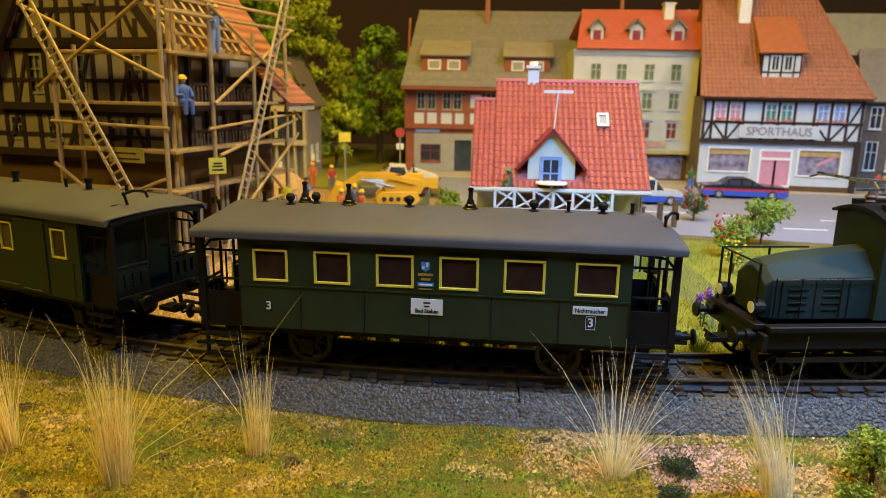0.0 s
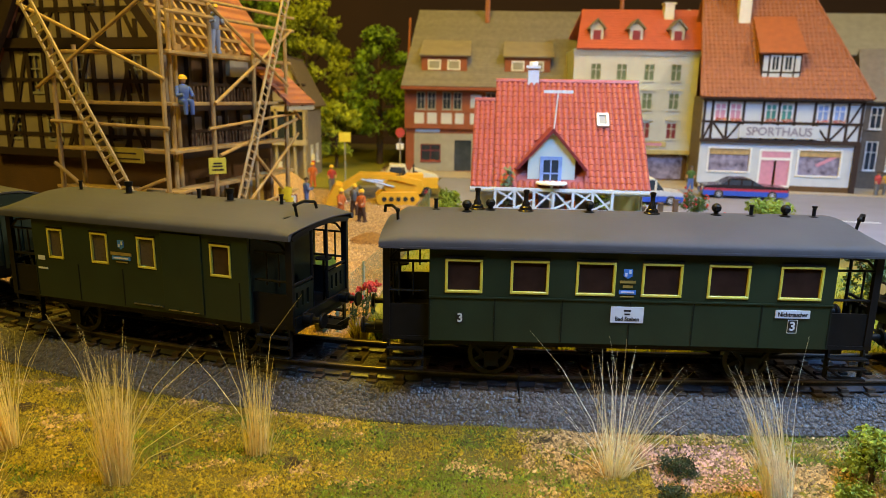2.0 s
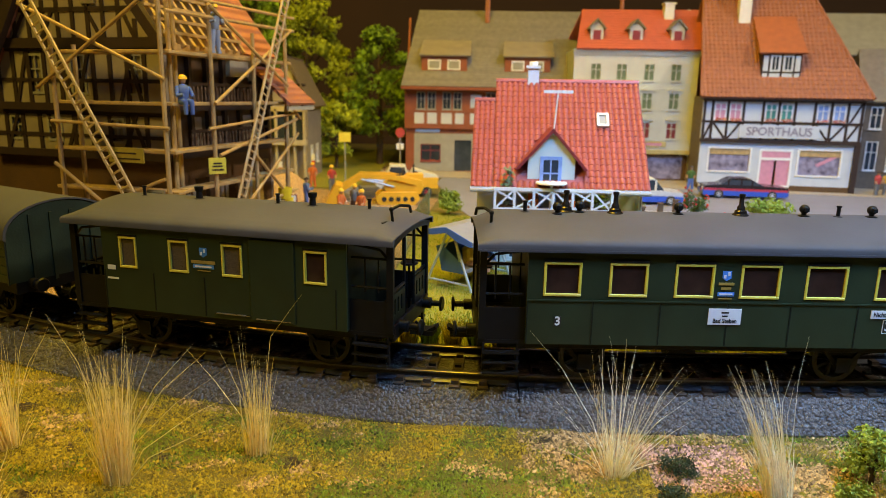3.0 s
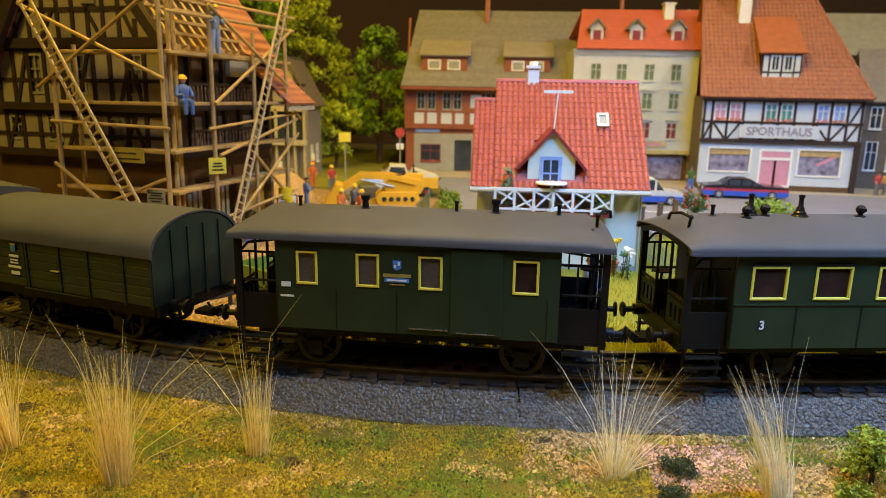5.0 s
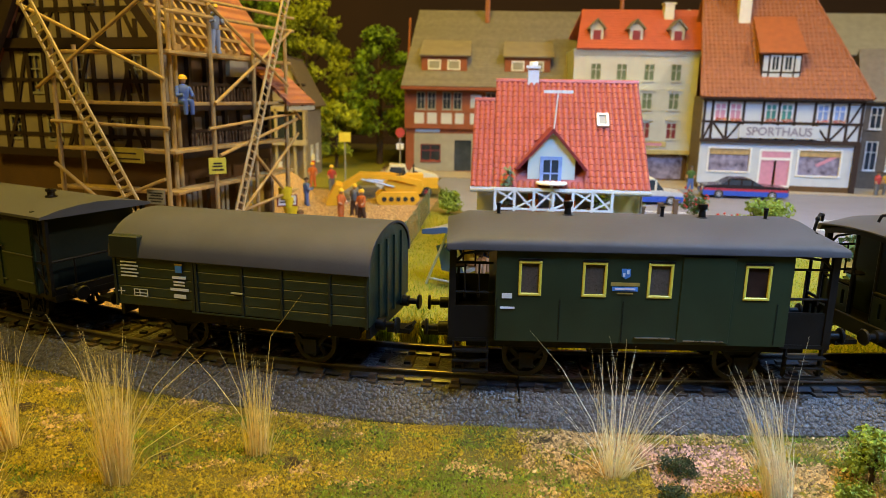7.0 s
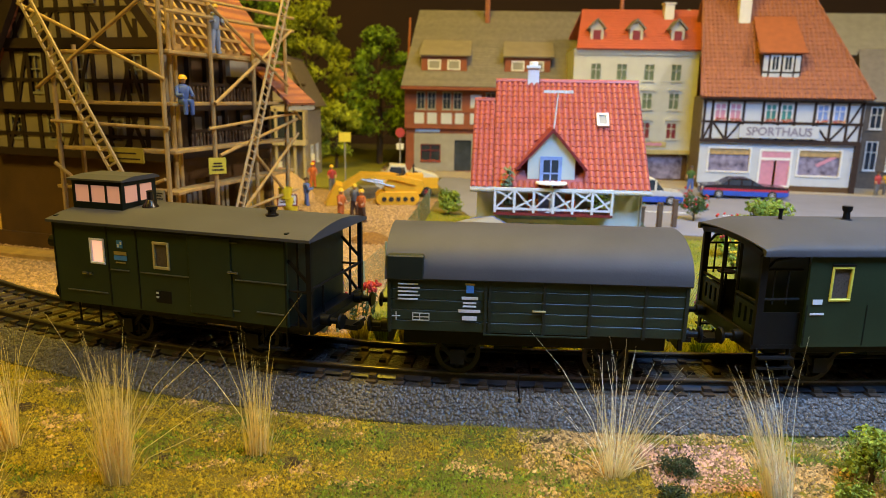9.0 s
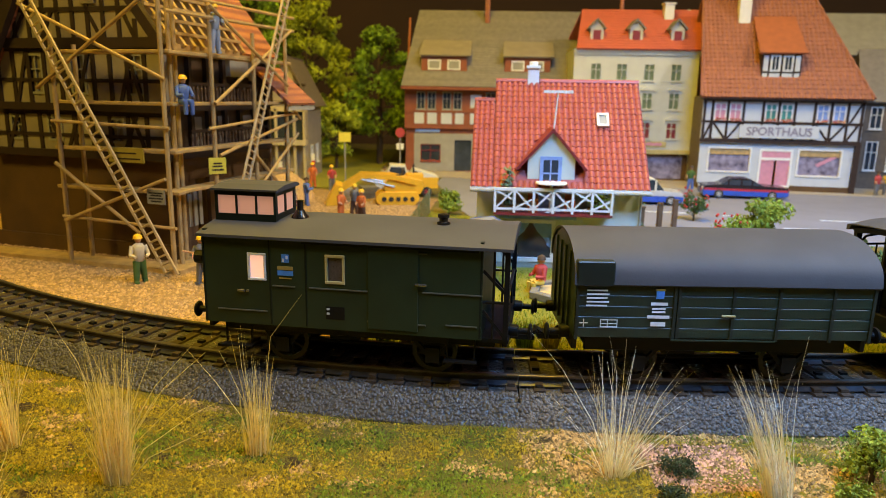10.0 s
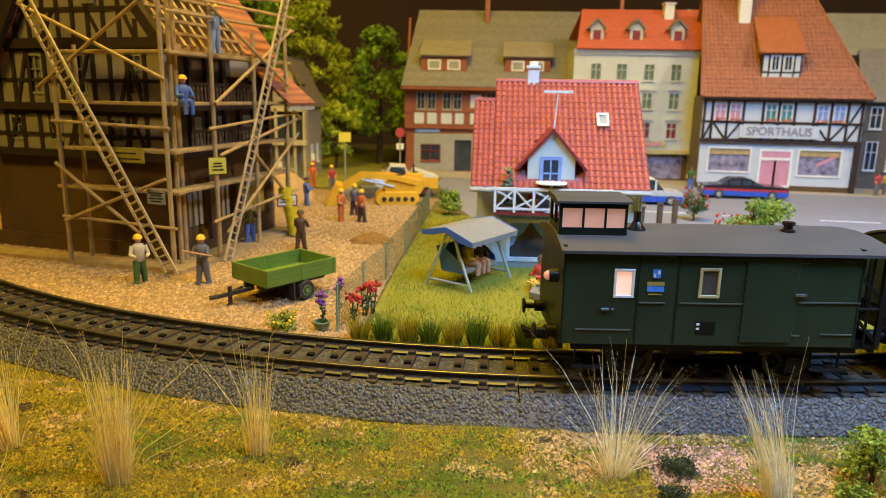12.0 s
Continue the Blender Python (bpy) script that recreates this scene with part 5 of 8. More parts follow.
# ---- the half-timbered sports shop ----
def sports_shop():
    t = thing("sports_shop", "white half-timbered shop with brick-red hipped roof", "house", at(207, 556, -4, -9.6))
    L, jz, ez = 115.0, 40.0, 74.0
    shop = [(6.5, 40, 14, 34.5), (46, 71, 3.5, 33.5), (74.5, 107.5, 12.5, 34.5)]
    part("shop_front", Geo().holed(0, L, 5, jz, 0, 2, shop), M_WHITEWALL, t)
    part("plinth", Geo().box(0, L, -0.4, 2, 0, 5), M_BROWNWALL, t)
    ups = [(8, 17), (19.5, 28.5), (46, 55), (57.5, 66.5), (84, 93), (96, 105)]
    part("upper_wall", Geo().holed(-1, L + 3, jz, ez, -2, 0, [(a, b, 56, 69) for a, b in ups]), M_WHITEWALL, t)
    part("side_wall", Geo().box(L - 2, L, 2, 90, 0, ez), M_TIMBERGREY, t)
    part("side_wall", Geo().box(0, 2, 2, 90, 0, ez), M_TIMBERGREY, t)
    part("back_wall", Geo().box(2, L - 2, 88, 90, 0, ez), M_TIMBERGREY, t)
    part("corner_post", Geo().box(L, L + 4, -2.2, 6, 0, jz), M_TIMBER, t)
    for k, (a, b, c, d) in enumerate(shop):
        if k == 1:
            w = part("shop_door", Geo().casing(a, b, c, d, -0.6, 1.2, 1.6), M_WHITEP, t, "white framed pink double door")
            part("transom", Geo().box(a + 1.6, b - 1.6, -0.2, 1.0, 27, 32.5), M_PINK, w)
            part("mullion", Geo().box(a + 1.6, b - 1.6, -0.5, 1.1, 25, 27), M_WHITEP, w)
            for x0, x1 in ((a + 1.8, (a + b) / 2 - 1.0), ((a + b) / 2 + 1.0, b - 1.8)):
                lf = part("door_leaf", Geo().casing(x0, x1, c + 1.6, 25, -0.3, 0.9, 1.2), M_PINK, w)
                part("door_panel", Geo().box(x0 + 1.2, x1 - 1.2, 0.2, 0.7, c + 2.8, 23.8), M_PINK, lf)
        else:
            w = part("shop_window", Geo().casing(a, b, c, d, -0.8, 1.2, 1.2), M_WHITEP, t, "large display window")
            part("display", Geo().box(a + 1, b - 1, 0.9, 1.2, c + 1, d - 1), M_SHOP, w)
            part("blind", Geo().box(a + 1.2, b - 1.2, 0.3, 0.6, d - 6, d - 1.2), M_WOOD, w)
            if k == 2:
                part("poster", slab(Geo(), (a + 14, 0.5, c + 10), (a + 30, 0.5, c + 19), (a + 35, 0.5, c + 19), (a + 16, 0.5, c + 8), 0.2), M_PINK, w)
    part("frieze_sign", Geo().box(28, 87, -4.0, -2.6, 42.4, 52.4), M_WHITEWALL, t, "white signboard with grey letters")
    text("sign_lettering", "SPORTHAUS", 9.0, M_SIGNGREY, t, at(57.5, -4.2, 47.3, 0, 90), 0.98)
    for z, w in ((jz - 0.3, 3.4), (54.4, 2.0), (ez - 2, 3.4)):
        beam(t, -1.2, z, L + 3.2, z, -2, w)
    for x in (0.5, 6.5, 18.2, 30, 44.5, 56.2, 68, 82.5, 94.5, 106.5, L + 1.6):
        beam(t, x, jz + 1.5, x, ez - 3, -2, 2.0)
    for a, b in ((1.5, 6), (17, 8), (19.5, 28), (107.5, 114.5), (93.5, 84.5), (95.5, 105)):
        beam(t, a, jz + 1.5, b, 53.5, -2, 1.6)
    beam(t, 108, 54, L + 0.8, ez - 4, -2, 1.6)
    cols = [M_PINK, M_PINK, M_TEAL, M_TEAL, M_WINBLUE, M_WINBLUE]
    for (a, b), c in zip(ups, cols):
        window(t, a, b, 56, 69, -2, M_WHITEP, c, box=M_BOXRED)
    # the hipped roof
    e0, e1 = (-4, -8, ez - 0.5), (L + 6.5, -8, ez - 0.5)
    r0, r1 = (2, 60, 163), (85, 60, 163)
    part("roof_slope", slab(Geo(), e0, e1, r1, r0, 1.2), M_BRICKTILE, t)
    courses(t, e0, e1, r1, r0, 26, M_BRICKTILE)
    part("roof_hip", slab(Geo(), e1, (L + 6.5, 100, ez - 1), r1, (85, 60.1, 163), 1.2), M_BRICKTILE, t)
    part("hip_ridge", Geo().rod((L + 6.5, -8, ez), (85, 60, 164), 1.3), M_BRICKTILE, t)
    part("verge", Geo().rod((-4, -8, ez), (2, 60, 164), 1.2), M_BRICKTILE, t)
    part("soffit", Geo().box(-3.5, L + 6, -7.5, 0, ez - 2.2, ez - 1.4), M_TIMBER, t)
    part("roof_back", slab(Geo(), (L + 6.5, 110, ez), (-4, 110, ez), r0, r1, 1.2), M_BRICKTILE, t)
    chimney(t, 32, 41, 128, 172, 4.6, M_WHITEP)
    # dormer
    d = part("dormer", Geo().box(41, 70, 4, 40, 88, 108), M_TIMBER, t, "half-timbered dormer under a tiled pent roof")
    part("dormer_roof", slab(Geo(), (38, 0.5, 108), (73, 0.5, 108), (71.5, 40, 139), (39.5, 40, 139), 1.4), M_ORANGETILE2, d)
    for a, b in ((42, 45.5), (65.5, 69)):
        part("dormer_panel", Geo().box(a, b, 3.4, 4, 94, 106), M_WHITEWALL, d)
    for a, b in ((42, 45.5), (47, 54.6), (56.4, 64), (65.5, 69)):
        part("dormer_panel", Geo().box(a, b, 3.4, 4, 89.2, 92.4), M_WHITEWALL, d)
    for a, b in ((47, 54.6), (56.4, 64)):
        w = part("dormer_window", Geo().casing(a, b, 93.6, 106.4, 3.0, 4, 1.5), M_WHITEWALL, d)
        part("pane", Geo().box(a + 1, b - 1, 3.5, 3.9, 94.6, 105.4), M_GLASS, w)
        part("glazing_bar", Geo().box((a + b) / 2 - 0.3, (a + b) / 2 + 0.3, 3.2, 3.5, 95, 105), M_WHITEWALL, w)


M_TIMBERGREY = mat("grey_brown_side_wall", (0.13, 0.10, 0.075), 0.8, bump=0.3)
M_SIGNGREY = mat("grey_sign_letters", (0.22, 0.2, 0.26), 0.6, bump=0.0)
M_TEAL = mat("teal_window_joinery", (0.06, 0.24, 0.22), 0.5, bump=0.0)
M_BOXRED = mat("red_window_box_flowers", (0.42, 0.10, 0.06), 0.7, var=0.3, isle=0.3)
M_ORANGETILE2 = mat("orange_brown_roof", (0.36, 0.11, 0.04), 0.6, var=0.12, scale=200, bump=0.3)
sports_shop()


# ---- the cream town house ----
def town_house():
    t = thing("town_house", "cream town house with orange-red roof and small dormers", "house", at(110, 606, -4, -3))
    L, ez = 106.0, 112.0
    cols = (19.1, 41.1, 64.5, 87.4)
    holes = [(x - 4.8, x + 4.8, z, z + 14.6) for x in cols for z in (86, 62, 36.8)]
    part("front_wall", Geo().holed(0, L, 25, ez, 0, 2, holes), M_CREAM, t)
    part("shop_front", Geo().holed(0, L, 0, 25, 2, 4, [(58, 100, 2, 22)]), M_BROWNWALL, t)
    part("shop_window", Geo().box(58, 100, 3, 3.4, 2, 22), M_SHOP, t)
    part("side_wall", Geo().box(L - 2, L, 2, 70, 0, ez), M_CREAM, t)
    part("side_wall", Geo().box(0, 2, 2, 70, 0, ez), M_CREAM, t)
    part("back_wall", Geo().box(2, L - 2, 68, 70, 0, ez), M_CREAM, t)
    for x in cols:
        for k, z in enumerate((86, 62, 36.8)):
            window(t, x - 4.8, x + 4.8, z, z + 14.6, 0, M_CREAM, (M_GREENSHUT, M_GREENSHUT, M_DARKRED)[k], cross=True)
            if k:
                part("window_hood", Geo().extrude([(x - 6.5, z + 16), (x + 6.5, z + 16), (x + 5, z + 18), (x, z + 19.6), (x - 5, z + 18)], -1.6, 0, "y"), M_CREAM, t)
    part("cornice", Geo().box(-1, L + 1, -2.5, 0, ez - 2, ez).box(-1, L + 1, -1.2, 0, ez - 4.5, ez - 2), M_CREAM, t)
    part("shop_ledge", Geo().box(-1, L, -2.6, 0, 24, 27.5), M_PALE2, t)
    part("name_board", Geo().box(52, 84, -1.0, -0.2, 30, 34.8), M_PALE2, t)
    part("name_print", Geo().box(55, 80, -1.3, -1.0, 31.2, 33.6), M_PINK, t)
    e0, e1, r0, r1 = (1, -4, ez), (L + 1, -4, ez), (10, 42, 149), (L + 9, 42, 149.5)
    part("roof_slope", slab(Geo(), e0, e1, r1, r0, 1.2), M_ORANGETILE, t)
    courses(t, e0, e1, r1, r0, 16, M_ORANGETILE, th=0.6)
    part("roof_back", slab(Geo(), (L + 2, 88, ez), (-2, 88, ez), r0, r1, 1.2), M_ORANGETILE, t)
    part("gable_wall", Geo().extrude([(2, ez), (70, ez), (42, 150)], L - 2, L), M_CREAM, t)
    for x in (19, 52.5, 87.7):
        d = part("dormer", Geo().extrude([(x - 5.5, 116), (x + 5.5, 116), (x + 5.5, 130), (x, 136), (x - 5.5, 130)], 6, 24, "y"), M_CREAM, t)
        for sg in (-1, 1):
            part("dormer_roof", slab(Geo(), (x, 3.5, 138), (x + sg * 8, 3.5, 129.5), (x + sg * 8, 26, 129.5), (x, 26, 138), 1.2), M_SLATE, d)
        part("dormer_window", Geo().box(x - 3.2, x + 3.2, 5.4, 6, 118, 128), M_DARKRED, d)
    chimney(t, 85, 34, 138, 153, 4.2, M_WHITEP)
    chimney(t, 46, 46, 146, 158, 1.6, M_BRICKTILE)


M_PALE2 = mat("yellow_ochre_trim", (0.48, 0.40, 0.16), 0.7, bump=0.1)
town_house()


# ---- the brown house with the wide slate roof ----
def brown_house():
    t = thing("timbered_inn", "red-brown timbered house with wide grey roof and dormers", "house", at(-37, 646, -4, 0))
    L, jz, ez = 154.0, 42.0, 79.0
    part("lower_wall", Geo().holed(0, L, 0, jz, 0, 2, [(14, 33, 10, 26), (46, 62, 1, 30)]), M_REDBROWN, t)
    part("plaster_panel", Geo().holed(8, 64, 1, 36, -0.8, -0.1, [(14, 33, 10, 26), (46, 62, 1, 30)]), M_GREYPLASTER, t)
    ups = [(10, 18), (20, 28), (34, 42), (44, 52), (74, 84)]
    part("upper_wall", Geo().holed(-1, L, jz, ez, -2, 0, [(a, b, 58, 74) for a, b in ups]), M_REDBROWN, t)
    part("side_wall", Geo().extrude([(2, 0), (90, 0), (90, ez), (50, 144), (2, ez)], 0, 2), M_REDBROWN, t)
    part("side_wall", Geo().box(L - 2, L, 2, 90, 0, ez), M_REDBROWN, t)
    part("back_wall", Geo().box(2, L - 2, 88, 90, 0, ez), M_REDBROWN, t)
    for a, b in ups:
        window(t, a, b, 58, 74, -2, M_GREYPLASTER, M_GLASS)
    for x0, x1 in ((8, 17), (20, 29), (33, 43), (46, 54), (60, 70)):
        part("plaster_field", Geo().box(x0, x1, -2.5, -2.0, 45, 55), M_WHITEWALL, t)
    part("plaster_field", Geo().box(60, 70, -2.5, -2, 60, 72), M_WHITEWALL, t)
    for z, w in ((jz, 3), (56.5, 1.8), (ez - 2, 4)):
        beam(t, -1, z, L, z, -2, w, 1.0, M_REDBROWN)
    window(t, 14, 33, 10, 26, 0, M_DARKRED, M_GLASS, box=M_BOXRED)
    part("door", Geo().box(46, 62, 0.6, 1.4, 1, 30), M_GLASS, t, "dark doorway")
    part("blue_awning", Geo().box(9, 32, -1.6, -0.9, 37, 40), M_WINBLUE, t)
    e0, e1, r0, r1 = (-4, -10, ez), (L + 10, -10, ez), (10, 54, 152), (L + 15, 54, 153)
    part("roof_slope", slab(Geo(), e0, e1, r1, r0, 1.5), M_SLATE, t)
    courses(t, e0, e1, r1, r0, 30, M_SLATE, th=0.4)
    part("roof_back", slab(Geo(), (L + 4, 112, ez), (-4, 112, ez), r0, r1, 1.5), M_SLATE, t)
    part("eave_board", Geo().box(-4, L + 4, -11, -9.6, ez - 3, ez - 0.4), M_REDBROWN, t)
    for x in (14, 91):
        d = part("dormer", Geo().box(x, x + 42, 2, 36, 88, 106), M_REDBROWN, t, "red-brown shed dormer")
        part("dormer_roof", slab(Geo(), (x - 2, -1, 107), (x + 45, -1, 107), (x + 48, 40, 129), (x + 2, 40, 129), 1.4), M_SLATE2, d)
        for a in (x + 6, x + 24):
            part("dormer_window", Geo().casing(a, a + 12, 94, 103, 1.2, 2, 1.2), M_WHITEP, d)
            part("dormer_pane", Geo().box(a + 1, a + 11, 1.5, 1.9, 95, 102), M_GREYPLASTER, d)
    chimney(t, 76, 44, 140, 166, 2.2, M_BRICKTILE)


M_SLATE2 = mat("beige_felt_roof", (0.24, 0.205, 0.155), 0.75, var=0.1, scale=100, bump=0.3)
brown_house()


# ---- houses farther off ----
def gable_porch(t):
    """A cream framed porch and timbers on the near gable of the yard house."""
    for z in (62, 76):
        part("beam", Geo().box(-1.0, 0, 1, 31, z, z + 2), M_TIMBER, t)
    for y in (3, 15, 28):
        part("beam", Geo().box(-1.0, 0, y, y + 1.8, 60, 78), M_TIMBER, t)
    part("attic_window", Geo().box(-0.8, 0, 11, 20, 79, 88), M_PLASTERLIGHT, t)
    for y in (1, 9, 24, 30):
        part("porch_post", Geo().box(-7, -4, y, y + 1.8, 0, 58), M_PLASTERLIGHT, t)
    part("porch_lintel", Geo().box(-7, -4, 0, 33, 56, 60), M_PLASTERLIGHT, t)
    part("porch_sill", Geo().box(-9, -3, 0, 33, 29, 33), M_PLASTERLIGHT, t)
    part("porch_opening", Geo().box(-3.4, -2.8, 2, 31, 33, 56), M_GLASS, t)


M_PLASTERLIGHT = mat("light_cream_plaster", (0.46, 0.40, 0.27), 0.8, var=0.1, scale=150, bump=0.2)


def far_house(name, label, x, y, rz, L, W, ez, rz_top, wall, roof, wins, stack=None):
    t = thing(name, label, "house", at(x, y, -4, rz))
    holes = [(a, a + w, z, z + h) for a, z, w, h in wins]
    part("front_wall", Geo().holed(0, L, 0, ez, 0, 2, holes), wall, t)
    for xx in (0, L - 2):
        part("side_wall", Geo().extrude([(2, 0), (W, 0), (W, ez), (W / 2, rz_top - 1), (2, ez)], xx, xx + 2), wall, t)
    part("back_wall", Geo().box(2, L - 2, W - 2, W, 0, ez), wall, t)
    part("roof_slope", slab(Geo(), (-3, -5, ez - 2), (L + 3, -5, ez - 2), (L + 3, W / 2, rz_top), (-3, W / 2, rz_top), 1.4), roof, t)
    part("roof_slope", slab(Geo(), (L + 3, W + 5, ez - 2), (-3, W + 5, ez - 2), (-3, W / 2, rz_top), (L + 3, W / 2, rz_top), 1.4), roof, t)
    for a, z, w, h in wins:
        window(t, a, a + w, z, z + h, 0, M_WHITEP, M_GLASS)
    if stack:
        chimney(t, stack[0], 30, stack[1], stack[2], 4.0, M_WHITEP)
    return t


M_DULLOCHRE = mat("dull_ochre_facade", (0.24, 0.19, 0.08), 0.8, bump=0.2)
far_house("far_house", "ochre house with grey flat-pitched roof", 350, 690, -4, 150, 90, 118, 160, M_DULLOCHRE, M_GREYPLASTER, [(14, 80, 12, 18), (40, 80, 12, 18), (70, 80, 12, 18)], (10, 126, 152))
far_house("slate_house", "grey slate-hung house beside the shop", 344, 572, -20, 90, 70, 74, 116, M_TIMBERGREY, M_SLATE, [(6, 16, 9, 24), (22, 16, 9, 24), (6, 50, 9, 18), (22, 50, 9, 18)])
gable_porch(far_house("yard_house", "small cream cottage with timbered gable", -113, 566, 90, 60, 32, 62, 100, M_PLASTER, M_TIMBERGREY, [(10, 12, 10, 16), (34, 12, 10, 16)]))


# ---- the half-timbered house under scaffolding ----
HOUSE = at(-103, 258, 0, -16.46)


def old_house():
    t = thing("half_timbered_house", "old half-timbered house with unfinished roof under repair", "house", HOUSE)
    x0, x1, y0, y1 = -112.0, -13.0, 14.0, 92.0
    part("base_wall", Geo().box(x0 + 2, x1 - 2, y0 + 4, y0 + 6, -4, 39), M_BROWNWALL, t)
    part("base_wall", Geo().holed(-y1, -y0 - 4, -4, 39, 0, 2, [(-40, -30, 2, 30), (-62, -48, 8, 28), (-84, -70, 8, 28)]).moved(Matrix.Translation((x1 - 2, 0, 0)) @ Matrix.Rotation(-math.pi / 2, 4, "Z")), M_BROWNWALL, t)
    part("back_wall", Geo().box(-96, x1, y1, y1 + 2, -4, 86), M_PLASTER, t)
    part("far_wall", Geo().box(x0, x0 + 2, y0 + 6, y1, -4, 46), M_PLASTER, t)
    part("plinth", Geo().box(x0, x1, y0 + 2.5, y0 + 4, -4, 3), M_BROWNWALL, t)
    # upper storeys, each jettied out a little
    def storey(z0, z1, y, x0, xr, wins):
        part("front_wall", Geo().holed(x0, xr, z0, z1, y, y + 2, [(a, a + 8, z0 + 6, z1 - 3) for a in wins]), M_PLASTER, t)
        for a in wins:
            window(t, a, a + 8, z0 + 6, z1 - 3, y, M_GREYPLASTER, M_PLASTERSHADE, sill=False, w=1.0)
        beam(t, x0, z0 + 1, xr, z0 + 1, y, 3.0, 1.4)
        beam(t, x0, z1 - 1, xr, z1 - 1, y, 2.6, 0.8)
        beam(t, x0, (z0 + z1) / 2 - 1, xr, (z0 + z1) / 2 - 1, y, 1.5)
        n = 11
        for k in range(n):
            x = x0 + 1 + (xr - x0 - 2) * k / (n - 1)
            beam(t, x, z0 + 1, x, z1 - 1, y, 1.9)
        for a, b in ((x0 + 10, x0 + 17), (x0 + 40, x0 + 33), (x0 + 42, x0 + 49), (xr - 22, xr - 15), (xr - 11, xr - 17)):
            beam(t, a, z0 + 2, b, z1 - 2, y, 1.5, 0.6)
    storey(39, 58.5, y0 + 1.2, -106, x1, (-94, -74, -42))
    storey(58.5, 84, y0, -97, x1 + 1, (-80, -58, -30))
    # the gable
    apex = (-54.0, 141.0)
    part("gable_wall", Geo().extrude([(-90, 84), (x1 + 1, 84), apex], y0 - 0.4, y0 + 1.6, "y"), M_PLASTER, t)
    beam(t, -90, 85, x1 + 2, 85, y0 - 0.4, 4.0, 1.6)
    beam(t, -81, 98, x1 - 9, 98, y0 - 0.4, 1.8)
    beam(t, -72, 113, x1 - 18, 113, y0 - 0.4, 1.8)
    for k in range(9):
        x = -84 + k * 7.5
        top = 84 + (141 - 84) * (1 - abs(x + 54) / 38) - 2
        beam(t, x, 86, x, top, y0 - 0.4, 1.8)
    for a, b in ((-86, -78), (-71, -64), (-40, -47), (-24, -30)):
        beam(t, a, 86, b, 98, y0 - 0.4, 1.5)
    beam(t, -113, 50, apex[0], apex[1] + 3, y0 - 3.0, 4.4, 2.4)
    beam(t, x1 + 4, 83, apex[0], apex[1] + 3, y0 - 3.0, 4.0, 2.4)
    part("gable_window", Geo().casing(-49, -42, 100, 111, y0 - 1.3, y0 - 0.2, 1.3), M_PLASTERSHADE, t)
    # tiled roof on the far slope, bare rafters on the near one
    part("roof_slope", slab(Geo(), (-116, y0 - 4, 46), (-116, y1 + 4, 46), (-54, y1 + 4, 143), (-54, y0 - 4, 143), 1.5), M_BRICKTILE, t)
    part("roof_slope", slab(Geo(), (x1 + 4, y0 + 50, 84), (x1 + 4, y1 + 4, 84), (-54, y1 + 4, 143), (-54, y0 + 50, 143), 1.5), M_BRICKTILE, t)
    for k in range(9):
        y = y0 + 3 + k * 6
        part("rafter", Geo().bar((x1 + 4, y, 84), (-54, y, 142), 1.8, 2.2), M_WOOD, t)
    for k in range(7):
        u = 0.05 + k * 0.09
        q = Vector((x1 + 4, 0, 85)).lerp(Vector((-54, 0, 143)), u)
        part("roof_batten", Geo().bar((q.x, y0 - 1, q.z + 1.2), (q.x, y0 + 52, q.z + 1.2), 1.6, 1.2), M_WOOD, t)
    part("wall_plate", Geo().box(x1 - 2, x1 + 3, y0, y1, 82.5, 85), M_WOOD, t)
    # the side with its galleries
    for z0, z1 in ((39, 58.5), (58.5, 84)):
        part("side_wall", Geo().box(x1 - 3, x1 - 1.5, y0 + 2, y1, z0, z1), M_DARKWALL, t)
        part("gallery_beam", Geo().box(x1 - 1.4, x1 + 1.2, y0, y1, z0, z0 + 3), M_TIMBER, t)
        for k in range(7):
            y = y0 + 4 + k * 12
            part("gallery_post", Geo().box(x1 - 1.2, x1 + 0.8, y - 1, y + 1, z0 + 3, z1), M_TIMBER, t)
        part("gallery_rail", Geo().box(x1 - 0.2, x1 + 1.2, y0 + 14, y1 - 4, z0 + 10.5, z0 + 11.8), M_TIMBER, t)
        for k in range(22):
            y = y0 + 15 + k * 2.7
            part("baluster", Geo().lathe([(0.35, 0), (0.75, 2), (0.35, 4), (0.75, 6), (0.35, 7.4)], (x1 + 0.5, y, z0 + 3), 6), M_BALUSTER, t)
    part("plaster_field", Geo().box(x1 - 1.4, x1 + 0.9, 58.5, 73.5, 73.5, 84), M_PLASTERLIGHT, t)
    part("plaster_field", Geo().box(x1 - 1.4, x1 + 0.9, 76.5, 79, 72, 84), M_PLASTERLIGHT, t)
    part("lean_to_roof", slab(Geo(), (x1, 78, 79), (x1, 104, 79), (7, 104, 62), (7, 78, 62), 1.4), M_BRICKTILE, t)
    part("lean_to_beam", Geo().box(5, 6.4, 78, 104, 58.6, 60.4), M_PLASTERLIGHT, t)
    for y in (y0 + 16, y0 + 36, y0 + 56):
        part("plaster_field", Geo().box(x1 - 1.4, x1 - 0.9, y, y + 8, 43, 56), M_PLASTER, t)
    for k, y in enumerate((24, 44, 64)):
        for j in range(3):
            part("shutter_slat", Geo().box(x1, x1 + 0.4, y + j * 3.6, y + j * 3.6 + 2.2, 10, 24 + j), M_GREYPLASTER, t)
    part("yellow_hoarding", Geo().box(x1 - 0.6, x1, 70, 90, 6, 34), M_HOARD, t)
    return t


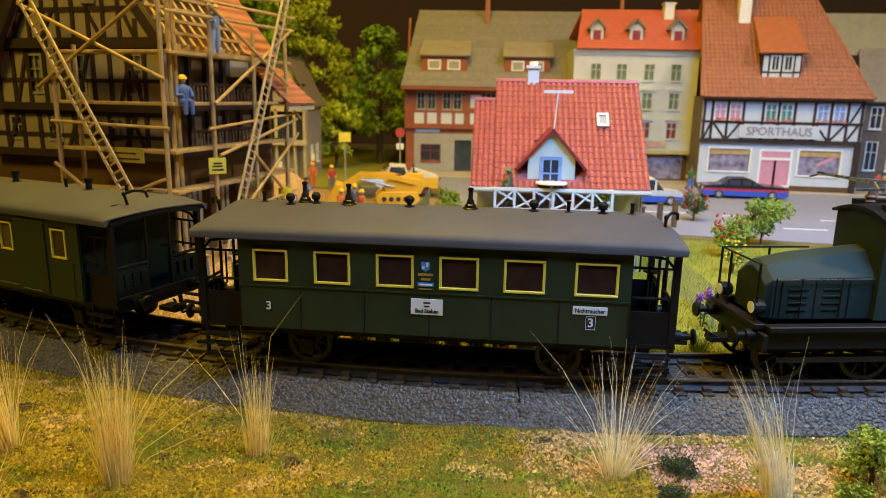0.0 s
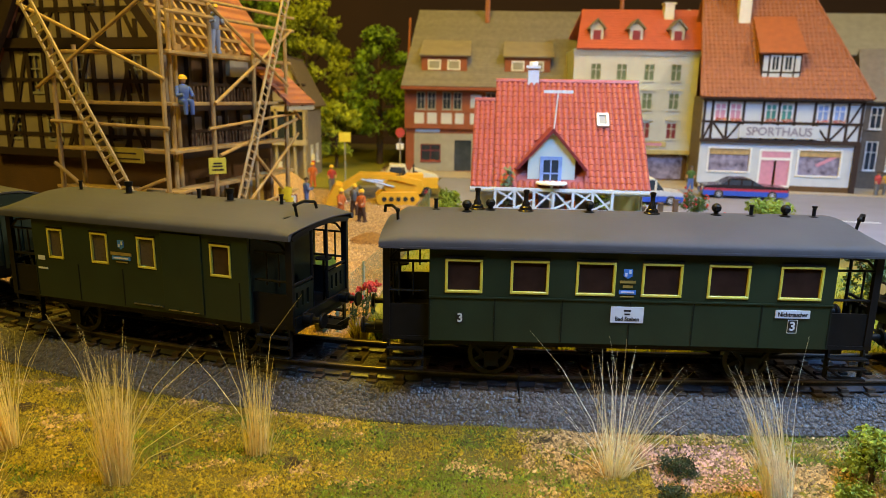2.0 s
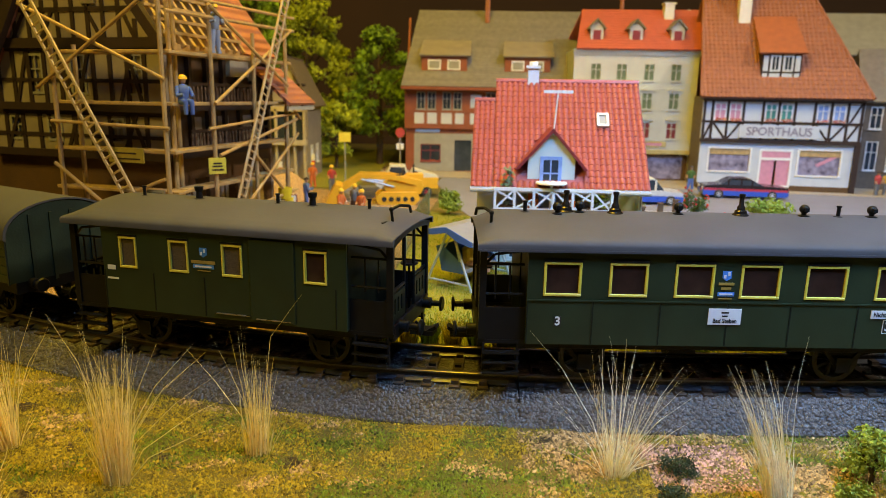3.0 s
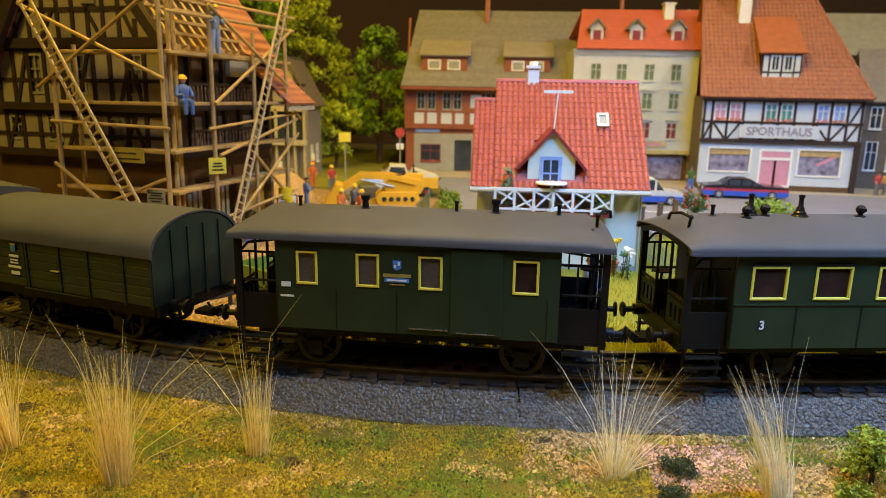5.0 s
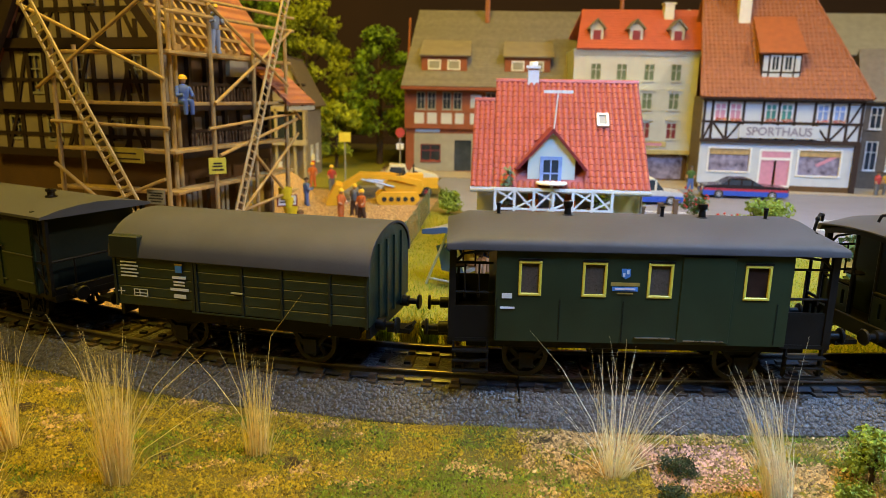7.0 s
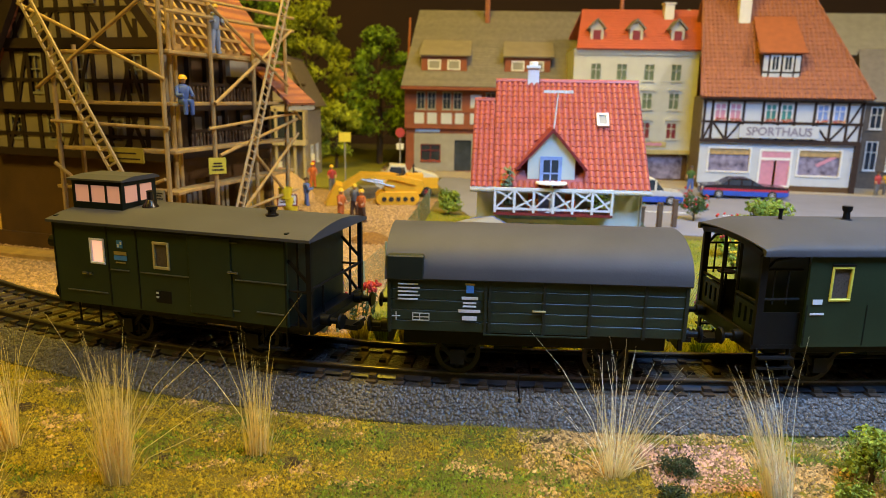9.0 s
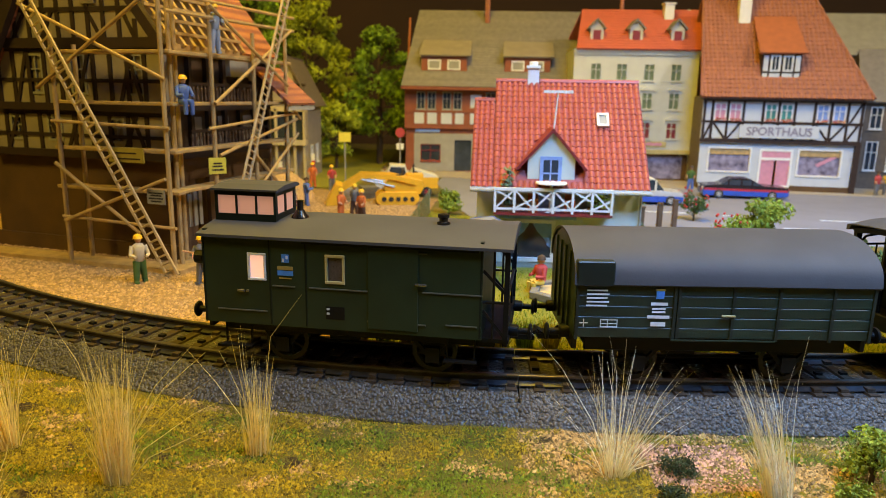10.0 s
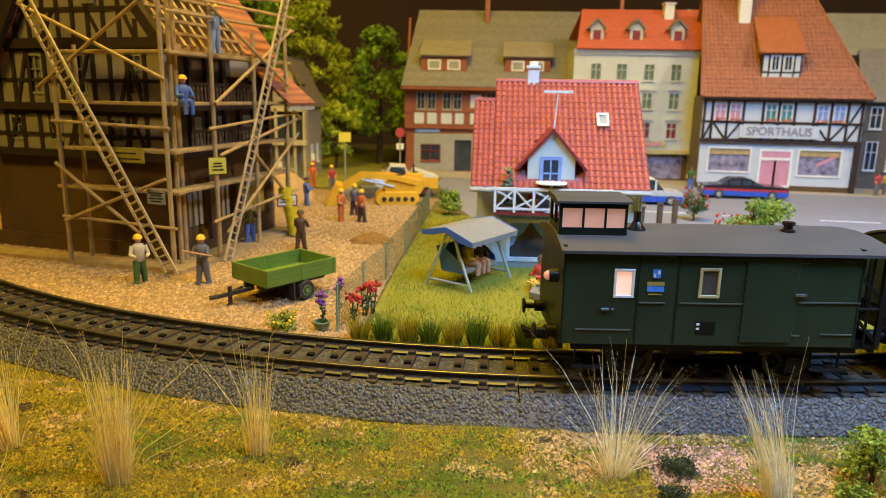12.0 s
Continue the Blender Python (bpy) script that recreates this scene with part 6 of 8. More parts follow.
M_PLASTERSHADE = mat("grey_shutter", (0.24, 0.20, 0.14), 0.8, bump=0.1)
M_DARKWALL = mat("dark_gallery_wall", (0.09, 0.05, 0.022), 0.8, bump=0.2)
M_BALUSTER = mat("brown_baluster", (0.11, 0.06, 0.03), 0.6, bump=0.1)
M_HOARD = mat("yellow_hoarding", (0.45, 0.30, 0.04), 0.7, bump=0.1)
old_house()


def scaffold():
    t = thing("scaffold", "pale wooden pole scaffold with plank decks and braces", "scaffold", HOUSE)
    # ground boards
    part("ground_board", Geo().box(-99, 1, -1.5, 3.6, -3.7, -1.9), M_WOOD, t)
    part("ground_board", Geo().box(-100, 1, 3.8, 8.6, -3.7, -2.0), M_WOOD, t)
    part("ground_board", Geo().box(-5.2, 1.6, 8.8, 94, -3.7, -2.0), M_WOOD, t)
    part("ground_board", Geo().box(-12, -5.4, 8.8, 94, -3.7, -2.1), M_WOOD, t)
    for z, l in ((29.0, -56), (44.6, -55), (62.5, -53), (81.5, -50)):
        part("deck_plank", Geo().box(l, 2, -0.6, 2.9, z - 1.3, z), M_WOOD, t, bevel=0.2)
        part("deck_plank", Geo().box(l + 3, 1, 3.2, 6.8, z - 1.3, z - 0.1), M_WOOD, t, bevel=0.2)
        part("deck_plank", Geo().box(-3.2, 0.4, 7, 92, z - 1.3, z + 0.1), M_WOOD, t, bevel=0.2)
        part("deck_plank", Geo().box(-7.0, -3.5, 7.2, 88, z - 1.3, z), M_WOOD, t, bevel=0.2)
    for x, y, top in ((-52, -1.2, 88), (-1.5, -1.4, 112), (1.0, 25, 112), (1.0, 56, 92), (1.2, 84, 100), (-6, 9, 118), (-9, 16, 112), (-50, 8, 84), (-4, 92, 60)):
        part("upright_pole", Geo().rod((x, y, -3.8), (x + 0.6, y, top), 0.95, 0.85, 8), M_WOOD, t, smooth=True)
    for a, b in (((-64, -2.2, 98.5), (0.5, -2.2, 70.8)), ((-58, -3.2, 67), (-6, -3.2, 99.5)), ((-54, -2.2, 38), (-16, -2.2, 12)), ((-51, -2.6, 15), (-2, -2.6, 34)), ((-52, -2.4, 15), (-52, 8, 15)),
                 ((3.2, 24, 62), (3.2, 88, 96)), ((3.8, 22, 100), (3.8, 82, 70)), ((3.2, 28, 8), (3.2, 92, 47)), ((2.8, 26, 41), (2.8, 92, 54)), ((2.8, 52, 40), (2.8, 90, 10)), ((2.6, 84, 62), (2.6, 96, 54))):
        part("diagonal_brace", Geo().rod(a, b, 0.75, 0.7, 7), M_WOOD, t, smooth=True)
    for z, l in ((53.0, -54), (15.0, -53)):
        part("guard_rail", Geo().rod((l, -2, z + 1.5), (1, -2, z), 0.65, 0.65, 7), M_WOOD, t, smooth=True)
        part("guard_rail", Geo().rod((2.4, 20, z - 1.0), (2.4, 92, z + 4), 0.65, 0.65, 7), M_WOOD, t, smooth=True)
    for z in (101.0, 95.0):
        part("guard_rail", Geo().rod((2.2, -2, z), (2.2, 92, z + 1), 0.7, 0.7, 7), M_WOOD, t, smooth=True)
    part("guard_rail", Geo().rod((-1, -2.2, 101), (-3, 90, 110), 0.7, 0.7, 7), M_WOOD, t, smooth=True)


scaffold()


def ladder(a, b, w, n, label):
    t = thing("ladder", label, "ladder", HOUSE, "site ladders")
    a, b = Vector(a), Vector(b)
    side = Vector(w)
    for sg in (-1, 1):
        part("ladder_rail", Geo().bar(a + side * sg / 2, b + side * sg / 2, 0.75, 0.95), M_LADDER, t)
    for k in range(n):
        q = a.lerp(b, (k + 0.7) / n)
        part("rung", Geo().rod(q - side / 2, q + side / 2, 0.4, n=6), M_LADDER, t)
    return t


M_LADDER = mat("pale_ladder_wood", (0.54, 0.42, 0.25), 0.6, var=0.15, scale=300, bump=0.2)
ladder((-0.5, -4.0, -3.6), (-65, -4.8, 112), (5.6, -1.4, 2.5), 40, "long pale wooden ladder leaning on the scaffold front")
ladder((4.5, 25, -3.8), (4.0, 87, 119), (-0.8, 5.4, -2.2), 40, "long pale wooden ladder leaning on the scaffold side")


def board(name, m, w, h, material, label, rows, ink, edge=None):
    t = thing(name, label, "sign", m, "site signs")
    part("sign_panel", Geo().box(-w / 2, w / 2, -0.3, 0.3, 0, h), material, t)
    g = Geo()
    for u, z, l in rows:
        g.box(-l * w / 2 + u * w, l * w / 2 + u * w, -0.42, -0.3, z * h, z * h + h * 0.1)
    part("sign_print", g, ink, t)
    if edge:
        part("sign_edge", Geo().casing(-w / 2, w / 2, 0, h, -0.45, -0.3, h * 0.1), edge, t)


M_SIGNYELLOW = mat("dark_yellow_sign", (0.34, 0.26, 0.03), 0.6, var=0.12, bump=0.05)
M_SIGNBRIGHT = mat("bright_yellow_sign", (0.70, 0.60, 0.06), 0.6, var=0.08, bump=0.05)
board("site_sign", HOUSE @ at(-19.5, -2.0, 39.6), 16, 5.6, M_SIGNYELLOW, "dull yellow site board on the scaffold deck", [(0, 0.58, 0.6), (0, 0.2, 0.8)], M_TIMBER)
board("site_sign", HOUSE @ at(2.6, 24, 33.6, 50), 7.0, 6.6, M_SIGNBRIGHT, "bright yellow notice hung on a scaffold pole", [(0, 0.6, 0.5), (0, 0.42, 0.6), (0, 0.2, 0.7)], M_TIMBER)
board("site_sign", HOUSE @ at(-7.5, -1.6, 24), 8.0, 5.6, M_GREYPLASTER, "grey-white notice board at the scaffold", [(0, 0.72, 0.8), (0, 0.55, 0.6), (0, 0.35, 0.8), (0, 0.15, 0.6)], M_INK)
board("site_sign", HOUSE @ at(3.6, 78, 12, 40), 10, 6.0, M_WHITEP, "white notice board with a red edge", [(0, 0.55, 0.6), (0, 0.3, 0.7)], M_TIMBER, M_DARKRED)


# ---- little figures: plain painted shapes ----
def figurine(m, coat, legs, hat, label, lift=0.0, sit=False, arm=0.0, h=18.5, tool=False):
    g = Geo()
    slots = [coat, legs, M_SKIN, hat]
    marks = []

    def put(fn, k):
        n = len(g.f)
        fn()
        marks.extend([k] * (len(g.f) - n))
    k = h / 18.5
    hip = 8.6 * k
    if sit:
        put(lambda: g.rod((-1.1, 0, 1.2), (-1.2, -4.2, 1.2), 1.25, 1.05), 1)
        put(lambda: g.rod((1.1, 0, 1.2), (1.2, -4.2, 1.2), 1.25, 1.05), 1)
        put(lambda: g.rod((-1.2, -4.2, 1.4), (-1.3, -4.2, -3.4), 1.0, 0.8), 1)
        put(lambda: g.rod((1.2, -4.2, 1.4), (1.3, -4.2, -3.4), 1.0, 0.8), 1)
        hip = 1.0
    else:
        put(lambda: g.rod((-1.6, -0.6, 0.6), (-0.9, 0, hip), 0.95, 1.45), 1)
        put(lambda: g.rod((1.6, 0.8, 0.6), (0.9, 0, hip), 0.95, 1.45), 1)
        put(lambda: g.box(-2.4, -0.9, -2.2, 0.4, 0, 0.9), 1)
        put(lambda: g.box(0.9, 2.4, -0.8, 1.8, 0, 0.9), 1)
    put(lambda: g.lathe([(1.7, 0), (2.0, 1.0), (2.1, 3.5), (2.4, 5.4), (1.6, 6.4), (0.8, 6.7)], (0, 0, hip), 10), 0)
    s = hip + 5.7
    put(lambda: g.rod((-2.2, 0, s), (-3.1, -0.6 - arm * 1.0, s - 3.2), 0.85, 0.7), 0)
    put(lambda: g.rod((2.2, 0, s), (3.1, -0.6 - arm * 1.0, s - 3.2), 0.85, 0.7), 0)
    put(lambda: g.rod((-3.1, -0.6 - arm, s - 3.2), (-2.4 + arm, -1.5 - arm * 3, s - 5.4 + arm * 3), 0.7, 0.55), 2 if arm < 0.5 else 0)
    put(lambda: g.rod((3.1, -0.6 - arm, s - 3.2), (2.6 - arm, -1.5 - arm * 3, s - 5.4 + arm * 3), 0.7, 0.55), 2 if arm < 0.5 else 0)
    put(lambda: g.ball((0, -0.2, hip + 8.2), 1.25, 1.35, 1.5), 2)
    put(lambda: g.lathe([(1.75, 0), (1.6, 0.25), (1.5, 0.9), (1.0, 1.5), (0.3, 1.75)], (0, -0.2, hip + 8.5), 12), 3)
    if tool:
        put(lambda: g.rod((-5.5, -3.5, s - 1.4), (6, -3.5, s - 2.6), 0.35), 2)
    me = bpy.data.meshes.new("figurine")
    me.from_pydata([(x * MM, y * MM, z * MM) for x, y, z in g.v], [], g.f)
    for q in slots:
        me.materials.append(q)
    me.polygons.foreach_set("material_index", marks)
    me.shade_smooth()
    me.set_sharp_from_angle(angle=radians(50))
    ob = new("figurine", me)
    ob.matrix_basis = m
    return tagged(ob, label, "figurine", "painted figures")


M_SKIN = mat("painted_skin_tone", (0.50, 0.27, 0.15), 0.6, bump=0.0)
P_BLUE = mat("blue_overalls", (0.09, 0.15, 0.40), 0.7, var=0.12, bump=0.1)
P_GREY = mat("grey_overalls", (0.13, 0.13, 0.14), 0.7, var=0.12, bump=0.1)
P_GREEN = mat("green_trousers", (0.06, 0.13, 0.03), 0.7, bump=0.1)
P_CREAM = mat("cream_shirt", (0.55, 0.48, 0.34), 0.7, bump=0.1)
P_OLIVE = mat("olive_coat", (0.12, 0.10, 0.02), 0.7, bump=0.1)
P_BROWN = mat("brown_clothes", (0.09, 0.045, 0.025), 0.7, bump=0.1)
P_HELMET = mat("yellow_helmet", (0.75, 0.46, 0.02), 0.4, bump=0.0)
P_RED = mat("red_clothes", (0.42, 0.05, 0.05), 0.7, bump=0.1)
P_HAIR = mat("dark_hair", (0.05, 0.025, 0.012), 0.7, bump=0.1)
P_YELLOW = mat("yellow_dress", (0.62, 0.42, 0.06), 0.7, bump=0.1)
GZ = -3.5
figurine(at(-113, 245, GZ, 35), P_CREAM, P_GREEN, P_HELMET, "toy workman in cream shirt and green trousers", arm=0.6, h=18)
figurine(at(-89.5, 245, GZ, -10), P_GREY, P_GREY, P_HELMET, "toy workman in grey overalls carrying a pole", arm=0.9, tool=True)
figurine(at(-91, 313, -2.0, 20), P_OLIVE, P_BLUE, P_HELMET, "toy workman in olive coat beside the scaffold", arm=0.7)
figurine(at(-65, 303, GZ, 170), P_BROWN, P_BROWN, P_BROWN, "toy workman in brown carrying a sack", arm=0.9)
figurine(at(-58, 378, GZ, 60), M_ORANGE, M_ORANGE, P_HELMET, "toy workman in orange overalls on the yard", arm=0.4)
figurine(at(-46, 376, GZ, -40), M_ORANGE, P_BROWN, P_HELMET, "toy workman in orange jacket on the yard", arm=0.3)
figurine(at(-53, 398, GZ, 150), P_GREY, P_BROWN, P_HELMET, "toy workman in grey beside the loader", arm=0.3)
figurine(at(-88, 431, GZ, 100), P_BLUE, P_BLUE, P_HAIR, "toy workman in blue digging with a spade", arm=0.9, h=17)
figurine(at(-101, 520, GZ, 10), M_ORANGE, M_ORANGE, P_HELMET, "toy workman in orange by the sand heap")
figurine(at(-84, 505, GZ, 30), P_RED, P_GREY, P_HELMET, "toy workman in red behind the loader")
figurine(at(-20, 470, GZ, 30), P_BROWN, P_GREEN, P_HAIR, "toy figure in brown and green beside the pick-up", h=19)
figurine(at(-44, 500, GZ, 30), P_CREAM, P_BROWN, P_HAIR, "toy figure in pale shirt behind the loader")
figurine(HOUSE @ at(2.6, 5.0, 61.6, 62), P_BLUE, P_BLUE, P_HELMET, "toy workman in blue sitting on the scaffold deck", sit=True, arm=0.8, h=17)
P_GREYBLUE = mat("grey_blue_overalls", (0.32, 0.36, 0.46), 0.7, var=0.1, bump=0.1)
figurine(HOUSE @ at(1.6, 28.5, 81.8, 60), P_GREYBLUE, P_GREYBLUE, P_HELMET, "toy workman in grey-blue standing on the scaffold", arm=0.9, h=20)
figurine(at(338, 529, -3.2, 20), P_RED, P_GREY, P_HAIR, "toy passer-by in red on the pavement")
figurine(at(347, 531, -3.2, -30), P_YELLOW, P_GREY, P_HAIR, "toy passer-by in yellow on the pavement")
figurine(at(198, 545, -3.2, -30), P_GREEN, P_BLUE, P_HAIR, "toy passer-by in green on the pavement")


# ---- vehicles and things in the yard and street ----
P_TRUCKGREEN = mat("olive_green_trailer_paint", (0.13, 0.21, 0.025), 0.45, var=0.1, scale=150, bump=0.06)
P_RUBBER = mat("black_rubber", (0.025, 0.023, 0.02), 0.7, bump=0.15)
P_LOADER = mat("loader_yellow", (0.72, 0.40, 0.02), 0.45, var=0.1, scale=150, bump=0.1)
P_WHITECAR = mat("cream_car_paint", (0.62, 0.60, 0.48), 0.3, var=0.05, bump=0.0)
P_SILVER = mat("silver_car_paint", (0.55, 0.55, 0.55), 0.3, 0.3, var=0.05, bump=0.0)
P_CARBLUE = mat("blue_car_paint", (0.03, 0.08, 0.42), 0.3, var=0.05, bump=0.0)
P_CARDARK = mat("black_car_paint", (0.02, 0.012, 0.014), 0.2, var=0.1, bump=0.0)
P_CARRED = mat("red_car_stripe", (0.40, 0.03, 0.05), 0.3, var=0.1, bump=0.0)
P_CANVAS = mat("grey_awning_cloth", (0.19, 0.19, 0.19), 0.8, var=0.08, bump=0.15)
P_CANVASBLUE = mat("blue_awning_valance", (0.05, 0.12, 0.38), 0.8, var=0.08, bump=0.1)
P_SAND = mat("play_sand", (0.52, 0.38, 0.17), 0.9, var=0.15, scale=600, bump=0.4)
P_CONCRETE = mat("grey_concrete_rim", (0.17, 0.16, 0.14), 0.85, var=0.15, bump=0.3)
P_CLAY = mat("clay_pot", (0.42, 0.12, 0.05), 0.7, bump=0.1)
P_TUBE = mat("pale_tube_frame", (0.45, 0.50, 0.48), 0.35, 0.3, bump=0.0)
P_FENCEPOST = mat("pale_green_fence_post", (0.24, 0.31, 0.20), 0.5, bump=0.05)
P_WIRE = mat("green_fence_wire", (0.16, 0.20, 0.13), 0.5, 0.2, bump=0.0)


def road_wheel(t, x, y, z, r, w, hub, name="wheel"):
    wh = part(name, Geo().lathe([(r * 0.62, -w / 2), (r * 0.92, -w / 2), (r, -w * 0.3), (r, w * 0.3), (r * 0.92, w / 2), (r * 0.62, w / 2)], (x, y, z), 20, "y"), P_RUBBER, t, smooth=True)
    part("rim", Geo().lathe([(r * 0.6, -w * 0.44), (r * 0.5, -w * 0.52), (r * 0.25, -w * 0.46), (r * 0.22, -w * 0.62), (r * 0.1, -w * 0.62)], (x, y, z), 16, "y"), hub, wh, smooth=True)


def farm_trailer():
    t = thing("farm_trailer", "green single-axle farm trailer with an empty box", "trailer", at(-56, 233, -3.5, 50))
    L, W, z0, z1 = 14.8, 10.0, 7.9, 12.9
    part("box_floor", Geo().box(-L, L, -W, W, z0 - 0.8, z0), P_TRUCKGREEN, t)
    for y in (-W, W - 0.7):
        for k in range(3):
            part("side_board", Geo().box(-L, L, y, y + 0.7, z0 + k * 1.68, z0 + k * 1.68 + 1.6), P_TRUCKGREEN, t, bevel=0.1)
        for x in (-L, -0.6, L - 1.2):
            part("side_stake", Geo().box(x, x + 1.2, y - 0.25, y + 0.95, z0 - 0.6, z1), P_TRUCKGREEN, t)
    for x in (-L, L - 0.7):
        part("end_board", Geo().box(x, x + 0.7, -W + 0.7, W - 0.7, z0, z1), P_TRUCKGREEN, t, bevel=0.1)
    part("chassis", Geo().box(-L + 1, L - 1, -5, -3.6, 4.6, 7.1).box(-L + 1, L - 1, 3.6, 5, 4.6, 7.1).box(0, 2, -W + 1, W - 1, 3.4, 4.8), P_RUBBER, t)
    for y in (-W + 0.4, W - 0.4):
        road_wheel(t, 1.0, y, 3.5, 3.5, 2.8 if y < 0 else -2.8, P_TRUCKGREEN)
        part("mudguard", Geo().box(-4.6, -4.0, y - 1.4, y + 1.4, 0.8, 7.1), P_RUBBER, t)
    part("drawbar", Geo().bar((-13, 0, 5.2), (-24, 4, 3.6), 1.2, 1.2).bar((-15, 4, 5), (-21, 3.2, 4.0), 0.9, 0.9).rod((-24, 4, 3.6), (-27, 5, 3.4), 0.8), P_RUBBER, t)
    part("drawbar_prop", Geo().rod((-20.5, 3, 0), (-20.5, 3, 6.6), 0.7).lathe([(1.3, 0), (1.3, 0.4)], (-20.5, 3, 0), 10), P_RUBBER, t)


farm_trailer()


def swing_seat():
    t = thing("garden_swing", "hollywood garden swing with grey awning and blue trim", "garden swing", at(10.4, 256.5, -3.6, 54))
    for x in (-14, 14):
        for y in (-10.5, 10.5):
            part("frame_leg", Geo().rod((x, y, 0), (x * 0.96, y * 0.14, 20.5), 0.5, n=8), P_TUBE, t)
        part("frame_foot", Geo().rod((x, -9.2, 2.4), (x, 9.2, 2.4), 0.45, n=8), P_TUBE, t)
    part("frame_beam", Geo().rod((-13.4, 0, 20.5), (13.4, 0, 20.5), 0.5, n=8), P_TUBE, t)
    aw = part("awning", slab(slab(Geo(), (-16, -11.5, 19.2), (16, -11.5, 19.2), (15.6, 0, 23.4), (-15.6, 0, 23.4), 0.5), (16, 11, 21.2), (-16, 11, 21.2), (-15.6, 0, 23.4), (15.6, 0, 23.4), 0.5), P_CANVAS, t)
    g = Geo()
    for k in range(9):
        x = -16 + k * 32 / 9
        g.extrude([(x, 19.2), (x + 3.55, 19.2), (x + 3.55, 17.6), (x + 1.8, 16.9), (x, 17.6)], -11.8, -11.4, "y")
    part("valance", g, P_CANVAS, aw)
    g = Geo()
    for x in (-16.3, 15.9):
        g.extrude([(-11.5, 19.4), (0, 23.6), (11, 21.4), (11, 19.6), (5.5, 20.2), (0, 21.4), (-5.5, 18.6), (-11.5, 17.4)], x, x + 0.4)
    part("side_valance", g, P_CANVASBLUE, aw)
    part("seat", Geo().box(-11, 11, -5.5, 4.5, 5.6, 7.0), P_CANVAS, t, bevel=0.4)
    part("backrest", slab(Geo(), (-11, 4.0, 6.4), (11, 4.0, 6.4), (11, 7.0, 15), (-11, 7.0, 15), 1.2), P_CANVASBLUE, t, "dark blue cushion back")
    for x in (-11.2, 11.2):
        part("side_arm", Geo().extrude([(-5.5, 5.6), (5, 5.6), (7, 15), (5, 15.5), (-4.5, 9)], x - 0.3, x + 0.3), P_CANVASBLUE, t)
        part("hanger", Geo().rod((x, -3, 9.5), (x, 0, 20.5), 0.25, n=5).rod((x, 5.5, 12), (x, 0, 20.5), 0.25, n=5), P_TUBE, t)


swing_seat()
SW = at(10.4, 256.5, -3.6, 54)
figurine(SW @ at(-3.6, -1.6, 7.0, 20), P_YELLOW, M_SKIN, P_HAIR, "toy figure in yellow sitting on the swing", sit=True, arm=0.6)
figurine(SW @ at(3.6, -1.6, 7.0, -10), P_HAIR, M_SKIN, P_HAIR, "toy figure in dark top sitting on the swing", sit=True, arm=0.6)


def sandbox():
    t = thing("sand_box", "hexagonal concrete sandpit filled with sand", "sandpit", at(46, 238, -3.6))
    n = 6
    for k in range(n):
        a, b = k * math.tau / n + 0.3, (k + 1) * math.tau / n + 0.3
        g = Geo()
        pts = [(r * math.cos(q), r * math.sin(q)) for r, q in ((15.5, a), (15.5, b), (12.0, b), (12.0, a))]
        g.v = [(x, y, z) for z in (0, 2.6) for x, y in pts]
        g.f = [(3, 2, 1, 0), (4, 5, 6, 7), (0, 1, 5, 4), (1, 2, 6, 5), (2, 3, 7, 6), (3, 0, 4, 7)]
        part("rim_stone", g, P_CONCRETE, t, bevel=0.25)
    part("sand", Geo().lathe([(12.2, 0), (12.2, 1.3), (7, 1.7), (3, 2.1), (0.2, 2.0)], n=18), P_SAND, t)


sandbox()
figurine(at(36.5, 243, -0.9, -60), P_RED, P_YELLOW, P_HAIR, "toy child in red and yellow on the sandpit rim", sit=True, arm=0.8)
figurine(at(54, 242, -0.9, 60), P_BLUE, P_BLUE, P_HAIR, "toy child in blue on the sandpit rim", sit=True, arm=0.8)


def bucket(x, y, c):
    t = thing("toy_bucket", "small turquoise toy bucket in the sand", "bucket", at(x, y, -2.0))
    part("pail", Geo().lathe([(1.2, 0), (1.7, 3), (1.4, 3), (1.0, 0.4)], n=12), c, t)


bucket(44, 236, M_TEAL)


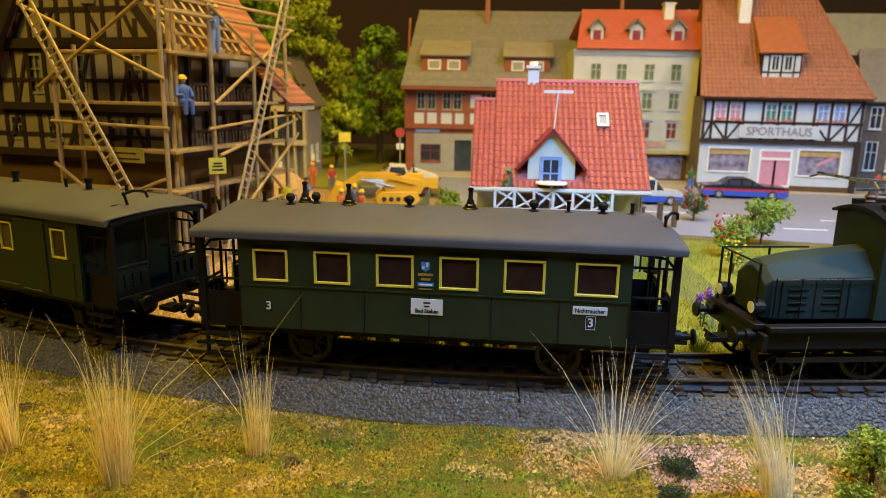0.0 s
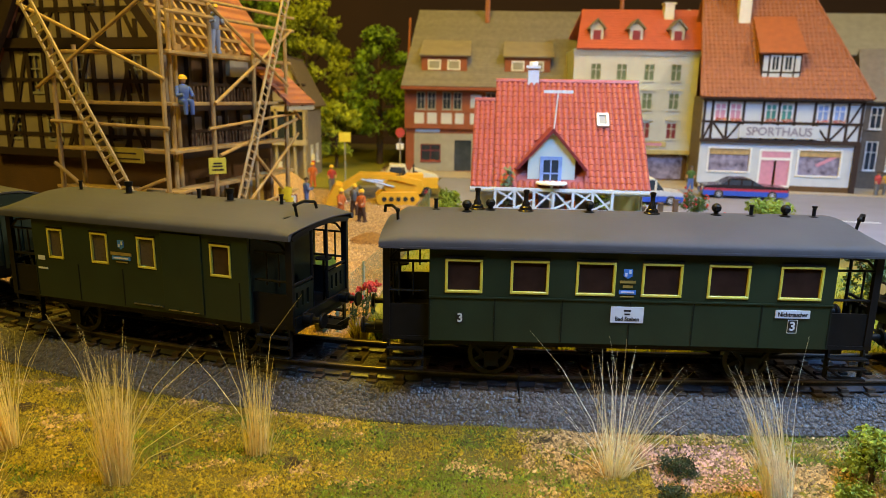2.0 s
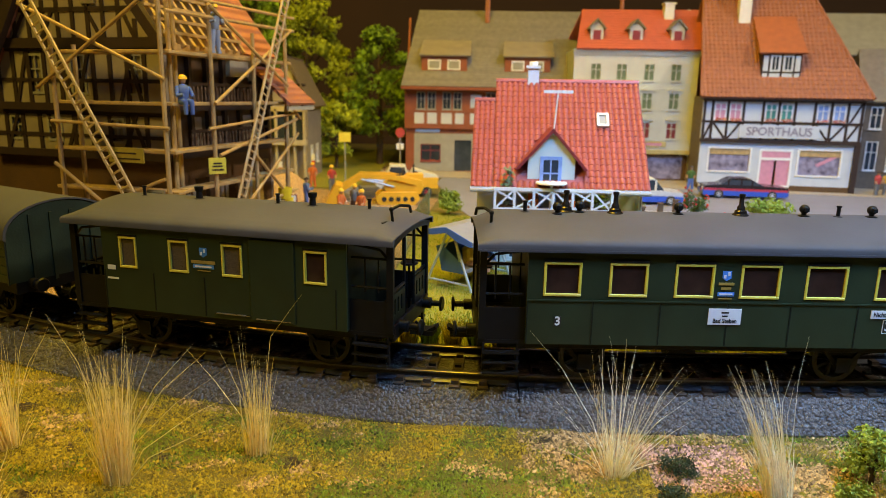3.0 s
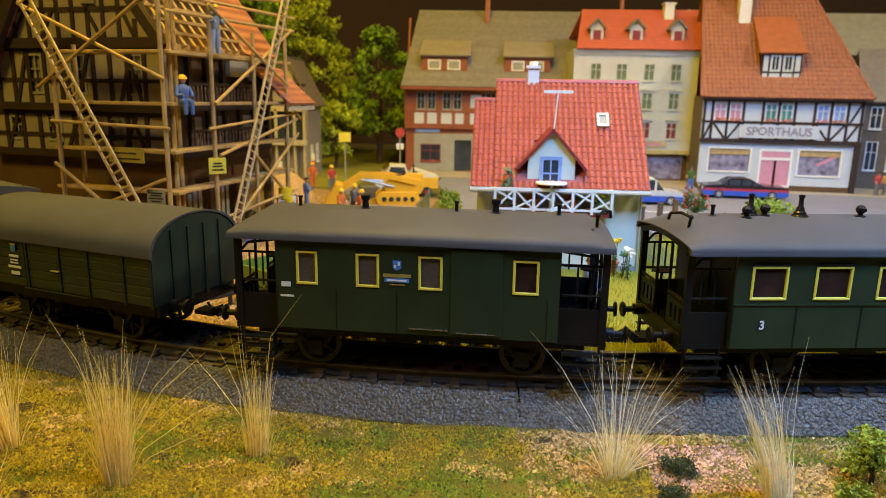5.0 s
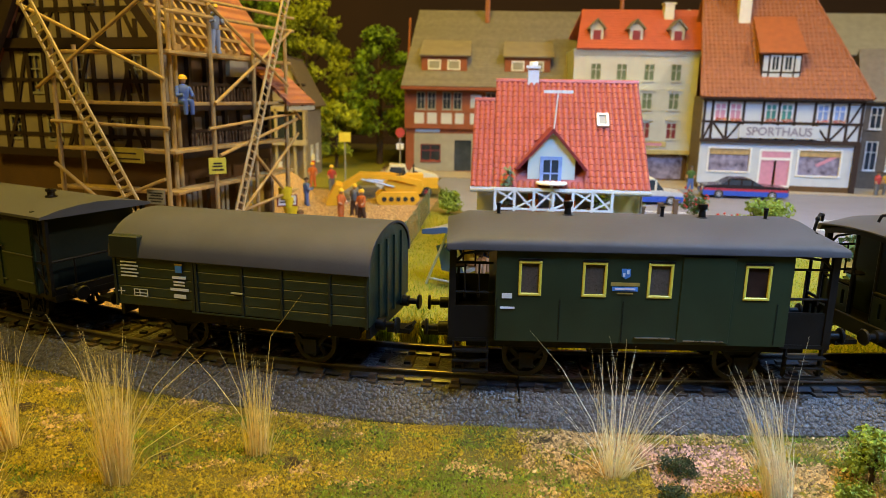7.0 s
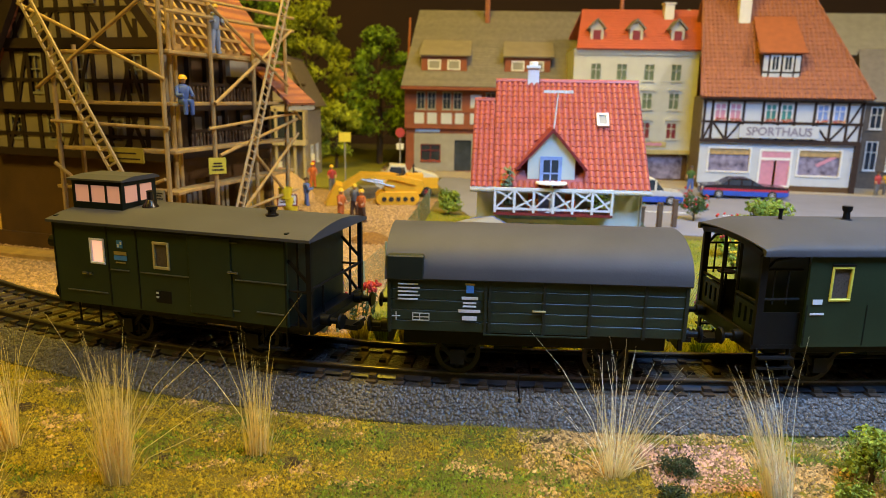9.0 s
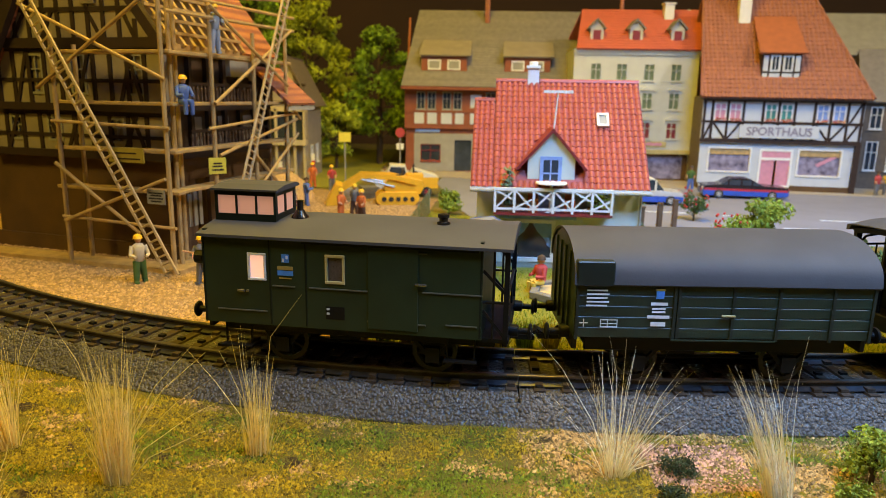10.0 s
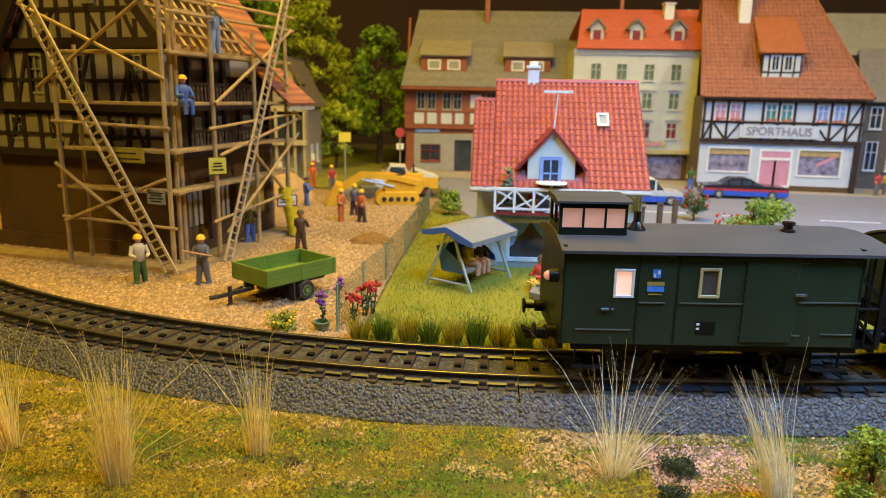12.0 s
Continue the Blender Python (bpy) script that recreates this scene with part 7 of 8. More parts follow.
def crawler_loader():
    t = thing("crawler_loader", "yellow tracked loader with raised bucket arms", "loader", at(-31, 446, -3.6, 8))
    for y in (-8, 5):
        tr = part("crawler_track", Geo().extrude([(-13, 1), (-11, 0), (11, 0), (14, 3), (14, 6), (11.5, 8.6), (-11, 8.6), (-14, 6), (-14, 3)], y, y + 5, "y"), P_LOADER, t, bevel=0.5)
        for k in range(5):
            part("track_roller", Geo().lathe([(1.6, 0), (1.6, 0.5)], (-9 + k * 4.6, y - 0.5, 4), 10, "y"), P_RUBBER, tr)
    part("hull", Geo().extrude([(-8, 7), (15, 7), (17, 11), (16, 16), (5, 19), (-5, 18), (-9, 13)], -6, 6, "y"), P_LOADER, t, bevel=0.6)
    part("engine_cover", Geo().box(6, 17, -5, 5, 12, 20), P_LOADER, t, bevel=0.6)
    part("driver_seat", Geo().box(-1, 4, -3, 3, 16, 19).box(3, 4.4, -3, 3, 19, 23), P_RUBBER, t)
    part("exhaust", Geo().rod((11, 2, 20), (11, 2, 26), 0.6), P_RUBBER, t)
    for y in (-7.4, 6.2):
        part("lift_arm", Geo().extrude([(12, 16.5), (-4, 20), (-24, 20.5), (-37, 12), (-38, 9), (-35, 9), (-23, 17.5), (-3, 16.5), (12, 13)], y, y + 1.3, "y"), P_LOADER, t)
        part("ram", Geo().rod((-2, y + 0.6, 12), (-24, y + 0.6, 17), 0.7), P_TUBE, t)
    part("loader_bucket", Geo().extrude([(-36, 13), (-40, 14), (-46, 3), (-46, 0), (-37, 0.5), (-35, 6)], -11, 11, "y"), P_LOADER, t, bevel=0.4)


crawler_loader()


def pickup():
    t = thing("pickup_truck", "cream and yellow pick-up truck parked at the yard", "truck", at(-27, 484, -3.6, 6))
    part("cab", Geo().extrude([(-22, 4), (2, 4), (2, 14), (-1, 22), (-12, 22.5), (-15, 15), (-22, 13.4)], -7.5, 7.5, "y"), P_WHITECAR, t, bevel=0.8)
    part("cab_glass", Geo().extrude([(-13.4, 15.2), (-0.4, 15.2), (-2, 20.8), (-11.4, 21)], -7.7, 7.7, "y"), M_GLASS, t)
    part("windscreen", slab(Geo(), (-14.7, -6.5, 15.6), (-14.7, 6.5, 15.6), (-12.3, 6, 21.8), (-12.3, -6, 21.8), 0.3), M_GLASS, t)
    part("load_bed", Geo().box(2.5, 22, -8, 8, 6, 13.8), P_LOADER, t, bevel=0.4)
    part("bed_cover", Geo().extrude([(2.5, 13.8), (22.5, 13.8), (20, 15.4), (6, 19.5), (4, 19.5)], -7.6, 7.6, "y"), P_WHITECAR, t, bevel=0.4)
    for x in (-15, 14):
        for y in (-7.4, 7.4):
            road_wheel(t, x, y, 3.6, 3.6, 2.6 if y < 0 else -2.6, P_CARRED)


pickup()


def car(name, label, m, body, low, top, L=54.0, W=19.0, H=15.5, stripe=None):
    t = thing(name, label, "car", m)
    h = L / 2
    part("lower_body", Geo().extrude([(-h, 3.2), (-h + 1, 2.2), (h - 1, 2.2), (h, 3.4), (h, 6.2), (-h, 6.2)], -W / 2, W / 2, "y"), low, t, bevel=0.5)
    part("upper_body", Geo().extrude([(-h, 6.3), (h, 6.3), (h - 0.6, 9.0), (h * 0.45, 10.0), (-h * 0.62, 10.2), (-h + 0.6, 9.4)], -W / 2, W / 2, "y"), body, t, bevel=0.6)
    part("glasshouse", Geo().extrude([(-h * 0.6, 10.1), (h * 0.42, 9.9), (h * 0.16, H - 1), (-h * 0.38, H - 1)], -W / 2 + 1.4, W / 2 - 1.4, "y"), M_GLASS, t, bevel=0.4)
    part("car_roof", Geo().extrude([(h * 0.15, H - 1.1), (-h * 0.37, H - 1.1), (-h * 0.33, H), (h * 0.10, H)], -W / 2 + 1.8, W / 2 - 1.8, "y"), top, t, bevel=0.3)
    for x in (h * 0.15, -h * 0.1, -h * 0.4):
        part("roof_pillar", Geo().box(x - 0.6, x + 0.6, -W / 2 + 1.2, -W / 2 + 1.8, 10, H - 1), top, t)
    if stripe:
        part("side_stripe", Geo().box(-h + 1, h - 1, -W / 2 - 0.1, -W / 2 + 0.1, 6.0, 7.6), stripe, t)
    for x in (-h * 0.62, h * 0.62):
        for y in (-W / 2 + 0.9, W / 2 - 0.9):
            road_wheel(t, x, y, 3.4, 3.4, 2.6 if y < 0 else -2.6, P_SILVER)
    for y in (-W / 2 + 3, W / 2 - 3):
        part("headlight", Geo().box(-h - 0.2, -h + 0.4, y - 1.5, y + 1.5, 6.6, 8.6), M_WHITEP, t)
        part("tail_light", Geo().box(h - 0.5, h + 0.15, y - 1.6, y + 1.6, 6.8, 8.8), P_CARRED, t)


car("patrol_car", "silver estate car with blue lower body on the street", at(142, 470, -3.9, -6), P_SILVER, P_CARBLUE, P_WHITECAR, L=44, W=20, H=18)
car("sports_coupe", "black coupe with blue sills and red stripe", at(223, 506, -3.9, -9), P_CARDARK, P_CARBLUE, P_CARDARK, L=60, W=20, H=15, stripe=P_CARRED)


def post_sign(x, y, h, w, mat_, shape, label):
    t = thing("road_sign", label, "road sign", at(x, y, -3.6, 10), "road signs")
    part("sign_post", Geo().rod((0, 0, 0), (0, 0, h), 0.6, n=6), M_GREYPLASTER, t)
    if shape == "round":
        part("sign_face", Geo().lathe([(w / 2, -0.5), (w / 2, 0)], (0, -0.6, h), 16, "y"), mat_, t)
    else:
        part("sign_face", Geo().box(-w / 2, w / 2, -0.9, -0.4, h - w * 0.8, h), mat_, t)


post_sign(-76, 520, 42, 9, M_SIGNBRIGHT, "square", "yellow square sign on a grey post")
post_sign(-42, 640, 36, 9, P_RED, "round", "red round street sign on a grey post")
post_sign(-42, 641, 26, 7, M_WHITEP, "square", "white small street plate on a grey post")


def barrier_post(x, y, h):
    t = thing("barrier_post", "red and white striped barrier post", "barrier", at(x, y, -3.6), "barrier posts")
    for k in range(4):
        part("stripe_band", Geo().box(-1.2, 1.2, -1.2, 1.2, k * h / 4, (k + 1) * h / 4 - 0.02), M_WHITEP if k % 2 else P_RED, t)


barrier_post(-108, 560, 22)
barrier_post(-128, 530, 18)


def chute():
    t = thing("debris_chute", "bright yellow segmented rubble chute beside the scaffold", "chute", at(-77, 334, -3.6))
    for k in range(5):
        part("chute_section", Geo().lathe([(3.0, 0), (3.6, 5.4), (3.2, 5.4), (2.6, 0)], (2.2 - k * 0.9, 1.5 * math.sin(k), 1 + k * 4.6), 12), P_CHUTE, t, smooth=True)


P_CHUTE = mat("bright_yellow_plastic", (0.75, 0.58, 0.02), 0.45, var=0.08, bump=0.05)
chute()


def crate(x, y, w, h, c, label):
    t = thing("site_crate", label, "crate", at(x, y, -3.6, 20), "site crates")
    for k in range(3):
        part("crate_board", Geo().box(-w, w, -w, w, k * h / 3, (k + 1) * h / 3 - 0.2), c, t, bevel=0.15)


crate(-66, 455, 7, 9, M_GREYPLASTER, "grey stacked building blocks on the yard")
crate(-52, 470, 6, 8, P_GREY, "dark stacked building blocks on the yard")


# ---- the wire fence between yard and garden ----
def wire_fence(pts, h, name, label):
    t = thing(name, label, "fence", kind="")
    for x, y in pts:
        part("fence_post", Geo().rod((x, y, -3.8), (x, y, -3.6 + h + 0.6), 0.45, n=6), P_FENCEPOST, t)
    for (x0, y0), (x1, y1) in zip(pts, pts[1:]):
        g = Geo()
        a, b = Vector((x0, y0, -3.4)), Vector((x1, y1, -3.4))
        up = Vector((0, 0, h))
        n = int((b - a).length / 1.7)
        m = int(h / 1.7)
        for k in range(-m, n):
            u0, u1 = max(0, k), min(n, k + m)
            if u1 > u0:
                g.rod(a.lerp(b, u0 / n) + up * ((u0 - k) / m), a.lerp(b, u1 / n) + up * ((u1 - k) / m), 0.065, n=3)
                g.rod(a.lerp(b, u0 / n) + up * (1 - (u0 - k) / m), a.lerp(b, u1 / n) + up * (1 - (u1 - k) / m), 0.065, n=3)
        part("wire_mesh", g, P_WIRE, t, "fine diamond wire mesh")


wire_fence([(-31.5, 195), (-27, 224), (-22, 256), (-17, 300), (-13, 350), (-9, 410)], 14.5, "wire_fence", "thin wire mesh fence on pale posts")
wire_fence([(112, 375), (96, 330), (88, 262), (86, 205)], 13, "wire_fence", "thin wire mesh fence on pale posts")


def wood_post(x, y, h):
    t = thing("wooden_post", "short grey-brown wooden post at the garden edge", "post", at(x, y, -3.8), "garden posts")
    part("post_shaft", Geo().box(-1.3, 1.3, -1.3, 1.3, 0, h), M_BALUSTER, t, bevel=0.2)
    part("post_cap", Geo().box(-1.5, 1.5, -1.5, 1.5, h, h + 0.8), M_BALUSTER, t)


for x, y in ((104, 352), (118, 366), (131, 380)):
    wood_post(x, y, 15)


# ---- plants ----
M_STRAW = mat("dry_straw", (0.93, 0.86, 0.64), 0.6, var=0.12, scale=500, bump=0.0, isle=0.15, thin=0.3)
# Same pale straw with the warm lamp's yellow put into the colour, for left tufts.
M_STRAWY = mat("lamp_yellowed_straw", (0.95, 0.80, 0.34), 0.6, var=0.12, scale=500, bump=0.0, isle=0.15, thin=0.3)
M_GRASSG = mat("green_grass_fibre", (0.15, 0.23, 0.013), 0.8, var=0.25, scale=300, bump=0.0, isle=0.6, thin=0.4)
M_GRASSY = mat("yellow_grass_fibre", (0.42, 0.35, 0.02), 0.8, var=0.2, scale=300, bump=0.0, isle=0.6, thin=0.4)
M_CRUMBY = mat("yellow_olive_crumb", (0.28, 0.205, 0.012), 0.9, var=0.25, scale=900, bump=0.3, isle=0.85)
M_CRUMBG = mat("green_crumb", (0.12, 0.16, 0.01), 0.9, var=0.25, scale=900, bump=0.3, isle=0.85)
M_CRUMBT = mat("tan_crumb", (0.38, 0.25, 0.10), 0.9, var=0.2, scale=900, bump=0.3, isle=0.8)
M_CRUMBP = mat("pinkish_crumb", (0.42, 0.25, 0.19), 0.9, var=0.2, scale=900, bump=0.3, isle=0.8)
M_CRUMBD = mat("dark_soil_crumb", (0.055, 0.036, 0.016), 0.9, var=0.2, scale=900, bump=0.3, isle=0.6)
M_DARKLEAF = mat("dark_bush_leaf", (0.03, 0.05, 0.02), 0.9, var=0.3, scale=900, bump=0.3, isle=0.4)
M_YELLOWFLOWER = mat("yellow_flowers", (0.70, 0.50, 0.03), 0.7, var=0.15, scale=900, bump=0.2, isle=0.25)
M_PURPLE = mat("purple_flowers", (0.22, 0.07, 0.33), 0.7, var=0.2, scale=900, bump=0.2, isle=0.3)
M_TREELEAF = mat("tree_foam_leaf", (0.16, 0.27, 0.018), 0.85, var=0.3, scale=120, bump=0.4, isle=0.45)
M_TREELEAFY = mat("olive_tree_foam", (0.32, 0.38, 0.022), 0.85, var=0.3, scale=120, bump=0.4, isle=0.4)


def blade(g, base, lean, h, w, rng, curl=0.35, wave=0.02):
    """One grass stem: a thin tapering strip in three bends."""
    a = rng.uniform(0, 6.28)
    s = Vector((math.cos(a), math.sin(a), 0)) * w / 2
    d = Vector((lean[0], lean[1], 0))
    pts = []
    bend = h * wave
    for u in (0, 0.35, 0.7, 1.0):
        q = Vector(base) + d * (u ** (1 + curl)) + Vector((rng.gauss(0, bend) * u, rng.gauss(0, bend) * u, h * u * (1 - 0.12 * u)))
        pts.append((q, s * (1 - 0.85 * u)))
    n = len(g.v)
    for q, k in pts:
        g.v += [tuple(q - k), tuple(q + k)]
    g.f += [(n + 2 * i, n + 2 * i + 1, n + 2 * i + 3, n + 2 * i + 2) for i in range(3)]


def straw_tuft(x, y, h, spread, count, seed, tilt=(0, 0), strays=(), golden=True):
    z = ground_height(x, y) - 0.4
    t = thing("straw_tuft", "tall tuft of dry straw grass, yellow lamplight put into its colour" if golden else "tall tuft of pale whitish dry straw grass", "grass tuft", at(x, y, z), "straw tufts")
    rng = random.Random(seed)
    straw = M_STRAWY if golden else M_STRAW
    g = Geo()
    for _ in range(int(count * 1.25)):
        a, r = rng.uniform(0, 6.28), rng.random() ** 0.7
        hh = h * (0.3 + 0.85 * rng.random() ** 1.7)
        b = (math.cos(a) * r * 2.7, math.sin(a) * r * 1.5, 0)
        blade(g, b, (math.cos(a) * r ** 1.3 * spread * rng.uniform(0.4, 1.25) + tilt[0] * hh / h, math.sin(a) * r ** 1.6 * spread * 0.7 + tilt[1]), hh, rng.uniform(0.14, 0.26), rng)
    for _ in range(count // 16):
        a = rng.uniform(0, 6.28)
        blade(g, (math.cos(a) * 1.5, math.sin(a), 0), (math.cos(a) * spread * rng.uniform(0.8, 1.6), math.sin(a) * spread * 0.8), h * rng.uniform(0.9, 1.4), 0.2, rng, rng.uniform(0, 0.9))
    part("straw", g, straw, t)
    if strays:
        g = Geo()
        for dx, dy, dz in strays:
            blade(g, (dx * 0.06, dy * 0.06, 0), (dx, dy, 0), dz, 0.26, rng, 0.8)
        part("stray_stem", g, straw, t)


straw_tuft(-64, 121, 28, 3.6, 300, 1, (-0.2, 0), ((-10, 2, 40), (9, 2, 33), (14, 4, 32), (-4, 0, 36), (20, 3, 27), (16, 6, 30), (25, 5, 22), (30, 4, 17), (12, 8, 26)))
straw_tuft(-94, 134, 27, 8, 190, 2, (-6, 0), ((14, 2, 25), (-8, 0, 30)))
straw_tuft(-39, 133, 24, 3.0, 120, 3, (0.5, 0), ((9, 0, 42), (-14, 0, 27), (-18, 2, 23), (-9, 0, 31), (-22, 3, 18)))
straw_tuft(36.5, 127, 26, 14, 95, 4, (1.5, 0), ((-9, 0, 26), (-12, 1, 16), (0, 0, 34), (14, 0, 20), (11, 2, 24)), False)
straw_tuft(66.5, 119, 28, 3, 150, 5, (-7.5, 0), ((-11, 0, 27), (-14, 0, 19), (-4.5, 1, 33), (-12, 2, 30)), False)
straw_tuft(-84, 112, 12, 6, 120, 6, (-6, 0))


def front_spot(rng):
    x = rng.uniform(-135, 125)
    y = 98 + 95 * rng.random()
    d = track_distance(x, y)
    if d < 18.2 or d > 90:
        return None
    return x, y, d


def turf():
    rng = random.Random(21)
    crumbs = {k: Geo() for k in "ygtpd"}
    fibres = {k: Geo() for k in "yg"}
    n = 0
    while n < 100000:
        q = front_spot(rng)
        if q is None:
            continue
        x, y, d = q
        n += 1
        z = ground_height(x, y)
        green = noise.noise(Vector((x / 17, y / 9, 0.3))) + 0.5 * noise.noise(Vector((x / 5, y / 4, 5.0)))
        tan = noise.noise(Vector((x / 14, y / 8, 9.3))) + 0.5 * noise.noise(Vector((x / 4, y / 3, 2.0))) + (0.22 if x > 18 else -0.32) + (0.15 if d < 24 and x > 15 else 0)
        soil = noise.noise(Vector((x / 7, y / 6, 14.2)))
        if soil + rng.uniform(-0.12, 0.12) > 0.52 and d > 21:
            kind = "d"
        elif 44 < x < 66 and 122 < y < 140 and rng.random() < 0.7:
            kind = "p"
        elif tan + rng.uniform(-0.35, 0.35) > 0.30:
            kind = "t"
        elif green + (0.35 if -25 < x < 16 and y < 132 else (-0.3 if x < -25 else -0.05)) + rng.uniform(-0.3, 0.3) > 0.10:
            kind = "g"
        else:
            kind = "y"
        if rng.random() < 0.5 or kind in "tpd":
            pebble(crumbs[kind], x, y, z, rng.uniform(0.22, 0.62) * (1.15 if kind in "tp" else 1.0), rng)
        else:
            h = rng.uniform(0.7, 2.2)
            blade(fibres[kind], (x, y, z - 0.2), (rng.gauss(0, 1.1), rng.gauss(0, 1.1)), h, 0.13, rng)
    for k, m, label in (("y", M_CRUMBY, "yellow-olive"), ("g", M_CRUMBG, "green"), ("t", M_CRUMBT, "tan"), ("p", M_CRUMBP, "pinkish"), ("d", M_CRUMBD, "dark brown")):
        tagged(part("turf_crumbs", crumbs[k], m), label + " flock crumbs scattered beside the track", "turf", kind="stuff")
    for k, m, label in (("y", M_GRASSY, "short yellow-green"), ("g", M_GRASSG, "short green")):
        tagged(part("grass", fibres[k], m), label + " grass fibres beside the track", "grass", kind="stuff")


turf()


def lawn_grass():
    rng = random.Random(31)
    LAWN = arc_pts(-44, 150, -15.5, 16) + [(165, 330), (90, 350), (-8, 415), (-19, 262)]
    gs = {"y": Geo(), "g": Geo()}
    n = 0
    while n < 26000:
        x, y = rng.uniform(-32, 165), 178 + 230 * rng.random() ** 1.6
        if not inside(x, y, LAWN) or (14 < x < 86 and 272 < y < 352) or math.hypot(x - 46, y - 238) < 16.5:
            continue
        n += 1
        k = "g" if noise.noise(Vector((x / 14, y / 14, 1.0))) + rng.uniform(-0.4, 0.4) > 0.15 else "y"
        blade(gs[k], (x, y, -3.8), (rng.gauss(0, 0.6), rng.gauss(0, 0.6)), rng.uniform(0.9, 2.2), 0.22, rng)
    tagged(part("lawn_grass", gs["y"], M_LAWNY), "yellow-green flock grass on the lawn", "grass", kind="stuff")
    tagged(part("lawn_grass", gs["g"], M_LAWNG), "green flock grass on the lawn", "grass", kind="stuff")


M_LAWNY = mat("sunny_lawn_fibre", (0.33, 0.36, 0.015), 0.8, var=0.2, scale=300, bump=0.0, isle=0.3, thin=0.4)
M_LAWNG = mat("green_lawn_fibre", (0.14, 0.23, 0.012), 0.8, var=0.2, scale=300, bump=0.0, isle=0.3, thin=0.4)
lawn_grass()


def grass_bunch(x, y, h, r, material, label, seed, count=280):
    t = thing("grass_bunch", label, "grass tuft", at(x, y, -3.9), "lawn edge tufts")
    rng = random.Random(seed)
    g = Geo()
    for _ in range(count):
        a, q = rng.uniform(0, 6.28), rng.random() ** 0.6
        blade(g, (math.cos(a) * q * r * 0.5, math.sin(a) * q * r * 0.35, 0), (math.cos(a) * q * r * 0.7, math.sin(a) * q * r * 0.5), h * rng.uniform(0.55, 1.0), 0.28, rng)
    part("grass", g, material, t)


for k, x in enumerate((-24, -17, -9.5, -3.5, 3.5, 10, 17, 24, 31)):
    q = line(x - 19, -18.5)
    grass_bunch(x, q.y + (1.0 if k % 2 else 0), 9.5 + (k % 3), 4.2, M_GRASSY if k % 2 == 0 else M_GRASSG, "bushy straw-yellow grass tuft at the lawn edge" if k % 2 == 0 else "bushy green grass tuft at the lawn edge", 50 + k)
for k, (x, y) in enumerate(((62, 182), (74, 184), (88, 186), (100, 189))):
    grass_bunch(x, y, 6.5, 4, M_GRASSG if k % 2 else M_GRASSY, "low grass tuft at the lawn edge", 80 + k, 110)


def clump(g, c, r, n, size, rng, squash=0.85):
    for _ in range(n):
        a, b, d = rng.uniform(0, 6.28), math.acos(rng.uniform(-1, 1)), r * rng.random() ** 0.4
        leafbit(g, (c[0] + d * math.sin(b) * math.cos(a), c[1] + d * math.sin(b) * math.sin(a), c[2] + d * math.cos(b) * squash), size * rng.uniform(0.6, 1.3), rng)


def leafbit(g, p, s, rng):
    """A small irregular foam leaf: a four-faced chip."""
    n = len(g.v)
    for k in range(4):
        g.v.append((p[0] + rng.uniform(-s, s), p[1] + rng.uniform(-s, s), p[2] + rng.uniform(-s, s)))
    g.f += [(n, n + 1, n + 2), (n, n + 2, n + 3), (n, n + 3, n + 1), (n + 1, n + 3, n + 2)]


def tree(x, y, h, r, material, label, seed, clumps=34, bits=80, size=2.0):
    t = thing("tree", label, "tree", at(x, y, -4))
    rng = random.Random(seed)
    g = Geo().rod((0, 0, 0), (0.6, 0.4, h * 0.3), h * 0.028, h * 0.022, 9).rod((0.6, 0.4, h * 0.3), (-0.5, 0, h * 0.62), h * 0.022, h * 0.012, 9).rod((-0.5, 0, h * 0.62), (0, 0, h * 0.9), h * 0.012, h * 0.004, 7)
    trunk = part("trunk", g, M_BARK, t, smooth=True)
    crown_g = Geo()
    for k in range(clumps):
        u = rng.uniform(0.22, 0.97)
        w = r * math.sin(math.pi * min(0.98, (u - 0.1) / 0.95)) ** 0.7 * rng.uniform(0.45, 1.0)
        a = k * 2.4 + rng.uniform(-0.4, 0.4)
        c = (math.cos(a) * w, math.sin(a) * w, h * u)
        part("limb", Geo().rod((0, 0, h * max(0.18, u - 0.16)), c, h * 0.007, h * 0.003, 5), M_BARK, trunk) if k < 14 else None
        clump(crown_g, c, r * rng.uniform(0.22, 0.36), bits, size, rng)
    part("crown", crown_g, material, t)


tree(-68, 712, 136, 34, M_TREELEAF, "broad dark green deciduous model tree", 1, 44, 90, 2.4)
tree(-148, 742, 170, 40, M_TREELEAFY, "tall olive-green model tree behind the yard", 2, 50, 90, 2.6)
tree(-190, 690, 175, 36, M_TREELEAF, "tall dark green model tree behind the house", 3, 44, 80, 2.6)
tree(-118, 830, 110, 34, M_TREELEAFY, "olive-green model tree behind the meadow", 4, 34, 70, 2.8)
tree(-105, 660, 62, 22, M_TREELEAFY, "small olive-green model tree", 5, 26, 60, 2.0)
tree(-45, 800, 120, 30, M_TREELEAF, "dark green model tree behind the meadow", 6, 34, 70, 2.8)
tree(-222, 760, 190, 40, M_TREELEAF, "tall dark green model tree at the edge of the wood", 7, 40, 70, 2.8)


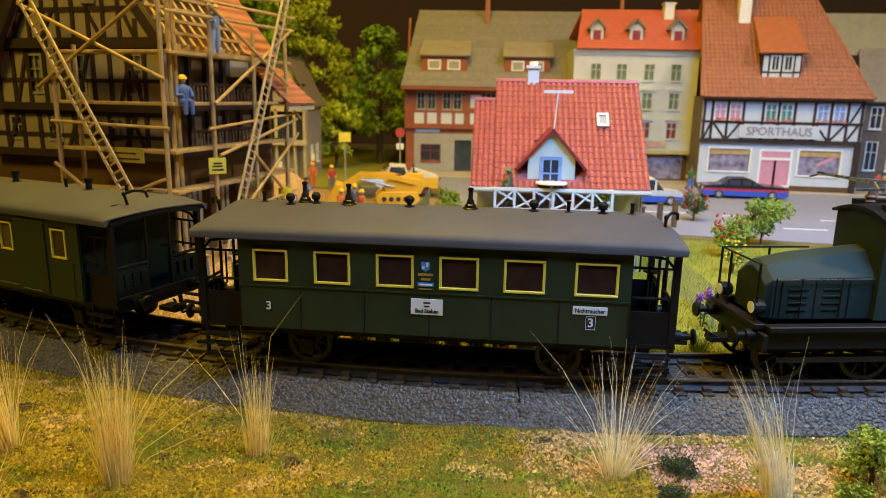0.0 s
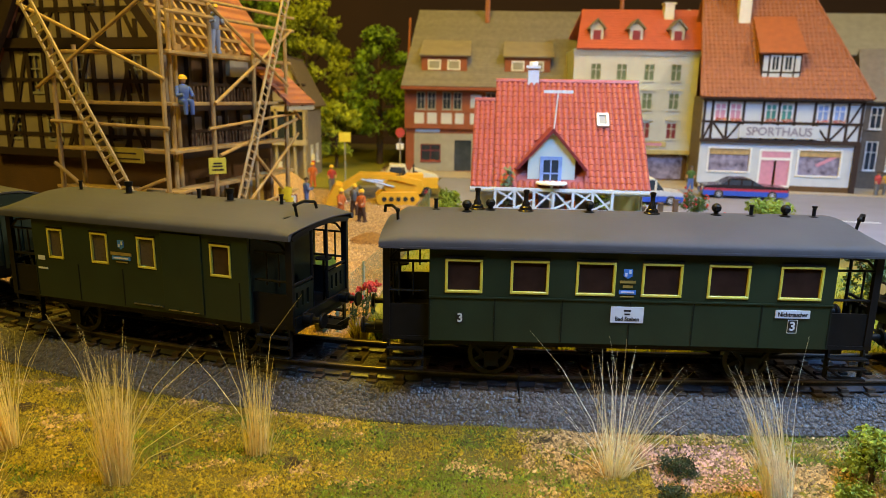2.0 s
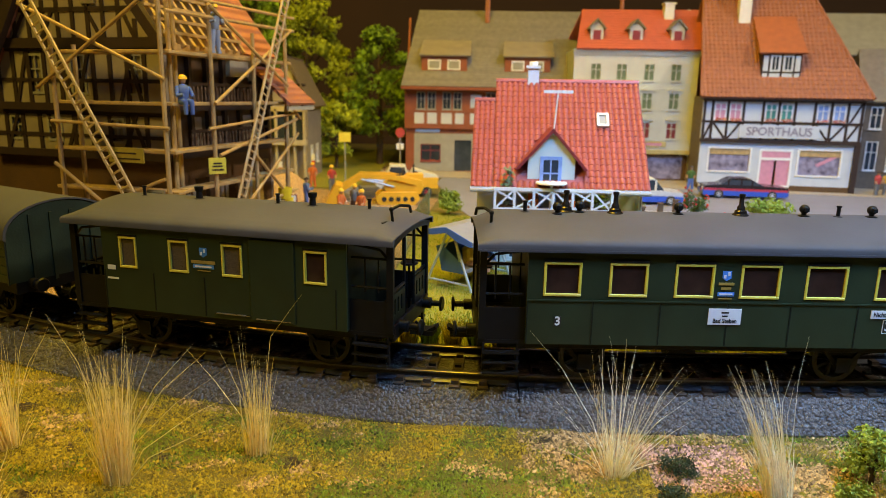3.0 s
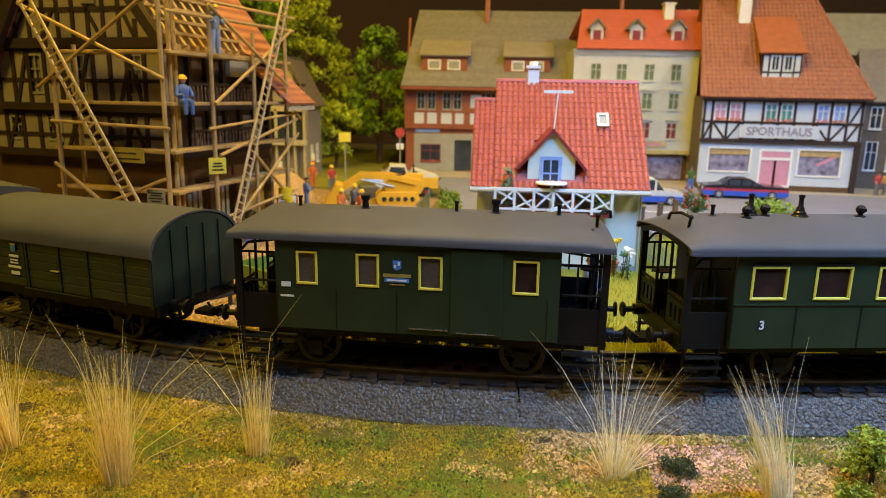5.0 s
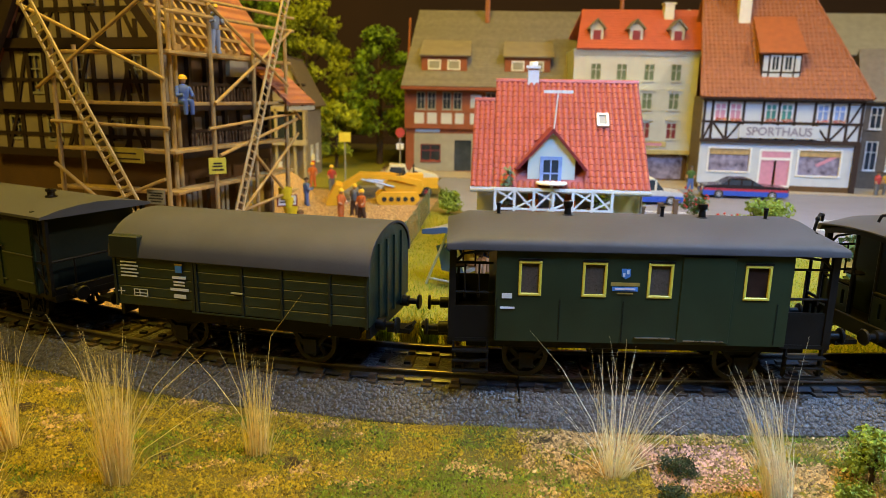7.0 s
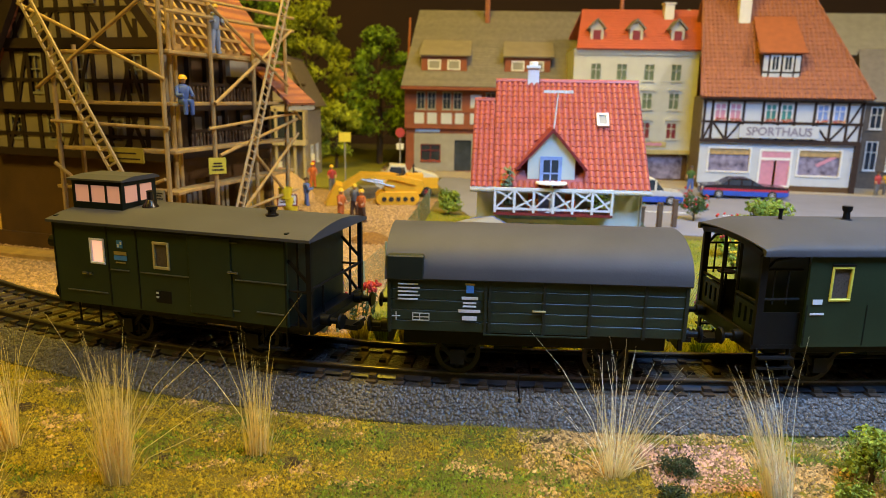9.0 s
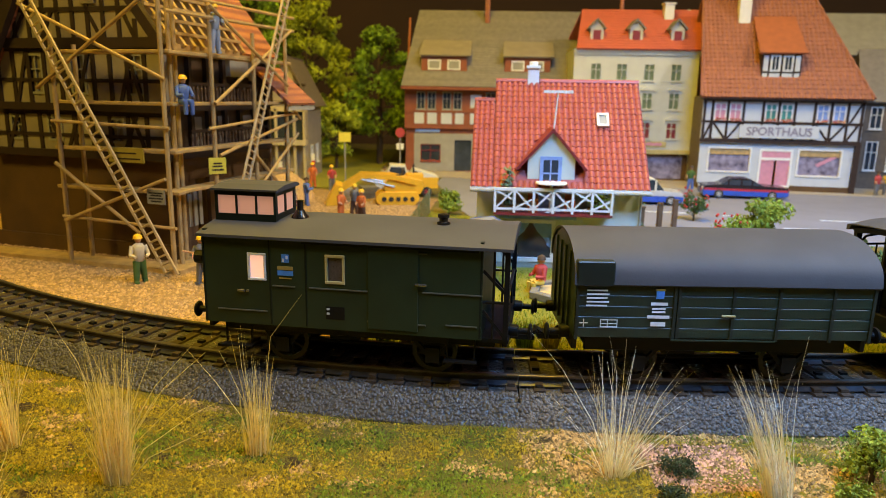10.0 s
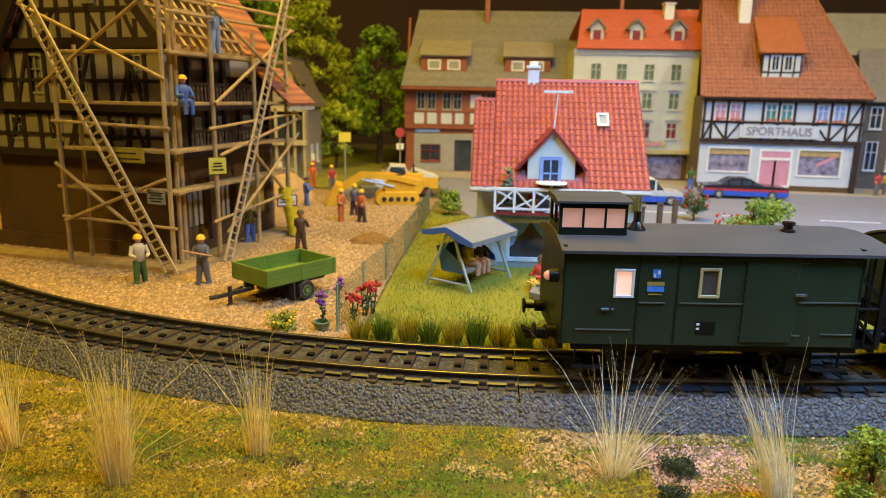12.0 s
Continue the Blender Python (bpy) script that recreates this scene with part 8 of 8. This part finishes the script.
def bush(x, y, r, h, material, label, seed, flowers=None, z=-4.0, bits=420, size=0.9):
    t = thing("bush", label, "bush", at(x, y, z))
    rng = random.Random(seed)
    part("stem", Geo().rod((0, 0, 0), (0.4, 0, h * 0.6), 0.6, 0.3, 6).rod((0, 0, h * 0.2), (r * 0.5, 0, h * 0.6), 0.35, 0.2, 5).rod((0, 0, h * 0.2), (-r * 0.5, 0.3, h * 0.65), 0.35, 0.2, 5), M_BARK, t)
    g = Geo()
    for k in range(9):
        a = k * 2.4
        w = r * rng.uniform(0.2, 0.7)
        clump(g, (math.cos(a) * w, math.sin(a) * w, h * rng.uniform(0.25, 0.8)), r * rng.uniform(0.35, 0.5), bits // 9, size, rng)
    part("foliage", g, material, t)
    if flowers:
        g = Geo()
        for _ in range(26):
            a, u = rng.uniform(0, 6.28), rng.uniform(0.4, 1.0)
            g.ball((math.cos(a) * r * 0.75, math.sin(a) * r * 0.6 - r * 0.2, h * u), 0.4 + 0.012 * h, n=6, m=4)
        part("blossom", g, flowers, t)


bush(160, 335, 12, 27, M_LEAFLIGHT, "rounded light green garden bush by the street", 1, bits=2400, size=0.9)
bush(146, 330, 8, 13, M_LEAFLIGHT, "low light green garden bush by the street", 2, bits=500, size=1.2)
bush(150, 402, 9, 21, M_LEAF, "green bush with red blossoms at the street", 3, M_REDFLOWER, size=1.2)
bush(131, 306, 9, 22, M_LEAFLIGHT, "green bush with red blossoms in the garden", 4, M_REDFLOWER, bits=700, size=1.1)
bush(121, 275, 5, 15, M_LEAFLIGHT, "tall garden shrub with yellow blossoms", 5, M_YELLOWFLOWER, size=0.65)
bush(148, 222, 15, 28, M_LEAF, "large dark green bush beside the track", 6, bits=1600, size=1.1)
bush(170, 236, 14, 26, M_LEAFLIGHT, "large light green bush beside the track", 7, bits=1300, size=1.1)
bush(3, 408, 9, 16, M_LEAFLIGHT, "soft yellow-green bush behind the fence", 8, bits=700, size=1.3)
bush(-49, 197, 5.5, 6.5, M_LEAFLIGHT, "low yellow-flowering plant on the gravel", 9, M_YELLOWFLOWER, bits=420, size=0.6)
bush(-19, 193, 3.2, 5, M_LEAFLIGHT, "tiny yellow-flowering plant at the lawn edge", 10, M_YELLOWFLOWER, bits=160, size=0.5)
bush(50, 129, 4.4, 4.2, M_DARKLEAF, "small dark moss cushion beside the track", 11, z=-10.5, bits=1100, size=0.34)
bush(45.5, 119, 4.0, 3.6, M_DARKLEAF, "small dark moss cushion beside the track", 12, z=-10.5, bits=700, size=0.34)
bush(89, 126, 7.5, 15, M_LEAFLIGHT, "yellow-green leafy weed beside the track", 13, z=-10.5, bits=1500, size=0.6)
bush(81, 119, 4, 6, M_LEAFLIGHT, "light green leafy weed beside the track", 14, z=-10.5, bits=520, size=0.5)


def flower(x, y, h, bloom, label, seed, tall=False, heads=3):
    t = thing("flower", label, "flower", at(x, y, -3.9), "garden flowers")
    rng = random.Random(seed)
    g = Geo()
    b = Geo()
    for k in range(heads):
        dx, dy = rng.uniform(-2.2, 2.2), rng.uniform(-1.5, 1.5)
        hh = h * rng.uniform(0.75, 1.0)
        g.tube([(dx * 0.2, dy * 0.2, 0), (dx * 0.6, dy * 0.6, hh * 0.5), (dx, dy, hh)], 0.22, 5)
        for _ in range(22):
            leafbit(g, (dx * 0.5 + rng.uniform(-0.9, 0.9), dy * 0.5 + rng.uniform(-0.9, 0.9), hh * rng.uniform(0.1, 0.7)), 0.6, rng)
        for _ in range(16):
            s = 0.9 if not tall else 0.6
            b.ball((dx + rng.gauss(0, s), dy + rng.gauss(0, s), hh + rng.uniform(-0.4, 1.2) + (rng.uniform(-3, 0) if tall else 0)), 0.55, n=5, m=4)
    part("stem", g, M_LEAF, t)
    part("blossom", b, bloom, t)


flower(-35.5, 197, 12, M_PURPLE, "purple hyacinth-like flowers in a green pot", 1, True, 2)
flower(-28, 202, 10.5, M_REDFLOWER, "red garden flowers on leafy stems", 2)
flower(-25, 210, 11, M_REDFLOWER, "red garden flowers on leafy stems", 3)
flower(-22.5, 213, 12, M_REDFLOWER, "red garden flowers on leafy stems", 4, heads=2)
flower(-32, 199, 16, M_PURPLE, "tall lilac flower spike by the fence", 5, True, 1)
flower(83, 206, 13, M_PURPLE, "purple garden flowers beside the fence", 6, True, 3)
flower(92, 204, 11, M_PURPLE, "purple garden flowers beside the fence", 7, True, 3)
flower(70, 268, 15, M_YELLOWFLOWER, "sunflowers against the cottage wall", 8, False, 3)
flower(74, 262, 13, M_WHITEP, "white daisies against the cottage wall", 9, False, 2)
flower(72, 264, 11, M_TEAL, "turquoise blossoms against the cottage wall", 10, False, 2)


def pot(x, y, r, h, c, label):
    t = thing("flower_pot", label, "flower pot", at(x, y, -3.7))
    part("pot_body", Geo().lathe([(r * 0.7, 0), (r, h), (r * 1.1, h), (r * 1.1, h + 0.5), (r * 0.8, h + 0.5), (r * 0.6, h * 0.4)], n=16), c, t, smooth=True)


pot(-36.5, 196, 2.4, 2.6, M_GREENSHUT, "small green flower pot on the gravel")
pot(70, 274, 3.0, 4.0, P_CLAY, "clay flower pot against the cottage wall")


# ---- movement: the train draws to the right, slowly and then faster ----

COACH_AT = [(0.0, -21.1), (0.5, -9.8), (1.0, 1.6), (1.5, 12.9), (2.0, 23.7), (2.5, 34.7), (3.0, 45.6), (3.5, 56.9), (4.0, 68.3), (4.5, 79.8), (5.0, 91.3), (5.5, 102.8), (6.0, 115.0),
            (6.5, 128.2), (7.0, 142.0), (7.5, 156.4), (8.0, 172.6), (8.5, 191.0), (9.0, 211.2), (9.5, 232.1), (10.0, 253.5), (10.5, 275.1), (11.0, 296.8), (11.5, 317.2), (12.0, 337.4)]


def motions():
    for ob, gap, base, wheels in TRAIN:
        rows = []
        for t, s in COACH_AT:
            q = s + gap
            q += min(0.0, 0.075 * (q + 50))  # the couplings draw out on the tight curve
            a, b = line(q - base / 2), line(q + base / 2)
            m = (a + b) / 2
            rows.append((t, at(m.x, m.y, 0, math.degrees(math.atan2(b.y - a.y, b.x - a.x)))))
        walk(ob, rows)
        for wheel, (x, y, z), r in wheels:
            fine = []
            for (t0, s0), (t1, s1) in zip(COACH_AT, COACH_AT[1:]):
                for k in range(4):
                    u = k / 4
                    fine.append((t0 + (t1 - t0) * u, s0 + (s1 - s0) * u))
            fine.append(COACH_AT[-1])
            walk(wheel, [(t, at(x, y, z) @ Matrix.Rotation(s / r, 4, "Y")) for t, s in fine])


motions()
